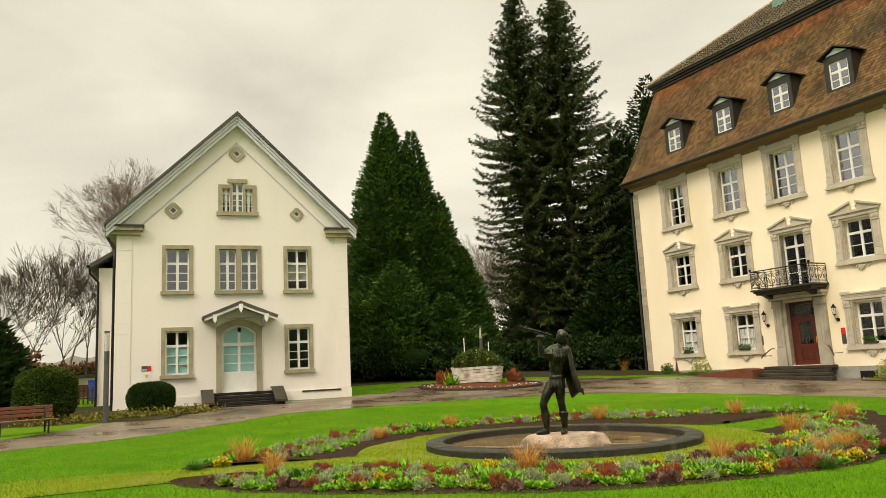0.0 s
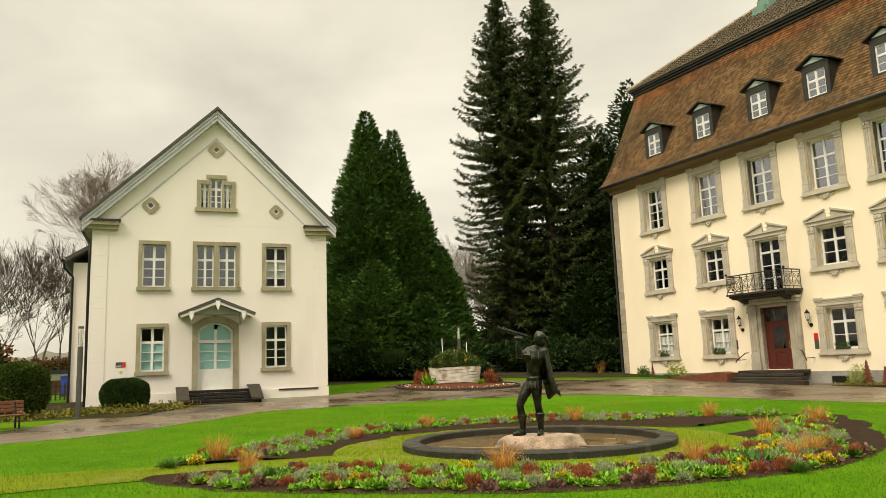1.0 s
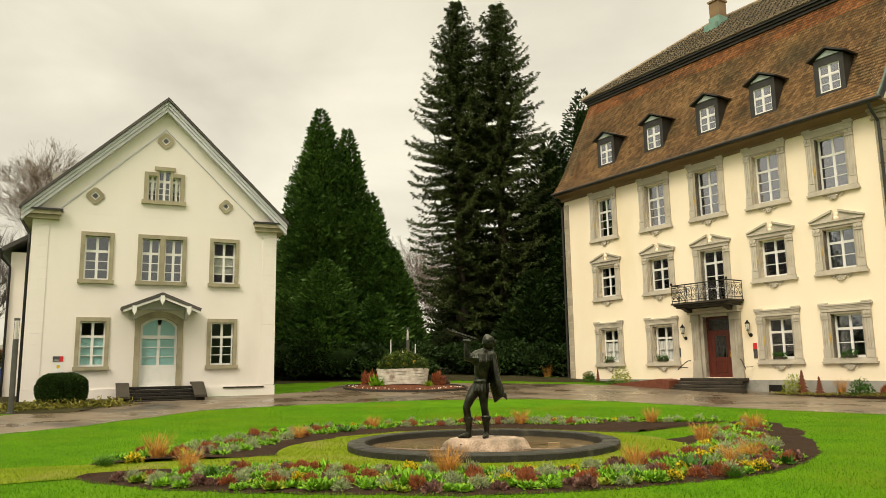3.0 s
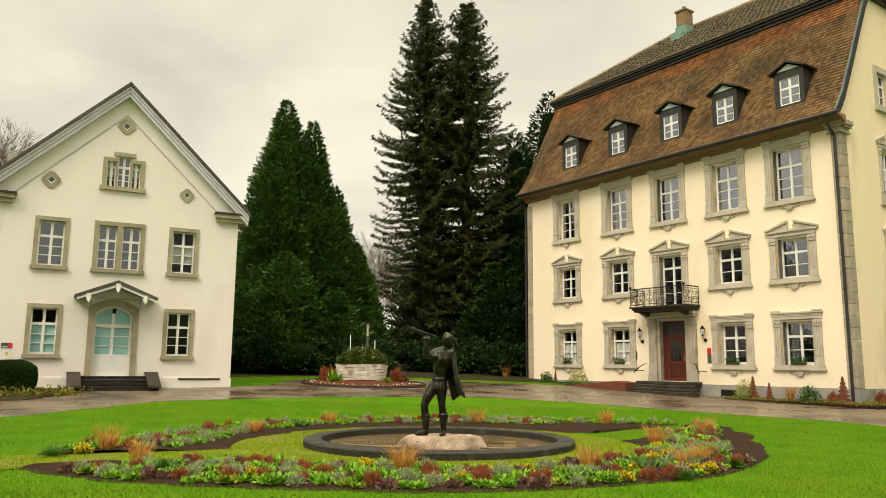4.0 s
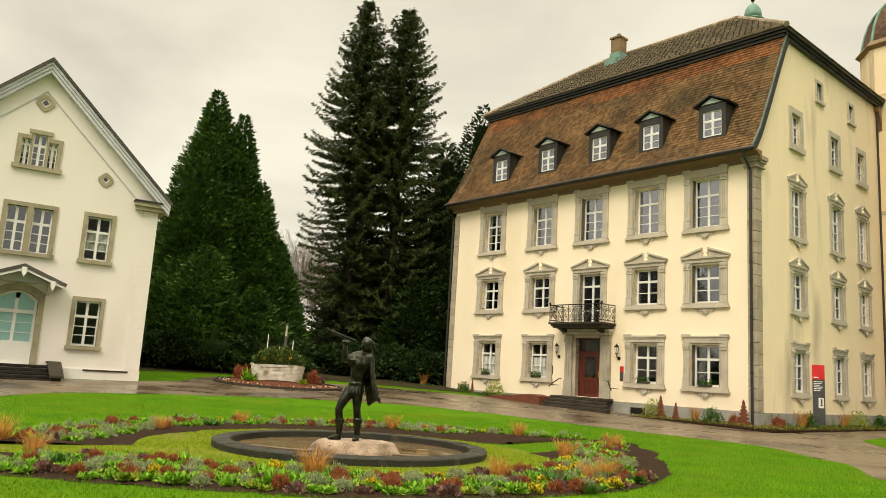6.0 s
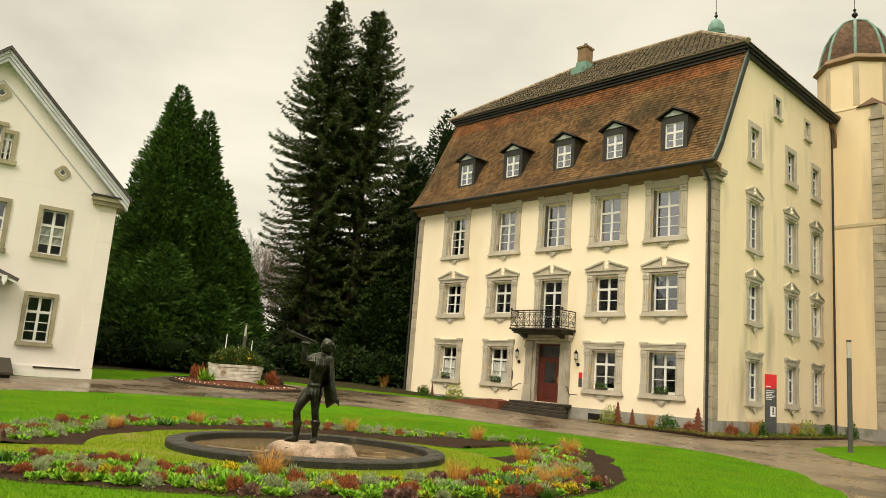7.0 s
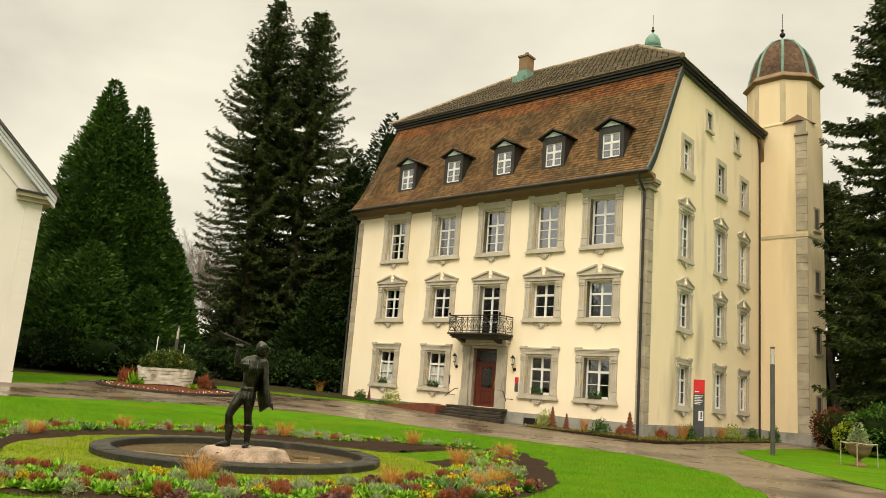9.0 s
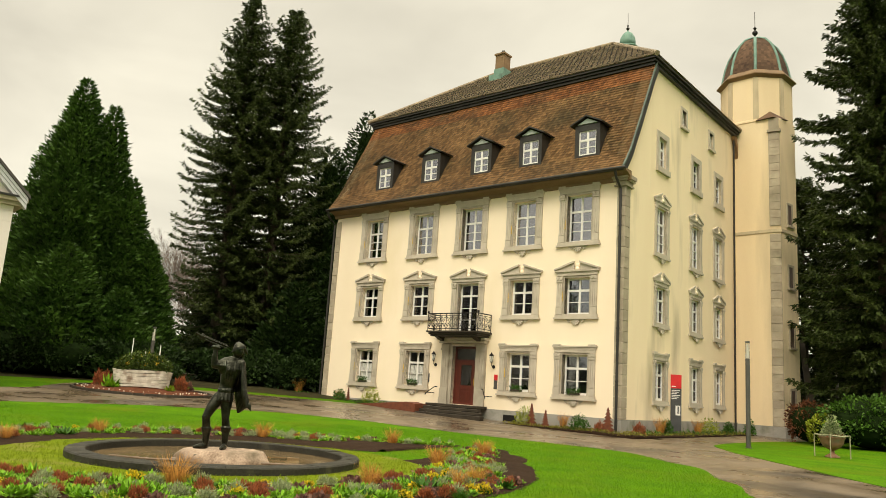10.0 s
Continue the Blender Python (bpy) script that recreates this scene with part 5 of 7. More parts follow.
# lower wing behind
wing = B()
box(wing, -HW - 1.02, -HW - 0.02, 3.2, WLEN - 1, WB, 7.2)
part("wing_wall", wing, M["plaster_white"], house, "white side wing wall")
wr = B()
extrude_xz(wr, [(-HW - 1.32, 7.18), (-HW - 0.02, 8.0), (-HW - 0.02, 8.2), (-HW - 1.37, 7.36)], 2.7, WLEN - 0.5)
part("wing_roof", wr, M["slate"], house)
part("wing_gutter", tube(tube(B(), [(-HW - 1.42, 2.6, 7.2), (-HW - 1.42, WLEN, 7.2)], 0.09, 8), [(-HW - 1.38, 2.8, 7.1), (-HW - 1.38, 2.9, 6.9), (-HW - 1.03, 3.12, 6.5), (-HW - 1.03, 3.12, 0.2)], 0.055, 8), M["iron"], house)

# door with arched stone frame
DCX = 0.06
arch = lambda hw, z0, rise, n=14: [(DCX - hw + 2 * hw * k / n, z0 + rise * (1 - (2 * k / n - 1) ** 2)) for k in range(n + 1)]
fr = B()
outer, inner = arch(1.02, 3.98, 0.36), arch(0.78, 3.72, 0.36)
for a, b, c, d in zip(outer, outer[1:], inner, inner[1:]):
    extrude_xz(fr, [c, d, b, a], -0.06, 0.30)
for s in (-1, 1):
    xa, xb = sorted((DCX + s * 0.78, DCX + s * 1.02))
    extrude_xz(fr, [(xa, 0.96), (xb, 0.96), (xb, 3.98 if s > 0 else 3.72), (xa, 3.72 if s > 0 else 3.98)], -0.06, 0.30)
dfr = part("door_frame", fr, M["olive_stone"], house, "arched olive stone door frame")
dr = B()
dw = 0.78
box(dr, DCX - dw, DCX + dw, 0.16, 0.22, 0.98, 1.86)
for x0, x1 in ((DCX - dw, DCX - dw + 0.10), (DCX - 0.06, DCX + 0.06), (DCX + dw - 0.10, DCX + dw)):
    box(dr, x0, x1, 0.16, 0.22, 1.862, 3.75)
for z in (1.862, 2.30, 2.72, 3.12):
    box(dr, DCX - dw + 0.1, DCX + dw - 0.1, 0.17, 0.21, z, z + (0.09 if z < 1.9 else 0.035))
box(dr, DCX - dw, DCX + dw, 0.145, 0.23, 3.12, 3.27)
ain = arch(0.78, 3.72, 0.36)
aii = arch(0.69, 3.64, 0.34)
for a, b, c, d in zip(ain, ain[1:], aii, aii[1:]):
    extrude_xz(dr, [c, d, b, a], 0.16, 0.22)
hd = part("house_door", dr, M["white_paint"], house, "white double door with teal-blinded panes")
for s in (-1, 1):
    xa, xb = sorted((DCX + s * 0.06, DCX + s * 0.68))
    part("pane", box(B(), xa, xb, 0.188, 0.196, 1.95, 3.12), M["clear_glass"], hd).visible_shadow = False
    part("blind", box(B(), xa, xb, 0.202, 0.208, 1.95, 3.12), M["blind"], hd, "pale teal sheet behind the glass")
    ar = [(max(min(x, xb), xa), z) for x, z in arch(0.69, 3.64, 0.34, 24)]
    pts = [p for p in ar if xa <= p[0] <= xb]
    pts = [p for i, p in enumerate(pts) if i == 0 or abs(p[0] - pts[i - 1][0]) > 1e-4]
    part("fanlight", extrude_xz(B(), [(pts[0][0], 3.27)] + pts + [(pts[-1][0], 3.27)], 0.188, 0.196), M["clear_glass"], hd).visible_shadow = False
    # pale sheet added in place of the sky mirrored by the fanlight
    part("fanlight_blind", extrude_xz(B(), [(pts[0][0], 3.27)] + pts + [(pts[-1][0], 3.27)], 0.202, 0.208), M["blind"], hd, "pale teal sheet behind the glass")
# canopy on carved brackets
can = B()
for s in (-1, 1):
    extrude_xz(can, [(DCX + s * 1.62, 4.30), (DCX, 4.94), (DCX, 5.10), (DCX + s * 1.66, 4.42)], -1.15, -0.01)
canopy = part("canopy", can, M["slate"], house, "small gabled door canopy with white barge boards")
for s in (-1, 1):
    bb = B()
    extrude_xz(bb, [(DCX + s * 1.56, 4.21), (DCX, 4.83), (DCX, 4.935), (DCX + s * 1.58, 4.31)], -1.12, -1.06)
    part("barge_board", bb, M["white_paint"], canopy, "white barge board")
    br = B()
    x = DCX + s * 1.08
    extrude_yz(br, [(0.0, 3.95), (-0.1, 3.95), (-1.05, 4.45), (-1.05, 4.56), (0.0, 4.56)], x - 0.05, x + 0.05)
    part("bracket", br, M["grey_board"], canopy)
for x, z in ((DCX - 1.12, 4.34), (DCX, 4.80), (DCX + 1.12, 4.34)):
    part("drop_ornament", extrude_xz(B(), [(x - 0.09, z + 0.15), (x + 0.09, z + 0.15), (x + 0.09, z - 0.08), (x, z - 0.26), (x - 0.09, z - 0.08)], -1.22, -1.13), M["white_paint"], canopy)
part("tympanum", extrude_xz(B(), [(DCX - 1.20, 4.40), (DCX + 1.20, 4.40), (DCX, 4.86)], -0.4, -0.02), M["grey_board"], canopy)
# steps between stone cheeks
for k in range(5):
    st = B()
    z1 = 1.02 - 0.132 * k
    box(st, DCX - 1.25, DCX + 1.45, -0.55 - 0.3 * k, -0.07 if k == 0 else -0.548 - 0.3 * (k - 1), z1 - 0.12 if k < 4 else -0.2, z1, 0.015)
    part("step", st, M["black_stone"], house, "dark wet stone step")
for xa, xb in ((DCX - 1.62, DCX - 1.26), (DCX + 1.46, DCX + 1.82)):
    ck = B()
    extrude_yz(ck, [(-0.07, -0.2), (-0.07, 1.10), (-0.6, 1.10), (-1.85, 0.60), (-1.85, -0.2)], xa, xb)
    part("cheek_wall", ck, M["black_stone"], house, "dark stone cheek of the steps")
    cp = B()
    extrude_yz(cp, [(-0.07, 1.102), (-0.07, 1.20), (-0.6, 1.20), (-1.98, 0.66), (-1.98, 0.56), (-0.6, 1.102)], xa - 0.08, xb + 0.08)
    part("cheek_cap", cp, M["step_stone"], house)
# plates on the wall
pl = thing("wall_sign", WM @ pose(-3.92, 0, 2.26), "small dark and red sign plate on the white wall", "sign")
part("plate", box(B(), -0.20, 0.06, -0.03, 0.0, -0.11, 0.11), M["sign_dark"], pl)
part("red_field", box(B(), 0.061, 0.20, -0.03, 0.0, -0.11, 0.11), M["sign_red"], pl, "red end field")
for k in range(2):
    part("text_bar", box(B(), -0.17, 0.02, -0.034, -0.031, -0.05 - 0.035 * k, -0.035 - 0.035 * k), M["sign_white"], pl)
pl = thing("crest_sign", WM @ pose(-3.90, 0, 1.9), "white plate with a small golden crest", "sign")
part("plate", box(B(), -0.16, 0.16, -0.03, 0.0, -0.20, 0.18), M["sign_white"], pl)
part("crest", extrude_xz(B(), [(-0.06, 0.10), (0.06, 0.10), (0.06, 0.0), (0, -0.06), (-0.06, 0.0)], -0.036, -0.031), M["yellow"], pl, "golden shield")

# ---- the pool and its bronze figure ----
pool = thing("fountain_pool", pose(CX, CY, 0), "round shallow pool with a dark wet stone rim", "fountain pool")
NB = 30
for k in range(NB):
    a0, a1 = 2 * math.pi * k / NB + 0.0007, 2 * math.pi * (k + 1) / NB - 0.0007
    q = B()
    lo = random.Random(k).uniform(-0.006, 0.006)
    prof = [(2.44, -0.22), (2.80, -0.22), (2.81, 0.118 + lo), (2.785, 0.142 + lo), (2.46, 0.150 + lo), (2.44, 0.13 + lo)]
    cols = []
    for j in range(5):
        a = a0 + (a1 - a0) * j / 4
        cols.append([q.verts.new((r * math.cos(a), r * math.sin(a), z)) for r, z in prof])
    for c, d in zip(cols, cols[1:]):
        for i in range(6):
            q.faces.new((c[i], d[i], d[(i + 1) % 6], c[(i + 1) % 6]))
    q.faces.new(cols[0])
    q.faces.new(list(reversed(cols[-1])))
    bmesh.ops.recalc_face_normals(q, faces=q.faces[:])
    part("rim_stone", q, M["rim"], pool)
part("rim_bed", lathe(B(), [(2.79, -0.3), (2.79, 0.10), (2.46, 0.10), (2.46, -0.3)], 90, cap=False), M["rim"], pool)
part("basin", lathe(B(), [(2.6, -0.30), (2.6, 0.005), (1.2, 0.012), (0.02, 0.02)], 72), M["pool_floor"], pool, "silted brown basin floor under shallow water")
pp = B()
tube(pp, [(-1.95, -0.55, 0.03), (-1.2, -0.92, 0.035), (-0.75, -1.0, 0.04)], 0.02, 8)
tube(pp, [(-0.78, -1.0, 0.04), (-0.70, -1.0, 0.04)], 0.05, 8)
part("water_pipe", pp, M["pipe"], pool, "brown plastic water pipe")
part("water_pipe", tube(B(), [(0.85, -0.95, 0.04), (1.6, -0.95, 0.035), (1.9, -0.75, 0.03)], 0.02, 8), M["pipe"], pool, "brown plastic water pipe")
part("valve_box", box(box(B(), 1.35, 1.6, 0.1, 0.3, -0.02, 0.07, 0.01), 1.05, 1.34, 0.18, 0.24, 0.04, 0.06), M["pool_floor"], pool)

bm = B()
bmesh.ops.create_icosphere(bm, subdivisions=4, radius=1.0)
for v in bm.verts:
    p = v.co.copy()
    n1, n2 = noise.noise(p * 1.3), noise.noise(p * 4.0)
    f = 1 + 0.13 * n1 + 0.05 * n2 + 0.02 * noise.noise(p * 9)
    x, y, z = p.x * 0.90 * f, p.y * 0.62 * f, p.z
    z = min(z, 0.55 + 0.035 * n2) * 0.36 * (1 + 0.4 * (f - 1))
    v.co = (x, y, z)
boulder = thing("boulder", pose(-0.72, 15.55, 0.03), "flat pinkish granite boulder in the pool under the figure", "boulder")
part("stone", bm, M["boulder"], boulder, "", True)
part("name_plate", box(B(), -0.53, -0.32, -0.50, -0.47, 0.04, 0.13, 0.004), M["bronze"], boulder, "small dark plate")


def limb(bm, pts, radii, sides=12):
    """A rounded limb through points."""
    tube(bm, pts, radii, sides)
    for p, r in ((pts[0], radii[0]), (pts[-1], radii[-1])):
        bmesh.ops.create_icosphere(bm, subdivisions=2, radius=r * 0.98, matrix=Matrix.Translation(p))


f = B()
# legs in tall cuffed boots, one knee bent
limb(f, [(-0.19, 0.02, 0.08), (-0.19, 0.02, 0.25), (-0.20, 0.01, 0.40), (-0.225, -0.05, 0.60), (-0.15, -0.03, 0.78), (-0.03, 0.02, 0.98)], [0.055, 0.070, 0.080, 0.078, 0.102, 0.125], 14)
limb(f, [(0.17, 0.02, 0.08), (0.17, 0.02, 0.25), (0.165, 0.02, 0.42), (0.135, -0.01, 0.60), (0.125, 0.0, 0.78), (0.13, 0.02, 0.98)], [0.055, 0.068, 0.080, 0.074, 0.096, 0.120], 14)
limb(f, [(-0.18, 0.05, 0.05), (-0.27, -0.05, 0.048), (-0.37, -0.12, 0.035)], [0.058, 0.055, 0.036])
limb(f, [(0.17, 0.05, 0.05), (0.16, -0.08, 0.048), (0.13, -0.19, 0.035)], [0.058, 0.058, 0.040])
for x, z in ((-0.198, 0.41), (0.166, 0.43)):
    tube(f, [(x, 0.02, z - 0.10), (x, 0.02, z - 0.02), (x, 0.02, z)], [0.085, 0.104, 0.098], 16)
# jacket: flared hem, belt, chest turned a little
tube(f, [(0.06, 0.02, 0.93), (0.07, 0.02, 0.99), (0.09, 0.02, 1.12), (0.10, 0.02, 1.22), (0.13, 0.01, 1.42), (0.15, 0.0, 1.56), (0.155, 0.0, 1.68), (0.17, 0.0, 1.76)], [0.172, 0.178, 0.150, 0.152, 0.185, 0.195, 0.170, 0.09], 18)
tube(f, [(0.09, 0.02, 1.10), (0.09, 0.02, 1.15)], 0.166, 18)
for k in range(6):
    a = -2.6 + 0.42 * k
    tube(f, [(0.09 + 0.15 * math.cos(a), 0.02 + 0.15 * math.sin(a), 1.09), (0.07 + 0.175 * math.cos(a), 0.02 + 0.175 * math.sin(a), 0.92)], [0.015, 0.026], 6)
limb(f, [(0.0, -0.01, 1.67), (0.16, 0.0, 1.71), (0.31, 0.0, 1.66)], [0.095, 0.10, 0.095])
for k in range(4):
    tube(f, [(0.06 + 0.055 * k, -0.14, 1.70), (0.07 + 0.05 * k, -0.19, 1.52), (0.06 + 0.045 * k, -0.165, 1.32)], [0.012, 0.016, 0.010], 6)
# head tilted back under a peaked cap with a feather
limb(f, [(0.19, -0.01, 1.74), (0.215, -0.02, 1.84)], [0.066, 0.064])
bmesh.ops.create_icosphere(f, subdivisions=3, radius=0.112, matrix=Matrix.Translation((0.235, -0.03, 1.90)) @ Matrix.Diagonal((0.95, 1.0, 1.14, 1)))
limb(f, [(0.15, -0.06, 1.885), (0.125, -0.075, 1.875)], [0.035, 0.02])
tube(f, [(0.255, -0.02, 1.925), (0.24, -0.02, 1.985), (0.215, -0.02, 2.045), (0.20, -0.02, 2.085)], [0.132, 0.122, 0.075, 0.018], 14)
tube(f, [(0.30, 0.03, 1.97), (0.37, 0.05, 1.93), (0.42, 0.06, 1.85)], [0.05, 0.04, 0.016], 8)
limb(f, [(0.31, 0.02, 1.86), (0.33, 0.02, 1.76)], [0.055, 0.035])
# raised arm with gathered sleeve, fist round three long trumpets
limb(f, [(0.02, -0.02, 1.66), (-0.10, -0.08, 1.61), (-0.18, -0.12, 1.60)], [0.10, 0.086, 0.068])
limb(f, [(-0.18, -0.12, 1.60), (-0.19, -0.14, 1.76), (-0.185, -0.15, 1.90)], [0.070, 0.055, 0.045])
for k in range(5):
    tube(f, [(-0.10 + 0.045 * k, -0.09, 1.70), (-0.09 + 0.045 * k, -0.14, 1.60), (-0.07 + 0.045 * k, -0.12, 1.46 - 0.03 * k)], [0.026, 0.034, 0.014], 6)
limb(f, [(-0.13, -0.16, 1.93), (-0.23, -0.17, 1.95)], [0.045, 0.043])
for k, (x0, z0, x1, z1) in enumerate(((0.06, 1.965, -0.50, 2.150), (0.02, 1.935, -0.42, 2.080), (0.03, 1.995, -0.40, 2.135))):
    y0, y1 = -0.12 + 0.035 * k, -0.22 + 0.05 * k
    tube(f, [(x0, y0, z0), ((x0 + x1) / 2, (y0 + y1) / 2, (z0 + z1) / 2), (x1, y1, z1), (x1 - 0.05, y1 - 0.01, z1 + 0.022), (x1 - 0.085, y1 - 0.015, z1 + 0.036)], [0.012, 0.014, 0.016, 0.024, 0.044], 10)
# lowered arm under the cape, hand holding its hem
limb(f, [(0.32, 0.0, 1.66), (0.36, 0.03, 1.40), (0.41, 0.0, 1.14), (0.50, -0.04, 0.92)], [0.088, 0.085, 0.078, 0.060])
for k in range(6):
    q = k / 5
    tube(f, [(0.24 + 0.10 * q, 0.10 - 0.16 * q, 1.70), (0.27 + 0.11 * q, 0.13 - 0.22 * q, 1.36), (0.31 + 0.13 * q, 0.12 - 0.23 * q, 1.02), (0.37 + 0.13 * q, 0.09 - 0.19 * q, 0.70 + 0.11 * q)], [0.036, 0.050, 0.056, 0.034], 8)
for k in range(4):
    tube(f, [(0.52, -0.06, 0.90 - 0.02 * k), (0.575, -0.08, 0.88 - 0.025 * k), (0.60, -0.08, 0.84 - 0.03 * k)], [0.03, 0.02, 0.010], 6)
figure = part("bronze_statue", f, M["bronze"], None)
figure.matrix_basis = pose(-0.92, 15.57, 0.225)
rem = figure.modifiers.new("remesh", "REMESH")
rem.mode, rem.voxel_size, rem.use_smooth_shade = "VOXEL", 0.011, True
sm = figure.modifiers.new("smooth", "SMOOTH")
sm.iterations, sm.factor = 2, 0.5
tagged(figure, "dark bronze statue of a standing horn blower on the boulder", "statue")

# ---- plants of the beds ----
L = {}
L["green"] = leaf_material("fresh_green_leaf", (0.085, 0.225, 0.012), (0.22, 0.43, 0.030), 3.0)
L["deep"] = leaf_material("deep_green_leaf", (0.028, 0.085, 0.010), (0.06, 0.16, 0.018), 3.0)
L["silver"] = leaf_material("silver_grey_leaf", (0.20, 0.25, 0.12), (0.44, 0.48, 0.27), 3.0)
L["heather"] = leaf_material("rust_red_heather", (0.20, 0.052, 0.024), (0.43, 0.15, 0.065), 3.0)
L["gold"] = leaf_material("golden_yellow_leaf", (0.48, 0.34, 0.02), (0.75, 0.60, 0.05), 3.0)
L["plum"] = leaf_material("plum_brown_leaf", (0.11, 0.05, 0.045), (0.30, 0.17, 0.13), 3.0)
L["straw"] = leaf_material("orange_straw", (0.40, 0.18, 0.04), (0.66, 0.36, 0.10), 3.0, 0.4)
L["tuft"] = leaf_material("dark_tuft_grass", (0.04, 0.10, 0.012), (0.08, 0.19, 0.025), 3.0)
L["lime"] = leaf_material("lime_leaf", (0.20, 0.25, 0.02), (0.38, 0.42, 0.05), 3.0)
L["rusty"] = leaf_material("dead_brown_leaf", (0.11, 0.045, 0.015), (0.24, 0.11, 0.04), 2.0)


def kites(base, way, up, length, width, cup=0.25):
    """Leaves: one four-cornered blade for each base point, along way, spread across, bent along up."""
    base, way, up = (np.asarray(a, float) for a in (base, way, up))
    n = len(base)
    length, width = np.broadcast_to(length, n)[:, None], np.broadcast_to(width, n)[:, None]
    way = way / (np.linalg.norm(way, axis=1, keepdims=True) + 1e-9)
    side = np.cross(way, up)
    side /= np.linalg.norm(side, axis=1, keepdims=True) + 1e-9
    lift = np.cross(side, way)
    mid = base + way * length * 0.5 + lift * length * cup * 0.4
    v = np.stack([base, mid + side * width / 2, base + way * length, mid - side * width / 2], 1).reshape(-1, 3)
    return v, np.arange(4 * n).reshape(-1, 4)


def merge(*sets):
    vs, fs, off = [], [], 0
    for v, f in sets:
        vs.append(v)
        fs.append(f + off)
        off += len(v)
    return np.concatenate(vs), np.concatenate(fs)


def dome_dirs(rs, n, low=0.1, high=1.0):
    z, a = rs.uniform(low, high, n), rs.uniform(0, 2 * np.pi, n)
    r = np.sqrt(np.maximum(0, 1 - z * z))
    return np.stack([r * np.cos(a), r * np.sin(a), z], 1)


def rosette(seed, n, length, width, spread=0.10, low=0.15):
    rs = np.random.RandomState(seed)
    d = dome_dirs(rs, n, low, 0.80)
    base = d * [spread, spread, spread * 0.6] * rs.uniform(0.2, 1, (n, 1)) + [0, 0, 0.02]
    return kites(base, d + rs.normal(0, 0.15, (n, 3)), np.tile([0, 0, 1.0], (n, 1)) + 0.01, length * rs.uniform(0.6, 1.15, n), width * rs.uniform(0.7, 1.2, n), -0.5)


def cushion(seed, n, radius, height, length, width, upright=0.3):
    rs = np.random.RandomState(seed)
    d = dome_dirs(rs, n, 0.02, 1.0)
    base = d * [radius, radius, height] * rs.uniform(0.55, 1.0, (n, 1)) * (1 + 0.15 * np.sin(d[:, :1] * 7 + seed))
    return kites(base, d + rs.normal(0, 0.4, (n, 3)) + [0, 0, upright], rs.normal(0, 1, (n, 3)), length * rs.uniform(0.6, 1.2, n), width)


def blades(seed, n, height, spread, width, lean=0.35):
    rs = np.random.RandomState(seed)
    a = rs.uniform(0, 2 * np.pi, n)
    out = np.stack([np.cos(a), np.sin(a), np.zeros(n)], 1)
    base = out * rs.uniform(0, 1, (n, 1)) * spread * 0.45
    way = out * rs.uniform(0.05, lean, (n, 1)) * 1.6 + [0, 0, 1.0]
    h = height * rs.uniform(0.45, 1.1, n)
    lower = kites(base, way, out + 0.01, h * 0.62, width)
    tip = base + way / np.linalg.norm(way, axis=1, keepdims=True) * h[:, None] * 0.5
    upper = kites(tip, way + out * 0.55 + [0, 0, -0.15], out + 0.01, h * 0.6, width * 0.8)
    return merge(lower, upper)


def plant(name, label, kinds, height_mat=None):
    """A plant: one Empty with a mesh a part."""
    ob = thing(name, pose(0, 0, -50), label, "plant", "plants of the ring bed")
    for sub, (v, fc), mat in kinds:
        put(sub, cloud_mesh(sub, v, fc, mat), ob)
    return ob


STOCK = {}
for s in range(3):
    STOCK["primrose", s] = plant("primrose_plant", "fresh green leafy bedding plant in dark soil", [("leaves", rosette(10 + s, 150, 0.125, 0.062, 0.19, 0.0), L["green"])])
    STOCK["broadleaf", s] = plant("broadleaf_plant", "tall deep green broad-leaved plant in dark soil", [("leaves", rosette(20 + s, 55, 0.28, 0.11, 0.14, 0.10), L["green"] if s else L["deep"])])
    STOCK["santolina", s] = plant("silver_santolina", "silver-grey cushion plant with fine leaves", [("leaves", cushion(30 + s, 420, 0.18, 0.23, 0.075, 0.016), L["silver"])])
    STOCK["heather", s] = plant("red_heather", "rust-red bushy heather cushion", [("foliage", cushion(40 + s, 420, 0.17, 0.20, 0.10, 0.016, 0.9), L["heather"])])
    STOCK["gold", s] = plant("golden_spurge", "golden yellow leafy low bush", [("leaves", cushion(50 + s, 170, 0.18, 0.20, 0.07, 0.05), L["gold"]), ("lower_leaves", cushion(55 + s, 70, 0.19, 0.13, 0.08, 0.05), L["deep"])])
    STOCK["plum", s] = plant("plum_coral_bells", "plum-brown crinkled leaf plant", [("leaves", cushion(60 + s, 130, 0.19, 0.17, 0.085, 0.075), L["plum"])])
    STOCK["lime", s] = plant("lime_bedding_plant", "lime and green variegated bedding plant", [("leaves", rosette(65 + s, 60, 0.13, 0.07, 0.12), L["lime"]), ("lower_leaves", rosette(68 + s, 30, 0.14, 0.08, 0.13), L["green"])])
for s in range(2):
    STOCK["grass", s] = plant("orange_grass", "orange-brown ornamental grass tuft with arching blades", [("foliage", blades(70 + s, 330, 0.52, 0.30, 0.008, 0.30), L["straw"])])
    STOCK["tuft", s] = plant("green_grass_tuft", "dark green fine grass tuft", [("foliage", blades(80 + s, 320, 0.26, 0.34, 0.010, 0.7), L["tuft"])])
spots = []


def bed_height(table_in, table_out, r, a):
    ri, ro = between(table_in, a), between(table_out, a)
    f = min(1, max(0, (r - ri) / (ro - ri)))
    return 0.07 * math.sin(math.pi * f)


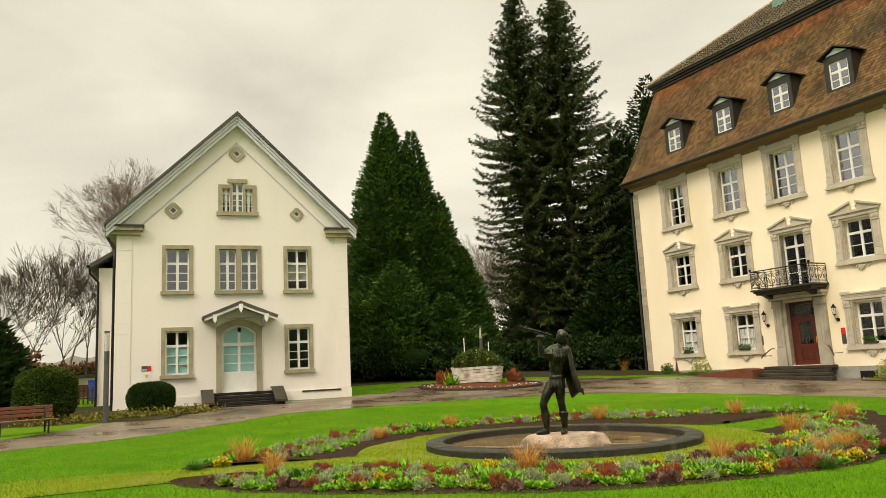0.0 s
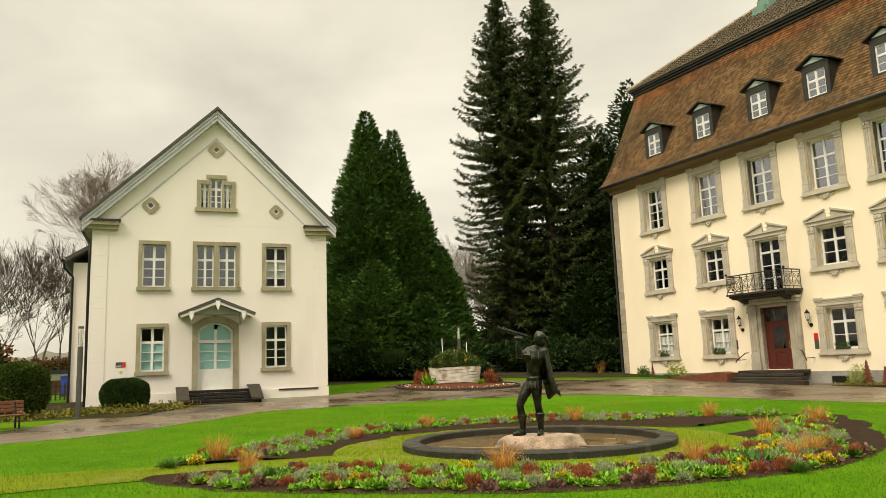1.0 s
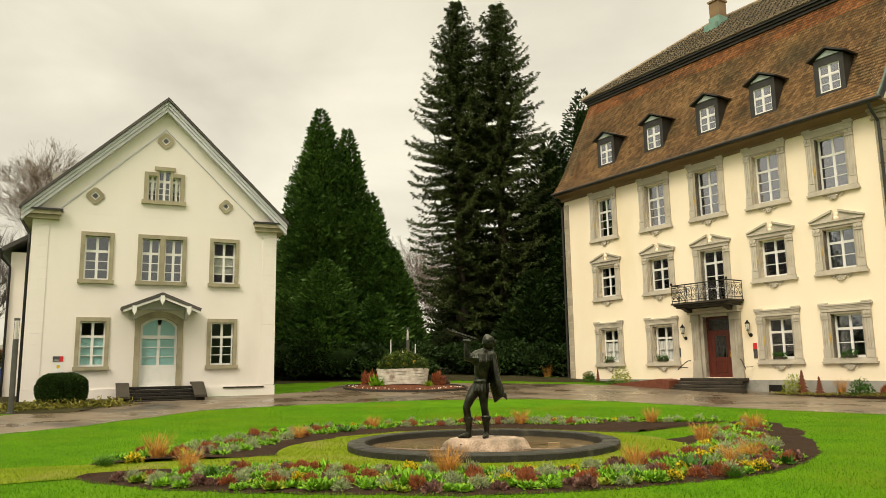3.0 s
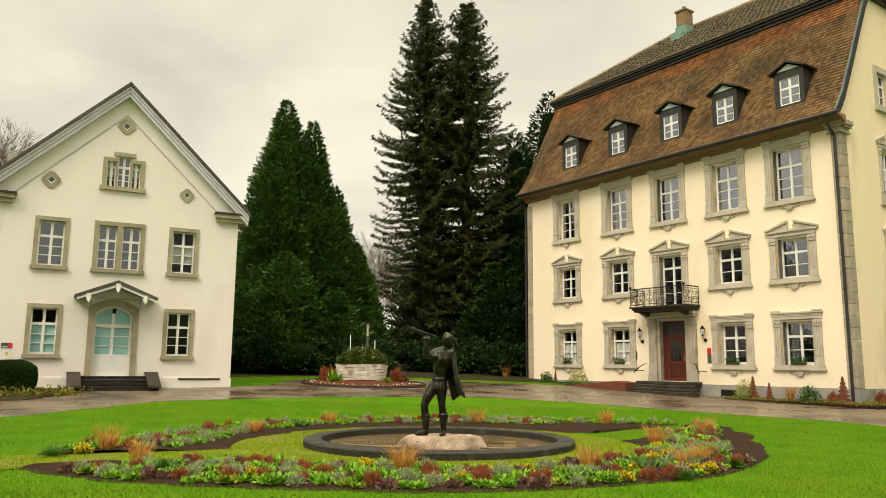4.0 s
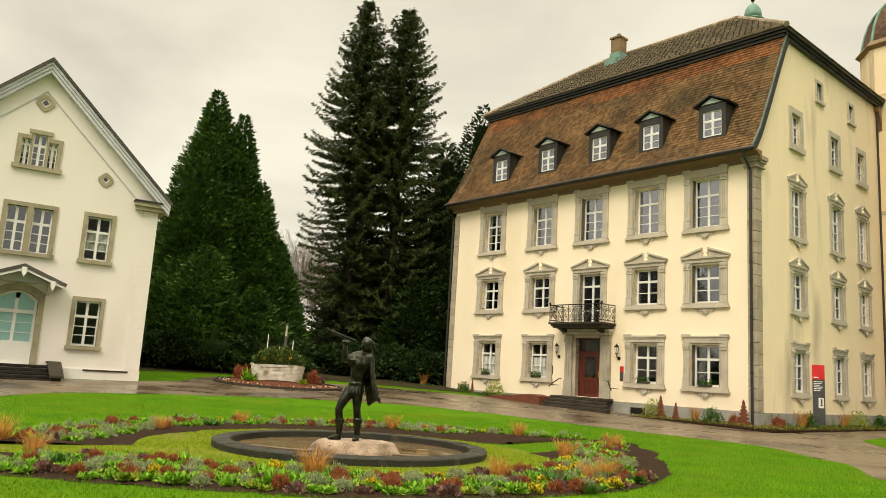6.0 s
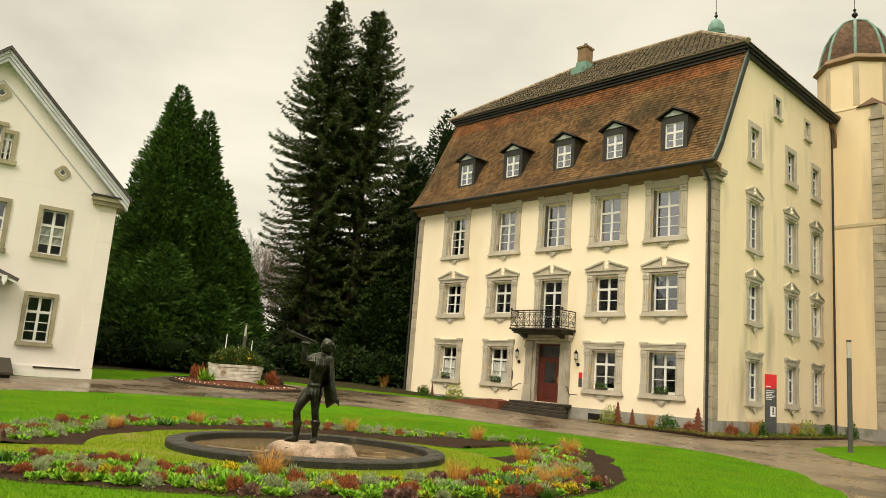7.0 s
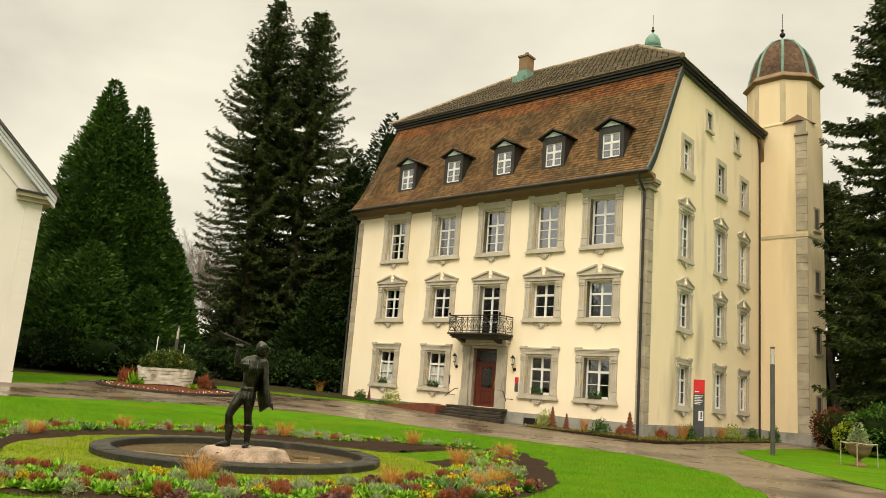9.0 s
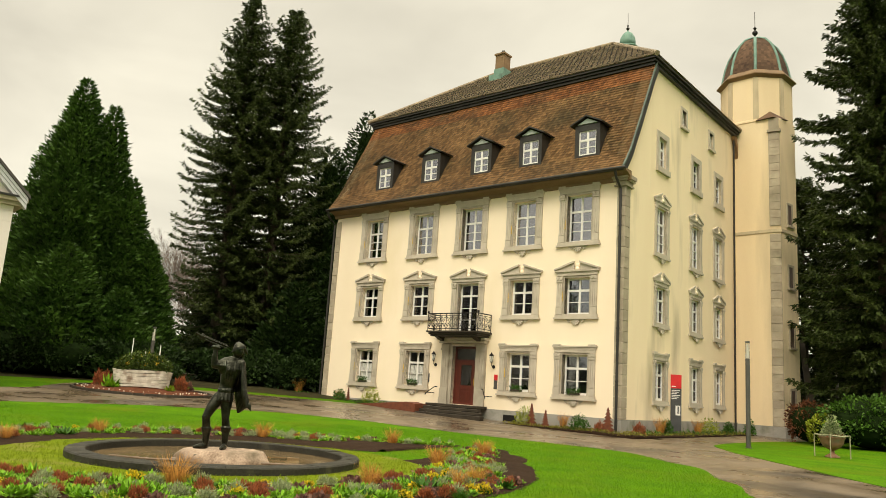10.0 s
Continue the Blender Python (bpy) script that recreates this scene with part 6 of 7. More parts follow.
def set_plant(kind, x, y, rnd, scale=1.0, lift=0.02):
    if any((x - px) ** 2 + (y - py) ** 2 < gap * gap for px, py, gap in spots):
        return False
    n = 2 if kind in ("grass", "tuft") else 3
    src = STOCK[kind, rnd.randrange(n)]
    k = scale * rnd.uniform(0.54, 0.82) * (1.25 if kind == "grass" else 1.0)
    ob = copy_thing(src, pose(x, y, ground_z(x, y) + lift, 0, 0, rnd.uniform(0, 360)))
    ob.scale = (k, k, k * rnd.uniform(0.9, 1.1))
    spots.append((x, y, 0.20 if kind not in ("grass",) else 0.30))
    return True


rnd = random.Random(11)
for x, y, k in ((-6.86, 13.89, 1.0), (-5.51, 12.26, 1.0), (-1.17, 11.82, 1.12), (1.72, 12.42, 1.05), (3.66, 16.18, 1.1), (5.63, 19.59, 1.05), (-5.25, 17.65, 1.0), (-3.99, 20.31, 1.0), (-0.08, 21.15, 1.0), (3.51, 21.60, 1.0)):
    set_plant("grass", x, y, rnd, k)
for x, y in ((-7.08, 13.45), (-4.1, 12.4), (-1.71, 11.75), (2.11, 11.25)):
    set_plant("gold", x, y, rnd, 1.1)
for x, y in ((3.0, 11.55), (-7.4, 13.0), (-5.0, 11.9)):
    set_plant("tuft", x, y, rnd, 1.2)
set_plant("broadleaf", -0.80, 11.65, rnd, 1.2)
set_plant("broadleaf", -3.2, 12.3, rnd, 1.1)
set_plant("broadleaf", 2.6, 12.2, rnd, 1.2)
MIX = ["primrose"] * 14 + ["santolina"] * 5 + ["heather"] * 4 + ["plum"] * 3 + ["gold"] * 1 + ["lime"] * 5 + ["broadleaf"] * 1
for table_in, table_out, a0, a1, lo, hi, tries in ((FRONT_IN, FRONT_OUT, -138, -22, 0.20, 0.92, 3000), (FRONT_IN, FRONT_OUT, -22, 37, 0.10, 0.68, 1500), (BACK_IN, BACK_OUT, 44, 200, 0.32, 0.97, 2600)):
    for _ in range(tries):
        a, fr = rnd.uniform(a0, a1), rnd.uniform(lo, hi)
        if table_in is BACK_IN and a > 165:
            fr = rnd.uniform(0.25, 0.95)
        if table_in is BACK_IN and a < 60 and fr < 0.7:
            continue
        if table_in is FRONT_IN and -6 < a < 24 and fr < 0.28:
            continue
        r = between(table_in, a) + (between(table_out, a) - between(table_in, a)) * fr
        set_plant(rnd.choice(MIX), CX + r * math.cos(radians(a)), CY + r * math.sin(radians(a)), rnd)
# the stock plants themselves stand in the bed too
for i, src in enumerate(STOCK.values()):
    a = -134 + i * 4.6
    r = between(FRONT_IN, a) + 0.66 * (between(FRONT_OUT, a) - between(FRONT_IN, a))
    src.matrix_basis = pose(CX + r * math.cos(radians(a)), CY + r * math.sin(radians(a)), 0.03, 0, 0, 40 * i)
    src.scale = (0.7, 0.7, 0.65)

# ---- trees ----
L["thuja"] = leaf_material("dark_thuja_spray", (0.022, 0.056, 0.010), (0.062, 0.125, 0.020), 0.35, 0.2)
L["spruce"] = leaf_material("dark_spruce_needles", (0.024, 0.040, 0.010), (0.068, 0.092, 0.022), 0.35, 0.2)
L["yew"] = leaf_material("black_green_needles", (0.010, 0.024, 0.006), (0.029, 0.058, 0.012), 0.4, 0.15)
L["box"] = leaf_material("clipped_box_leaf", (0.016, 0.036, 0.007), (0.040, 0.078, 0.013), 1.2, 0.15)
L["hedge"] = leaf_material("olive_hedge_leaf", (0.032, 0.055, 0.009), (0.075, 0.115, 0.018), 1.2, 0.15)
L["laurel"] = leaf_material("laurel_leaf", (0.035, 0.090, 0.014), (0.085, 0.18, 0.025), 0.8, 0.2)
L["beech"] = leaf_material("copper_beech_leaf", (0.085, 0.028, 0.016), (0.19, 0.075, 0.032), 0.8, 0.2)
L["olive"] = leaf_material("olive_spruce_needles", (0.022, 0.030, 0.010), (0.060, 0.075, 0.022), 0.8, 0.2)
L["litter"] = leaf_material("yellow_green_cover", (0.12, 0.12, 0.02), (0.25, 0.22, 0.045), 1.5, 0.2)


def bent_trunk(bm, h, r, lean=0.0, sides=10):
    tube(bm, [(lean * f * f, 0.08 * math.sin(3 * f), h * f - 0.3 * (f == 0)) for f in (0, 0.1, 0.3, 0.6, 0.85, 1)], [r * 1.25, r, r * 0.8, r * 0.5, r * 0.2, 0.02], sides)
    return bm


def spruce(seed, H, R, mat, gap=0.36, start=0.03, droop=0.35, dense=4, size=1.0, power=0.75):
    """A spruce: trunk, whorls of drooping limbs, hanging sprays."""
    rs = np.random.RandomState(seed)
    bm = bent_trunk(B(), H, 0.016 * H)
    sprays, z = [], H * start + 0.4
    limb_pts = []
    while z < H - 0.25:
        f = z / H
        reach = R * min(1.0, 2.6 * (1 - f)) ** power * (0.55 + 0.45 * min(1, f / 0.12)) + 0.12
        for _ in range(rs.randint(5, 9)):
            az, ln = rs.uniform(0, 2 * np.pi), reach * rs.uniform(0.50, 1.15)
            n = max(3, int(ln / 0.20))
            s = np.linspace(0.12, 1, n)
            dz = ln * ((0.10 + 0.5 * max(0.0, f - 0.6)) * s - droop * (1.15 - 0.9 * f) * s ** 1.6 + 0.22 * s ** 5) + rs.normal(0, 0.05)
            out = np.array([math.cos(az), math.sin(az), 0])
            tang = np.array([-math.sin(az), math.cos(az), 0])
            sway = rs.normal(0, 0.12)
            p = np.outer(s * ln, out) + np.outer(s * s * ln * sway, tang)
            p[:, 2] += z + dz
            if ln > 0.8:
                limb_pts.append((np.array([0, 0, z]), p[n // 2], p[int(n * 0.75)]))
            m = n * dense
            base = np.repeat(p, dense, 0) + rs.normal(0, 0.05, (m, 3))
            sg = rs.choice([-1, 1], m)[:, None]
            way = out * rs.uniform(0.3, 1.0, (m, 1)) + tang * sg * rs.uniform(0.2, 1.0, (m, 1)) * (1 - 0.5 * np.repeat(s, dense)[:, None])
            way[:, 2] += rs.uniform(-1.15, 0.20, m)
            sprays.append(kites(base, way, rs.normal(0, 0.4, (m, 3)) + [0, 0, 1], size * rs.uniform(0.22, 0.52, m), size * rs.uniform(0.08, 0.16, m), -0.3))
        z += gap * rs.uniform(0.7, 1.2) * (1.0 - 0.35 * f)
    for a, b, c in limb_pts[::2]:
        tube(bm, [a, b, c], [0.05, 0.03, 0.008], 4, False)
    v, fc = merge(*sprays)
    return bm, (v, fc)


def cone_tree(seed, H, R, n, spray=0.42, lobes=5, belly=0.20, power=0.85):
    """A dense cypress: upswept sprays all over an uneven cone round a core coloured shade-dark."""
    rs = np.random.RandomState(seed)
    f = 1 - np.sqrt(rs.uniform(0, 1, n))
    f = np.clip(f * 1.02, 0, 0.995)
    a = rs.uniform(0, 2 * np.pi, n)
    prof = np.minimum(1, (f + 0.02) / belly) ** 0.35 * (1 - np.clip((f - belly) / (1 - belly), 0, 1)) ** power
    lump = np.array([noise.noise((math.cos(q) * 1.6 + seed, math.sin(q) * 1.6, w * 7)) for q, w in zip(a, f)])
    fine = np.array([noise.noise((math.cos(q) * 5 + seed, math.sin(q) * 5, w * 26)) for q, w in zip(a, f)])
    r = R * prof * (1 + 0.36 * lump + 0.32 * fine) * rs.uniform(0.52, 1.05, n) + 0.05
    out = np.stack([np.cos(a), np.sin(a), np.zeros(n)], 1)
    base = out * r[:, None]
    base[:, 2] = f * H
    way = out * rs.uniform(0.5, 1.0, (n, 1)) + np.stack([-np.sin(a), np.cos(a), np.zeros(n)], 1) * rs.normal(0, 0.45, (n, 1))
    way[:, 2] += rs.uniform(0.05, 0.8, n)
    v, fc = kites(base, way, rs.normal(0, 0.5, (n, 3)) + out, spray * rs.uniform(0.55, 1.25, n), spray * rs.uniform(0.25, 0.48, n), 0.2)
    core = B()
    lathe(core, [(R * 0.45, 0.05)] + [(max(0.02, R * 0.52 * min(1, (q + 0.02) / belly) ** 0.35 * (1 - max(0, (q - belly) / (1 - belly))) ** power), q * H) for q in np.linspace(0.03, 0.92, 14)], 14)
    return core, (v, fc)


def bare_tree(seed, H, spread, levels=6, radius=None, droop=0.0, forks=(2, 4), thin=0.010, stems=5):
    """A leafless tree: limbs that fork down to fine twigs."""
    rs = random.Random(seed)
    vs, fs = [], []

    def stick(p, q, r0, r1):
        d = (q - p).normalized()
        u = d.orthogonal().normalized()
        w = d.cross(u)
        n = len(vs)
        for c, r in ((p, r0), (q, r1)):
            for k in range(3):
                a = 2.094 * k
                vs.append(tuple(c + (u * math.cos(a) + w * math.sin(a)) * r))
        for k in range(3):
            fs.append((n + k, n + (k + 1) % 3, n + 3 + (k + 1) % 3, n + 3 + k))

    def grow(p, d, length, r, level):
        steps = 3 if level < 3 else 2
        for _ in range(steps):
            d = (d + Vector((rs.gauss(0, 0.12), rs.gauss(0, 0.12), rs.gauss(0, 0.08) + 0.06 - droop * level * 0.09))).normalized()
            q = p + d * length / steps
            stick(p, q, max(r, thin), max(r * 0.82, thin))
            p, r = q, r * 0.82
            if level >= 2 and level < levels and rs.random() < 0.7:
                side = (d + Vector((rs.gauss(0, 1), rs.gauss(0, 1), rs.gauss(0, 0.5))).normalized() * 0.8).normalized()
                grow(p, side, length * 0.55, r * 0.5, level + 2)
        if level < levels:
            for _ in range(rs.randint(*forks)):
                side = (d + Vector((rs.gauss(0, 1), rs.gauss(0, 1), rs.gauss(0, 0.6))).normalized() * spread).normalized()
                grow(p, side, length * rs.uniform(0.62, 0.85), r * rs.uniform(0.55, 0.72), level + 1)

    if droop > 0.05:
        grow(Vector((0, 0, -0.2)), Vector((0, 0, 1)), H * 0.27, H * 0.012, 0)
    else:
        for k in range(stems):
            a = 2 * math.pi * k / stems + rs.random()
            grow(Vector((0.3 * math.cos(a), 0.3 * math.sin(a), -0.2)), Vector((0.28 * math.cos(a), 0.28 * math.sin(a), 1)).normalized(), H * rs.uniform(0.20, 0.27), H * 0.009, 1)
    return np.array(vs), np.array(fs)


def conifer(name, x, y, label, made, mat, category="tree", group=""):
    core, (v, fc) = made
    t = thing(name, on_ground(x, y), label, category, group)
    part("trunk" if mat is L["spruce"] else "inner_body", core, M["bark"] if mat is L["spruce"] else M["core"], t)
    put("crown", cloud_mesh("crown", v, fc, mat), t, kind="stuff")
    return t


for i, (x, y, H, R, n) in enumerate(((-13.75, 50.4, 18.7, 3.6, 22000), (-11.9, 50.8, 17.3, 2.7, 15000), (-10.2, 50.6, 12.6, 2.7, 11000), (-15.9, 52.5, 11.5, 2.8, 7000), (-8.6, 50.2, 8.6, 2.3, 8000), (-12.6, 47.6, 7.6, 3.3, 10000), (-9.4, 47.8, 5.2, 2.6, 8000))):
    conifer("cypress_tree", x, y, "tall dark green dense cypress behind the white house" if i < 3 else "lower dark green cypress at the foot of taller ones", cone_tree(30 + i, H, R, int(n * 2.6), 0.36, power=0.74), L["thuja"], group="cypress group")
conifer("spruce_tree", -4.45, 57.8, "very tall dark spruce with drooping open limbs", spruce(5, 30.2, 3.6, L["spruce"], gap=0.34, power=0.75, size=0.80, dense=10), L["spruce"], group="pair of spruces")
conifer("spruce_tree", -1.15, 58.0, "very tall dark spruce with drooping open limbs", spruce(9, 30.0, 3.9, L["spruce"], gap=0.34, droop=0.30, power=0.75, size=0.80, dense=10), L["spruce"], group="pair of spruces")
for i, (x, y, H, R) in enumerate(((5.9, 62.5, 23.6, 4.6), (2.9, 61.0, 19.5, 4.2), (8.8, 63.5, 20.5, 4.4), (-3.4, 63.5, 10.5, 4.2), (0.8, 64.5, 11.0, 4.2), (4.6, 57.5, 11.5, 3.6), (1.2, 55.6, 7.5, 3.0), (3.4, 53.8, 5.0, 2.4))):
    conifer("dark_conifer", x, y, "blackish green conifer standing behind the castle", cone_tree(60 + i, H, R, 24000 if i < 3 else 12000, 0.46, power=0.62), L["yew"], group="conifers behind the castle")
# conifers beside the tower
conifer("spruce_tree", 34.2, 36.6, "tall dark conifer with hanging sprays beside the tower", spruce(14, 30.5, 4.4, L["olive"], gap=0.36, droop=0.42, size=0.95, dense=13, power=0.8, start=0.06), L["spruce"])
conifer("spruce_tree", 37.2, 47.5, "dark conifer with an open ragged crown", spruce(21, 19.0, 5.2, L["spruce"], gap=0.36, droop=0.12, power=0.9, start=0.10, size=0.95, dense=10), L["spruce"])
for i, (x, y, H, R) in enumerate(((44.6, 46.5, 11.0, 4.0), (47.0, 47.0, 16.0, 4.6), (48.5, 55.5, 17.0, 3.6))):
    conifer("dark_conifer", x, y, "dark dense conifer behind the far lamp", cone_tree(80 + i, H, R, 8000, 0.5, power=0.7), L["yew"])
# leafless trees
for x, y, H, sp, seed, mat, lv, dr in ((-34.2, 50.0, 17.0, 0.40, 3, "birch", 7, 0.13), (-36.5, 45.0, 11.2, 0.38, 4, "twig", 6, -0.05), (-33.0, 43.5, 11.0, 0.36, 6, "twig", 6, -0.05), (-40.5, 46.5, 12.0, 0.40, 7, "twig", 6, -0.05), (-31.0, 46.5, 11.5, 0.38, 12, "twig", 6, -0.05),
                               (-37.5, 40.5, 10.0, 0.40, 13, "twig", 6, -0.05), (-29.2, 44.0, 9.0, 0.42, 23, "twig", 6, 0.0), (-43.0, 43.0, 11.0, 0.38, 24, "twig", 6, -0.05), (-38.5, 50.0, 12.5, 0.42, 25, "birch", 6, 0.08), (-10.5, 74.0, 14.5, 0.45, 8, "twig", 6, 0.0), (-7.0, 76.0, 13.5, 0.45, 9, "twig", 6, 0.0), (-5.6, 66.0, 15.0, 0.42, 15, "birch", 6, 0.0), (-7.6, 64.0, 12.5, 0.45, 16, "birch", 6, 0.0),
                               (34.5, 52.0, 8.0, 0.5, 10, "twig", 6, 0.05), (33.0, 47.0, 6.5, 0.6, 17, "twig", 6, 0.1)):
    v, fc = bare_tree(seed, H, sp, lv, droop=dr, thin=0.007 if mat == "birch" else 0.010, stems=2 if mat == "twig" else 4)
    t = thing("bare_tree", on_ground(x, y), "leafless birch with fine drooping twigs" if mat == "birch" else "leafless winter tree with grey-brown branches", "tree")
    put("crown", cloud_mesh("crown", v, fc, M[mat]), t)


def bush(name, x, y, rx, ry, h, n, mat, label, leaf=0.09, rough=0.06, seed=0, square=2.6, category="bush", group=""):
    """A rounded bush: leaves over an uneven solid body, near-black for the shade inside."""
    rs = np.random.RandomState(seed)
    d = dome_dirs(rs, n, -0.75, 1.0)
    m = (np.abs(d) ** square).sum(1, keepdims=True) ** (-1 / square)
    lump = np.array([noise.noise(Vector(q) * 2.2 + Vector((seed, 0, 0))) for q in d])[:, None]
    r = m * (1 + rough * 2 * lump) * rs.uniform(1 - rough, 1.0, (n, 1))
    base = d * r * [rx, ry, h / 2] + [0, 0, h / 2]
    base[:, 2] = np.maximum(base[:, 2], 0.03)
    v, fc = kites(base, d + rs.normal(0, 0.6, (n, 3)), rs.normal(0, 1, (n, 3)), leaf * rs.uniform(0.6, 1.3, n), leaf * 0.6)
    t = thing(name, on_ground(x, y), label, category, group)
    bm = B()
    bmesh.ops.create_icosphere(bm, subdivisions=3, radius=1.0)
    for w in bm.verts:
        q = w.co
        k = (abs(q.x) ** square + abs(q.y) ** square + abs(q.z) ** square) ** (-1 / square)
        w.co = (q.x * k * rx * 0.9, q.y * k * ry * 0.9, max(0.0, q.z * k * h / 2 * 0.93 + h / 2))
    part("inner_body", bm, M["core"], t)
    put("foliage", cloud_mesh("foliage", v, fc, mat), t, kind="stuff")
    return t


bush("clipped_bush", -17.90, 28.1, 0.80, 0.80, 1.25, 15000, L["box"], "clipped dark green box bush beside the house wall", 0.07, 0.03, 1, 3.2)
bush("clipped_bush", -20.80, 25.6, 0.98, 1.05, 2.04, 15000, L["hedge"], "large rounded olive-green bush beside the bench", 0.09, 0.05, 2, 2.6)
conifer("dark_conifer", -27.0, 28.6, "dark spreading yew at the garden edge", cone_tree(91, 4.8, 2.7, 9000, 0.4, power=0.6), L["yew"])
bush("laurel_bush", 30.0, 33.2, 2.6, 1.8, 2.6, 6000, L["laurel"], "green laurel bush behind the urn", 0.20, 0.20, 3, 2.2)
bush("laurel_bush", 34.0, 31.0, 2.8, 2.0, 3.0, 6000, L["laurel"], "green laurel bush behind the urn", 0.20, 0.20, 4, 2.2)
bush("beech_bush", 27.8, 34.2, 0.8, 0.7, 1.5, 2000, L["lime"], "yellow-green leafy shrub behind the urn", 0.15, 0.22, 5, 2.0)
bush("beech_bush", 29.0, 36.6, 1.4, 1.2, 2.2, 2600, L["beech"], "reddish brown shrub beside the tower", 0.15, 0.22, 6, 2.0)
# undergrowth behind the lawns
for i, (x, y, rx, h) in enumerate(((-13.0, 45.2, 3.6, 2.4), (-8.2, 46.2, 3.0, 2.2), (-2.2, 52.5, 3.4, 2.2), (1.8, 51.5, 2.2, 2.0), (-33.0, 46.5, 7.0, 1.7), (-41.0, 42.0, 6.0, 3.2), (46.0, 40.0, 5.0, 3.5), (-18.5, 55.0, 5.0, 3.0), (-5.0, 64.0, 7.0, 3.2))):
    bush("shrub", x, y, rx, 1.6, h, 5000, L["yew"] if i != 4 and i != 5 else L["rusty"], "dark evergreen undergrowth below the trees" if i not in (4, 5) else "brown winter shrub by the garden edge", 0.26, 0.22, 20 + i, 2.2, "shrub")

# wooded rise far behind
vs, fs = [], []
N = 260
for k in range(N + 1):
    a = radians(-75 + 150 * k / N)
    r = 330
    top = 13 + 8 * noise.noise((k * 0.045, 2, 0)) + 2.2 * noise.noise((k * 0.5, 7, 0)) + 1.0 * noise.noise((k * 1.7, 9, 0))
    for rr, z in ((r - 60, -2), (r - 20, top * 0.55), (r, top)):
        vs.append((rr * math.sin(a), rr * math.cos(a), z))
for k in range(N):
    for j in range(2):
        fs.append((k * 3 + j, k * 3 + 3 + j, k * 3 + 4 + j, k * 3 + 1 + j))
M["far_wood"] = material("far_winter_wood", (0.085, 0.080, 0.065), (0.15, 0.14, 0.115), 0.05, 0.95, 0.0, fine=0.4)
tagged(put("backdrop", cloud_mesh("backdrop", vs, fs, M["far_wood"])), "hazy grey-brown wooded rise in the distance", "hill", kind="structure")

# ---- lamps, signs, bench, tub and urn ----
def lamp_column(x, y, h, label):
    t = thing("lamp_column", on_ground(x, y), label, "lamp", "lamp columns along the path")
    part("post", tube(B(), [(0, 0, -0.1), (0, 0, h - 0.75)], 0.095, 16), M["lamp_post"], t)
    part("foot_plate", tube(B(), [(0, 0, 0.0), (0, 0, 0.05)], 0.15, 16), M["lamp_post"], t)
    part("glass_cylinder", tube(B(), [(0, 0, h - 0.748), (0, 0, h - 0.09)], 0.085, 16), M["clear_glass"], t, "clear glass cylinder")
    part("reflector_cone", lathe(B(), [(0.078, h - 0.74), (0.058, h - 0.50), (0.040, h - 0.12)], 16), M["frost"], t, "white reflector cone")
    part("cap", tube(B(), [(0, 0, h - 0.088), (0, 0, h)], 0.10, 16), M["lamp_post"], t)


lamp_column(19.99, 29.18, 4.55, "slim grey lamp column on the lawn by the path")
lamp_column(-17.91, 25.19, 3.35, "slim grey lamp column beside the path by the house")
lamp_column(35.3, 42.2, 4.3, "slim grey lamp column behind the urn")
lamp_column(-6.54, 43.5, 3.2, "slim grey lamp column behind the flower tub")

SM = Matrix.Translation((20.75, 36.5, ground_z(20.75, 36.5))) @ Matrix.Rotation(radians(-33), 4, "Z")
sign = thing("info_pillar", SM, "dark grey information pillar with a red head", "sign")
part("panel", box(B(), -0.27, 0.27, -0.06, 0.06, -0.1, 2.40, 0.008), M["sign_dark"], sign)
red = part("red_head", box(B(), -0.27, 0.27, -0.064, 0.064, 2.404, 3.12, 0.008), M["sign_red"], sign, "red head field")
part("title_bar", box(B(), -0.22, 0.0, -0.068, -0.065, 2.48, 2.53), M["sign_white"], red, "white title bar")
for k in range(6):
    part("text_bar", box(B(), -0.22, 0.20 - 0.07 * (k % 3), -0.066, -0.061, 2.28 - 0.085 * k, 2.315 - 0.085 * k), M["sign_white"], sign)
note = part("white_field", box(B(), -0.02, 0.22, -0.068, -0.061, 1.02, 1.52), M["sign_white"], sign, "white pictogram field")
part("pictogram", box(box(B(), 0.08, 0.15, -0.072, -0.069, 1.2, 1.48), 0.06, 0.17, -0.072, -0.069, 1.12, 1.18), M["sign_dark"], note)

bench = thing("garden_bench", Matrix.Translation((-18.35, 21.6, ground_z(-18.35, 21.6))) @ Matrix.Rotation(radians(53), 4, "Z"), "red-brown slatted wooden park bench by the path", "bench")
for k in range(4):
    part("seat_slat", box(B(), -0.95, 0.95, -0.28 + 0.13 * k, -0.18 + 0.13 * k, 0.42, 0.455, 0.006), M["bench_wood"], bench)
for k in range(3):
    part("back_slat", box(B(), -0.95, 0.95, 0.27 + 0.03 * k, 0.30 + 0.03 * k, 0.54 + 0.125 * k, 0.64 + 0.125 * k, 0.006), M["bench_wood"], bench)
for s in (-0.7, 0.7):
    part("bench_leg", tube(B(), [(s, -0.26, -0.05), (s, -0.25, 0.40), (s, 0.2, 0.40), (s, 0.38, 0.92)], 0.03, 8), M["iron"], bench)
    part("bench_leg", tube(B(), [(s, 0.22, -0.05), (s, 0.2, 0.40)], 0.03, 8), M["iron"], bench)

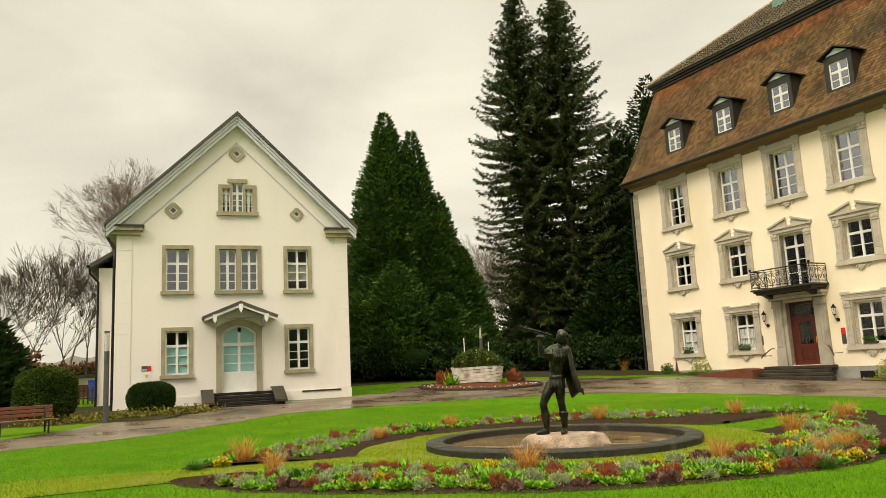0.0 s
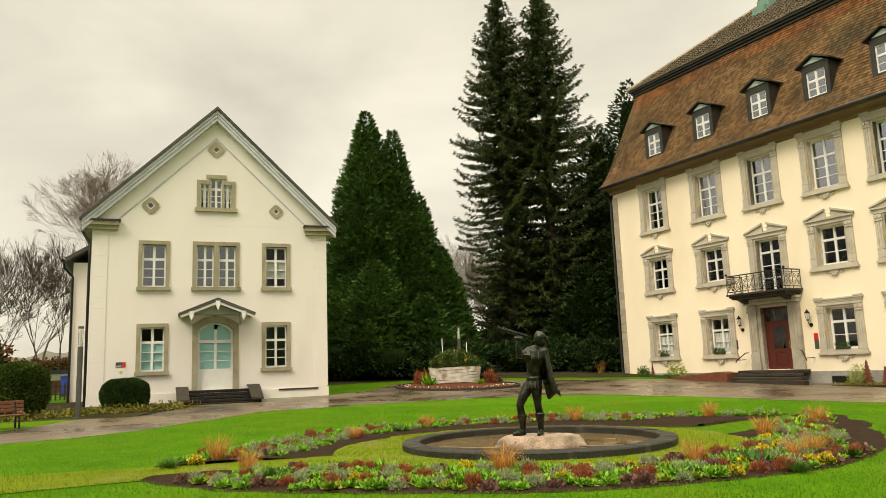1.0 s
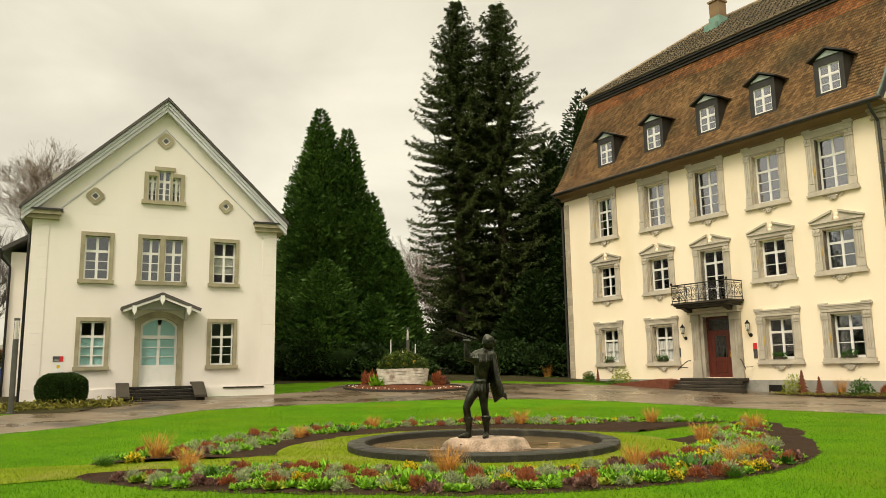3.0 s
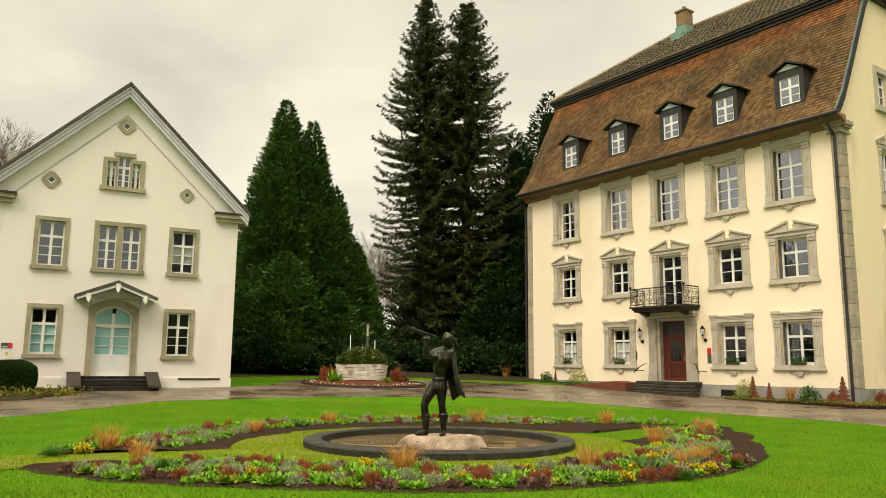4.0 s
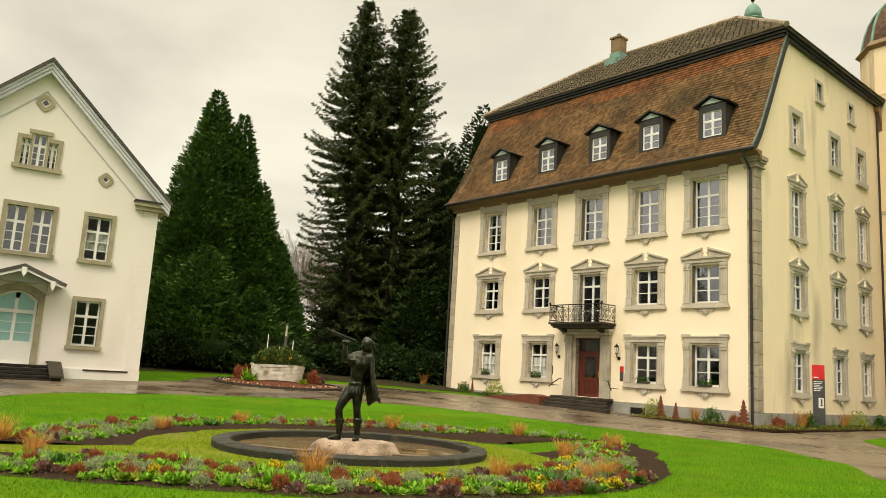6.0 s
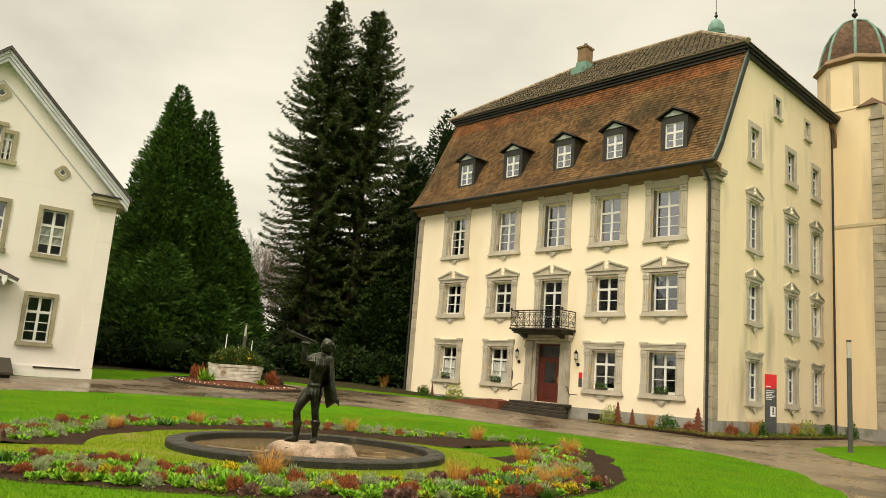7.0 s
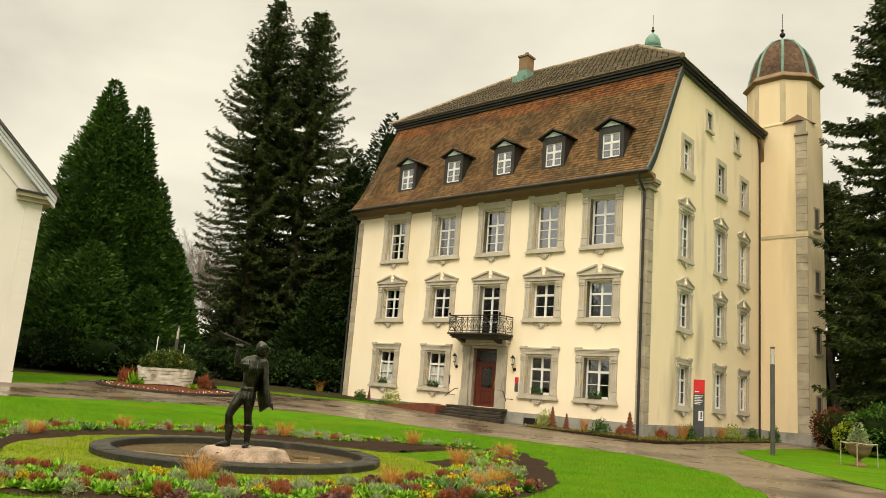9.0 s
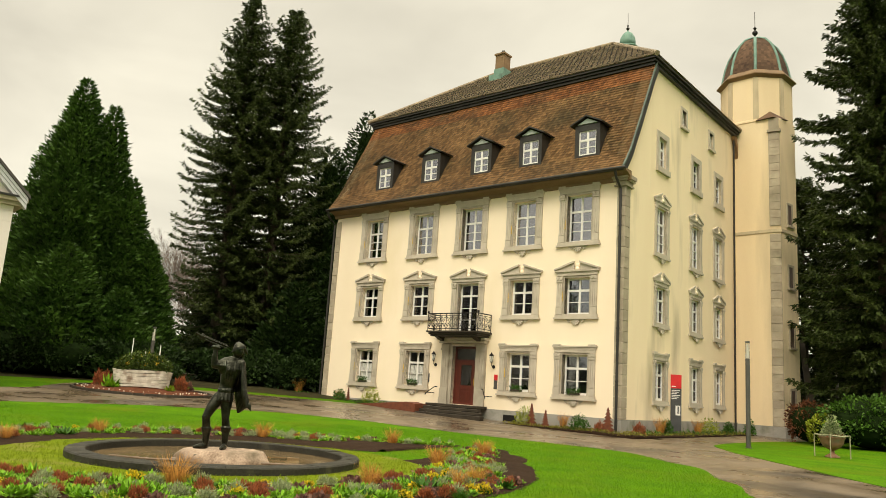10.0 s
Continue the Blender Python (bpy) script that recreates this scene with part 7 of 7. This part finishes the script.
# low shed, fence and bin at the garden edge
shed = thing("low_shed", Matrix.Translation((-29.5, 36.4, 0)) @ Matrix.Rotation(radians(38), 4, "Z"), "low pale flat-roofed shed behind the hedge", "shed")
part("shed_wall", wall(B(), -4.0, 3.2, -0.2, 2.05, [(1.3, 2.4, 0.85, 1.7)], 0.25), M["plaster_white"], shed)
part("shed_inside", box(B(), -4.0, 3.2, 0.27, 3.0, -0.2, 2.04), M["room"], shed)
part("shed_roof", box(B(), -4.4, 3.6, -0.5, 3.2, 2.06, 2.26), M["dark_metal"], shed, "dark flat roof edge")
part("shutter", box(B(), 1.3, 2.4, 0.05, 0.10, 0.85, 1.7), M["bench_wood"], shed, "brown closed shutter")
bin_ = thing("rubbish_bin", pose(-25.7, 35.2, ground_z(-25.7, 35.2), 0, 0, 30), "blue plastic wheeled bin beside the shed", "bin")
part("body", extrude_xz(B(), [(-0.22, 0.06), (0.22, 0.06), (0.29, 1.0), (-0.29, 1.0)], -0.28, 0.28), M["blue_plastic"], bin_)
part("lid", box(B(), -0.31, 0.31, -0.32, 0.31, 1.002, 1.07, 0.015), M["blue_plastic"], bin_)
for s in (-1, 1):
    part("wheel", tube(B(), [(s * 0.20, 0.28, 0.1), (s * 0.26, 0.28, 0.1)], 0.1, 12), M["iron"], bin_)
fence = thing("picket_fence", Matrix.Translation((-25.2, 33.2, ground_z(-25.2, 33.2))) @ Matrix.Rotation(radians(35), 4, "Z"), "low dark picket fence by the shed", "fence")
for z in (0.25, 0.62):
    part("rail", box(B(), -2.6, 2.6, 0.0, 0.04, z, z + 0.06), M["bark"], fence)
for k in range(26):
    part("picket", extrude_xz(B(), [(-2.55 + 0.2 * k, 0.0), (-2.47 + 0.2 * k, 0.0), (-2.47 + 0.2 * k, 0.78), (-2.51 + 0.2 * k, 0.85), (-2.55 + 0.2 * k, 0.78)], -0.03, -0.002), M["bark"], fence)

# mulch island with the white flower tub
IX, IY = -6.1, 39.6
iz = ground_z(IX, IY)
vs, fs = [], []
for j in range(9):
    r = 3.0 * j / 8
    for k in range(48):
        a = 2 * math.pi * k / 48
        x, y = IX + r * 1.05 * math.cos(a), IY + r * 0.9 * math.sin(a)
        vs.append((x, y, ground_z(x, y) + 0.05 + 0.22 * (1 - (j / 8) ** 2) + 0.02 * noise.noise((x * 3, y * 3, 0))))
for j in range(8):
    for k in range(48):
        fs.append((j * 48 + k, (j + 1) * 48 + k, (j + 1) * 48 + (k + 1) % 48, j * 48 + (k + 1) % 48))
island = tagged(put("mulch_bed", cloud_mesh("mulch_bed", vs, fs, M["mulch"], True)), "round raised bed of red-brown bark mulch", "flower bed", kind="structure")
kerb = thing("island_kerb", pose(0, 0, 0), "low dark stone kerb round the mulch island", "kerb")
for k in range(40):
    a0, a1 = 2 * math.pi * k / 40, 2 * math.pi * (k + 0.95) / 40
    q = B()
    pts = [(IX + 3.0 * 1.05 * c * math.cos(a), IY + 3.0 * 0.9 * c * math.sin(a)) for a, c in ((a0, 1.0), (a1, 1.0), (a1, 1.04), (a0, 1.04))]
    lo, hi = [], []
    for x, y in pts:
        lo.append(q.verts.new((x, y, ground_z(x, y) - 0.05)))
        hi.append(q.verts.new((x, y, ground_z(x, y) + 0.12)))
    q.faces.new(hi)
    q.faces.new(list(reversed(lo)))
    for i in range(4):
        q.faces.new((lo[i], lo[(i + 1) % 4], hi[(i + 1) % 4], hi[i]))
    bmesh.ops.recalc_face_normals(q, faces=q.faces[:])
    part("kerb_stone", q, M["step_stone"], kerb)
tub = thing("flower_tub", pose(IX - 0.1, IY - 0.2, iz + 0.2, 0, 0, 8), "large white woven planter with winter flowers on mulch", "planter")
for k in range(6):
    z = 0.02 + 0.135 * k
    bnd = B()
    n = 44
    ring0, ring1 = [], []
    for j in range(n):
        a = 2 * math.pi * j / n
        w = 1.0 + 0.022 * math.sin(a * 11 + k * math.pi)
        sx, sy = math.copysign(abs(math.cos(a)) ** 0.6, math.cos(a)), math.copysign(abs(math.sin(a)) ** 0.6, math.sin(a))
        grow = 1.06 + 0.016 * k
        ring0.append((1.17 * sx * w * grow, 0.62 * sy * w * grow, z + 0.03 * math.sin(a * 3 + k)))
        ring1.append((1.19 * sx * w * grow, 0.64 * sy * w * grow, z + 0.125 + 0.03 * math.sin(a * 3 + k)))
    v0, v1 = [bnd.verts.new(p) for p in ring0], [bnd.verts.new(p) for p in ring1]
    for j in range(n):
        bnd.faces.new((v0[j], v0[(j + 1) % n], v1[(j + 1) % n], v1[j]))
    bnd.faces.new(list(reversed(v0)))
    bnd.faces.new(v1)
    part("woven_band", bnd, M["white_pebble"], tub)
rs = np.random.RandomState(77)


def box_leaves(n, hx, hy, z0, h, leaf, up=0.6):
    p = np.stack([rs.uniform(-hx, hx, n), rs.uniform(-hy, hy, n), np.zeros(n)], 1)
    edge = 1 - np.maximum(np.abs(p[:, 0]) / hx, np.abs(p[:, 1]) / hy) ** 2
    p[:, 2] = z0 + rs.uniform(0.1, 1, n) * h * (0.35 + 0.65 * edge)
    return kites(p, rs.normal(0, 0.7, (n, 3)) + [0, 0, up], rs.normal(0, 1, (n, 3)), leaf * rs.uniform(0.6, 1.4, n), leaf * 0.4)


put("greenery", cloud_mesh("greenery", *box_leaves(3600, 1.25, 0.7, 0.78, 0.98, 0.16), L["hedge"]), tub, label="dark evergreen sprigs", kind="stuff")
put("yellow_blossom", cloud_mesh("yellow_blossom", *box_leaves(150, 1.1, 0.65, 0.95, 0.75, 0.10), L["gold"]), tub, label="yellow winter blossoms", kind="stuff")
put("pale_blossom", cloud_mesh("pale_blossom", *box_leaves(120, 1.1, 0.65, 1.0, 0.85, 0.09), L["silver"]), tub, label="pale blossoms", kind="stuff")
for x, h in ((-0.62, 2.35), (0.0, 1.75), (0.66, 2.1)):
    part("candle_stick", tube(B(), [(x, 0, 0.8), (x, 0, h)], [0.03, 0.022], 8), M["white_paint"], tub, "slim white candle stick")
for x, z in ((0.62, 1.18), (-0.75, 1.12), (0.1, 1.1)):
    bmb = B()
    bmesh.ops.create_icosphere(bmb, subdivisions=2, radius=0.11, matrix=Matrix.Translation((x, -0.45, z)))
    part("golden_ball", bmb, M["yellow"], tub, "golden ball ornament", True)
rnd = random.Random(5)
bmb = B()
for _ in range(46):
    a, r = rnd.uniform(math.pi, 2 * math.pi), rnd.uniform(2.2, 2.85)
    x, y = IX + r * 1.05 * math.cos(a), IY + r * 0.9 * math.sin(a)
    bmesh.ops.create_icosphere(bmb, subdivisions=1, radius=rnd.uniform(0.02, 0.048), matrix=Matrix.Translation((x, y, ground_z(x, y) + 0.14)))
tagged(part("pale_stones", bmb, M["white_pebble"], None, "", True), "pale round stones and fruits on the mulch edge", "stones", kind="stuff")
for i, (x, y, k, kind) in enumerate(((IX - 1.7, IY - 0.3, 1.9, "heather"), (IX - 2.1, IY + 0.2, 1.8, "heather"), (IX + 1.7, IY + 0.1, 1.9, "heather"), (IX + 2.0, IY + 0.4, 1.6, "plum"), (IX - 1.35, IY - 0.9, 1.5, "broadleaf"), (IX + 1.3, IY - 0.8, 1.3, "lime"))):
    ob = copy_thing(STOCK[kind, i % 3], pose(x, y, ground_z(x, y) + 0.12, 0, 0, 50 * i))
    ob.scale = (k, k, k * 1.6)
    tagged(ob, group="plants of the mulch island")

# urn with a frosted planting inside a little garland frame
urn = thing("garden_urn", pose(21.44, 25.96, 0.03), "weathered terracotta urn with a frosty little conifer on the lawn", "urn")
part("vessel", lathe(B(), [(0.27, 0.0), (0.27, 0.05), (0.20, 0.09), (0.09, 0.16), (0.075, 0.26), (0.16, 0.32), (0.32, 0.42), (0.41, 0.56), (0.43, 0.70), (0.47, 0.74), (0.47, 0.79), (0.38, 0.78)], 28), M["terracotta"], urn, "", True)
put("little_conifer", cloud_mesh("little_conifer", *cone_tree(5, 0.85, 0.24, 800, 0.12)[1], L["silver"]), urn, pose(0, 0, 0.76), "frosty silver conifer", "stuff")
put("planting", cloud_mesh("planting", *cushion(99, 500, 0.42, 0.28, 0.13, 0.04), L["silver"]), urn, pose(0, 0, 0.76), "", "stuff")
put("red_planting", cloud_mesh("red_planting", *cushion(98, 160, 0.30, 0.2, 0.10, 0.04), L["heather"]), urn, pose(0, -0.1, 0.76), "", "stuff")
for k in range(4):
    a = math.pi / 4 + math.pi / 2 * k
    part("garland_post", tube(B(), [(0.62 * math.cos(a), 0.62 * math.sin(a), -0.03), (0.62 * math.cos(a), 0.62 * math.sin(a), 0.85)], 0.022, 7), M["litter"], urn, "pale garland post")
    b = a + math.pi / 2
    part("garland", tube(B(), [(0.62 * math.cos(a), 0.62 * math.sin(a), 0.86), (0.5 * math.cos((a + b) / 2), 0.5 * math.sin((a + b) / 2), 0.82), (0.62 * math.cos(b), 0.62 * math.sin(b), 0.86)], 0.025, 7), M["litter"], urn)

# ---- beds along the castle ----
castle_bed = B()
box(castle_bed, -5.6, 1.35, -1.35, -0.07, -0.1, 0.20, 0.04)
box(castle_bed, -21.5, -15.4, -1.5, -0.07, -0.1, 0.60, 0.04)
box(castle_bed, 0.07, 1.35, -0.06, 15.4, -0.1, 0.17, 0.04)
wb = part("soil_border", castle_bed, M["soil"], None)
wb.matrix_basis = PM
tagged(wb, "dark soil border along the castle walls", "flower bed", kind="structure")


def cover(x0, x1, y0, y1, z, n, mat, leaf=0.09, h=0.14):
    p = np.stack([rs.uniform(x0, x1, n), rs.uniform(y0, y1, n), np.zeros(n)], 1)
    p[:, 2] = z + rs.uniform(0, h, n) * (0.6 + 0.5 * np.sin(p[:, 0] * 2.3) * np.cos(p[:, 1] * 3.1 + p[:, 0]))
    return kites(p, rs.normal(0, 0.8, (n, 3)) + [0, 0, 0.6], rs.normal(0, 1, (n, 3)), leaf * rs.uniform(0.6, 1.4, n), leaf * 0.55)


g = merge(cover(-5.6, 1.4, -1.4, -0.5, 0.19, 1500, None), cover(0.3, 1.4, -0.4, 15.4, 0.16, 2200, None))
put("ground_cover", cloud_mesh("ground_cover", *g, L["litter"]), None, PM)
tagged(bpy.data.objects["ground_cover"], "yellow-green low ground cover along the castle wall", "ground cover", kind="stuff")
g2 = merge(cover(-21.6, -14.2, -1.6, -0.6, 0.5, 1800, None, 0.12, 0.25), cover(0.3, 1.3, 0.0, 15.4, 0.17, 700, None, 0.12, 0.22), cover(-26.5, -21.6, -1.2, 0.0, 0.75, 1100, None, 0.14, 0.25))
ob = put("ground_cover", cloud_mesh("ground_cover", *g2, L["laurel"]), None, PM)
tagged(ob, "green leafy ground cover along the castle wall", "ground cover", kind="stuff")
pts = []
for _ in range(2600):
    f = rnd.random()
    x, y = -20.6 + 5.0 * f + rnd.uniform(-0.5, 0.5), 24.4 + 4.2 * f + rnd.uniform(-0.5, 0.6)
    pts.append((x, y, ground_z(x, y) + rnd.uniform(0, 0.35) * rnd.random()))
n = len(pts)
ob = put("ground_cover", cloud_mesh("ground_cover", *kites(pts, rs.normal(0, 0.8, (n, 3)) + [0, 0, 0.5], rs.normal(0, 1, (n, 3)), 0.13 * rs.uniform(0.6, 1.4, n), 0.07), L["litter"]))
tagged(ob, "yellow-green shrubs and ground cover before the white house", "ground cover", kind="stuff")


def fir_cutout(x, y, z, h, turn):
    """A flat fir cut from rusted steel plate."""
    t = thing("steel_fir", PM @ pose(x, y, z, 0, 0, turn), "rusted steel plate fir tree standing in the border", "garden ornament", "steel firs along the castle")
    pts = [(0.03, 0.0)]
    n = 6
    for k in range(n):
        z0 = h * (0.14 + 0.86 * k / n)
        w = 0.36 * h * (1 - k / n) + 0.03
        pts += [(w, z0), (w * 0.35, z0 + h * 0.11)]
    right = pts + [(0.0, h)]
    left = [(-x, z) for x, z in reversed(pts)]
    part("plate", extrude_xz(B(), right + left, -0.006, 0.006), M["rust"], t)
    part("spike", box(B(), -0.02, 0.02, 0.007, 0.02, -0.15, 0.2), M["rust"], t)


for x, h, z in ((-17.2, 0.85, 0.6), (-4.25, 1.10, 0.19), (-3.45, 0.82, 0.19), (-0.15, 1.15, 0.19)):
    fir_cutout(x, -0.95, z, h, -18)


def border_bush(x, y, z, r, h, mat, label, n=700, leaf=0.10, name="border_shrub"):
    d = dome_dirs(rs, n, 0.0, 1.0)
    v, fc = kites(d * [r, r, h] * rs.uniform(0.4, 1.0, (n, 1)), d + rs.normal(0, 0.6, (n, 3)), rs.normal(0, 1, (n, 3)), leaf * rs.uniform(0.6, 1.3, n), leaf * 0.5)
    ob = put(name, cloud_mesh(name, v, fc, mat), None, PM @ pose(x, y, z))
    tagged(ob, label, "shrub", "shrubs along the castle")


border_bush(-15.4, -0.85, 0.58, 0.55, 0.95, L["lime"], "round yellow-green border shrub")
border_bush(-18.1, -0.8, 0.6, 0.45, 0.7, L["laurel"], "green border shrub by the castle wall")
border_bush(-4.75, -0.75, 0.18, 0.55, 0.95, L["lime"], "round yellow-green border shrub")
border_bush(-1.65, -0.85, 0.18, 0.5, 0.75, L["deep"], "dark green border shrub")
border_bush(0.75, 9.4, 0.16, 0.6, 0.9, L["lime"], "yellow-green border shrub at the side wall")
border_bush(0.75, 3.6, 0.16, 0.3, 0.8, L["deep"], "small dark upright border conifer")
border_bush(0.75, 12.6, 0.16, 0.3, 0.7, L["deep"], "small dark upright border conifer")
border_bush(1.2, 15.0, 0.16, 0.35, 1.0, L["deep"], "small dark upright border conifer")
border_bush(-23.0, -0.4, 0.8, 0.6, 0.9, L["laurel"], "green shrub at the castle corner")
for x, y, z, h, kind in ((-2.55, -0.8, 0.2, 1.0, "grass"), (-18.6, -0.5, 0.6, 0.9, "grass"), (0.7, 2.9, 0.17, 1.2, "grass"), (-0.75, -0.6, 0.2, 1.3, "heather"), (0.75, 0.4, 0.17, 1.5, "heather"), (-22.2, -0.6, 0.75, 1.4, "grass"), (-24.0, -0.6, 0.8, 1.5, "heather"), (0.8, 7.6, 0.17, 1.1, "grass")):
    ob = copy_thing(STOCK[kind, 0], PM @ pose(x, y, z))
    ob.scale = (h, h, h * 1.5)
    tagged(ob, group="shrubs along the castle")
# window boxes
for x in (COLS[0], COLS[1], COLS[3], COLS[4]):
    t = thing("window_box", PM @ pose(x, -0.08, LZ + 0.002), "dark window box with trailing green sprigs on the sill", "window box", "window boxes on the castle")
    t.scale = (0.72, 0.9, 0.85)
    part("trough", box(B(), -0.45, 0.45, -0.09, 0.09, 0.0, 0.12, 0.01), M["bark"], t)
    n = 260
    p = np.stack([rs.uniform(-0.5, 0.5, n), rs.uniform(-0.14, 0.1, n), 0.1 + rs.uniform(-0.1, 0.26, n)], 1)
    put("greenery", cloud_mesh("greenery", *kites(p, rs.normal(0, 0.8, (n, 3)), rs.normal(0, 1, (n, 3)), 0.13, 0.05), L["deep"]), t)

# ---- blades of the near lawn ----
rs = np.random.RandomState(3)
n = 300000
x, y = rs.uniform(-17, 13.5, n), 8.3 + 20.0 * rs.uniform(0, 1, n) ** 1.7
r, a = np.hypot(x - CX, y - CY), np.degrees(np.arctan2(y - CY, x - CX))
a180 = np.where(a < -150, a + 360, a)
fi, fo = np.interp(a, [p[0] for p in FRONT_IN], [p[1] for p in FRONT_IN]), np.interp(a, [p[0] for p in FRONT_OUT], [p[1] for p in FRONT_OUT])
bi, bo = np.interp(a180, [p[0] for p in BACK_IN], [p[1] for p in BACK_IN]), np.interp(a180, [p[0] for p in BACK_OUT], [p[1] for p in BACK_OUT])
in_front = (a > -144) & (a < 38) & (r > fi + 0.02) & (r < fo - 0.02)
in_back = (a180 > 40) & (a180 < 203.5) & (r > bi + 0.02) & (r < bo - 0.02)
edge = np.interp(a, [p[0] for p in LAWN_EDGE], [p[1] for p in LAWN_EDGE])
keep = (r > 2.84) & ~in_front & ~in_back & ((r < edge - 0.1) | (a < -70))
x, y, r, a = x[keep], y[keep], r[keep], a[keep]
n = len(x)
s = np.maximum(0, -0.45 * x + 0.9 * y - 14)
base = np.stack([x, y, 0.001 * s * s + 0.008], 1)
way = rs.normal(0, 0.45, (n, 3)) + [0, 0, 1.0]
turfy = (r < 4.3) | ((a > -157) & (a < -143) & (r < 10))
L["blade"] = leaf_material("lawn_blade", (0.058, 0.165, 0.003), (0.130, 0.28, 0.005), 0.8, 0.3)
L["turf_blade"] = leaf_material("turf_blade", (0.105, 0.15, 0.006), (0.19, 0.25, 0.012), 0.8, 0.3)
for name, pick, mat, label in (("lawn_grass", ~turfy, L["blade"], "fine bright green lawn grass"), ("turf_grass", turfy, L["turf_blade"], "yellowish mossy turf grass")):
    k = int(pick.sum())
    v, fc = kites(base[pick], way[pick], rs.normal(0, 1, (k, 3)), rs.uniform(0.025, 0.055, k), 0.007)
    tagged(put(name, cloud_mesh(name, v, fc, mat)), label, "grass", kind="stuff")
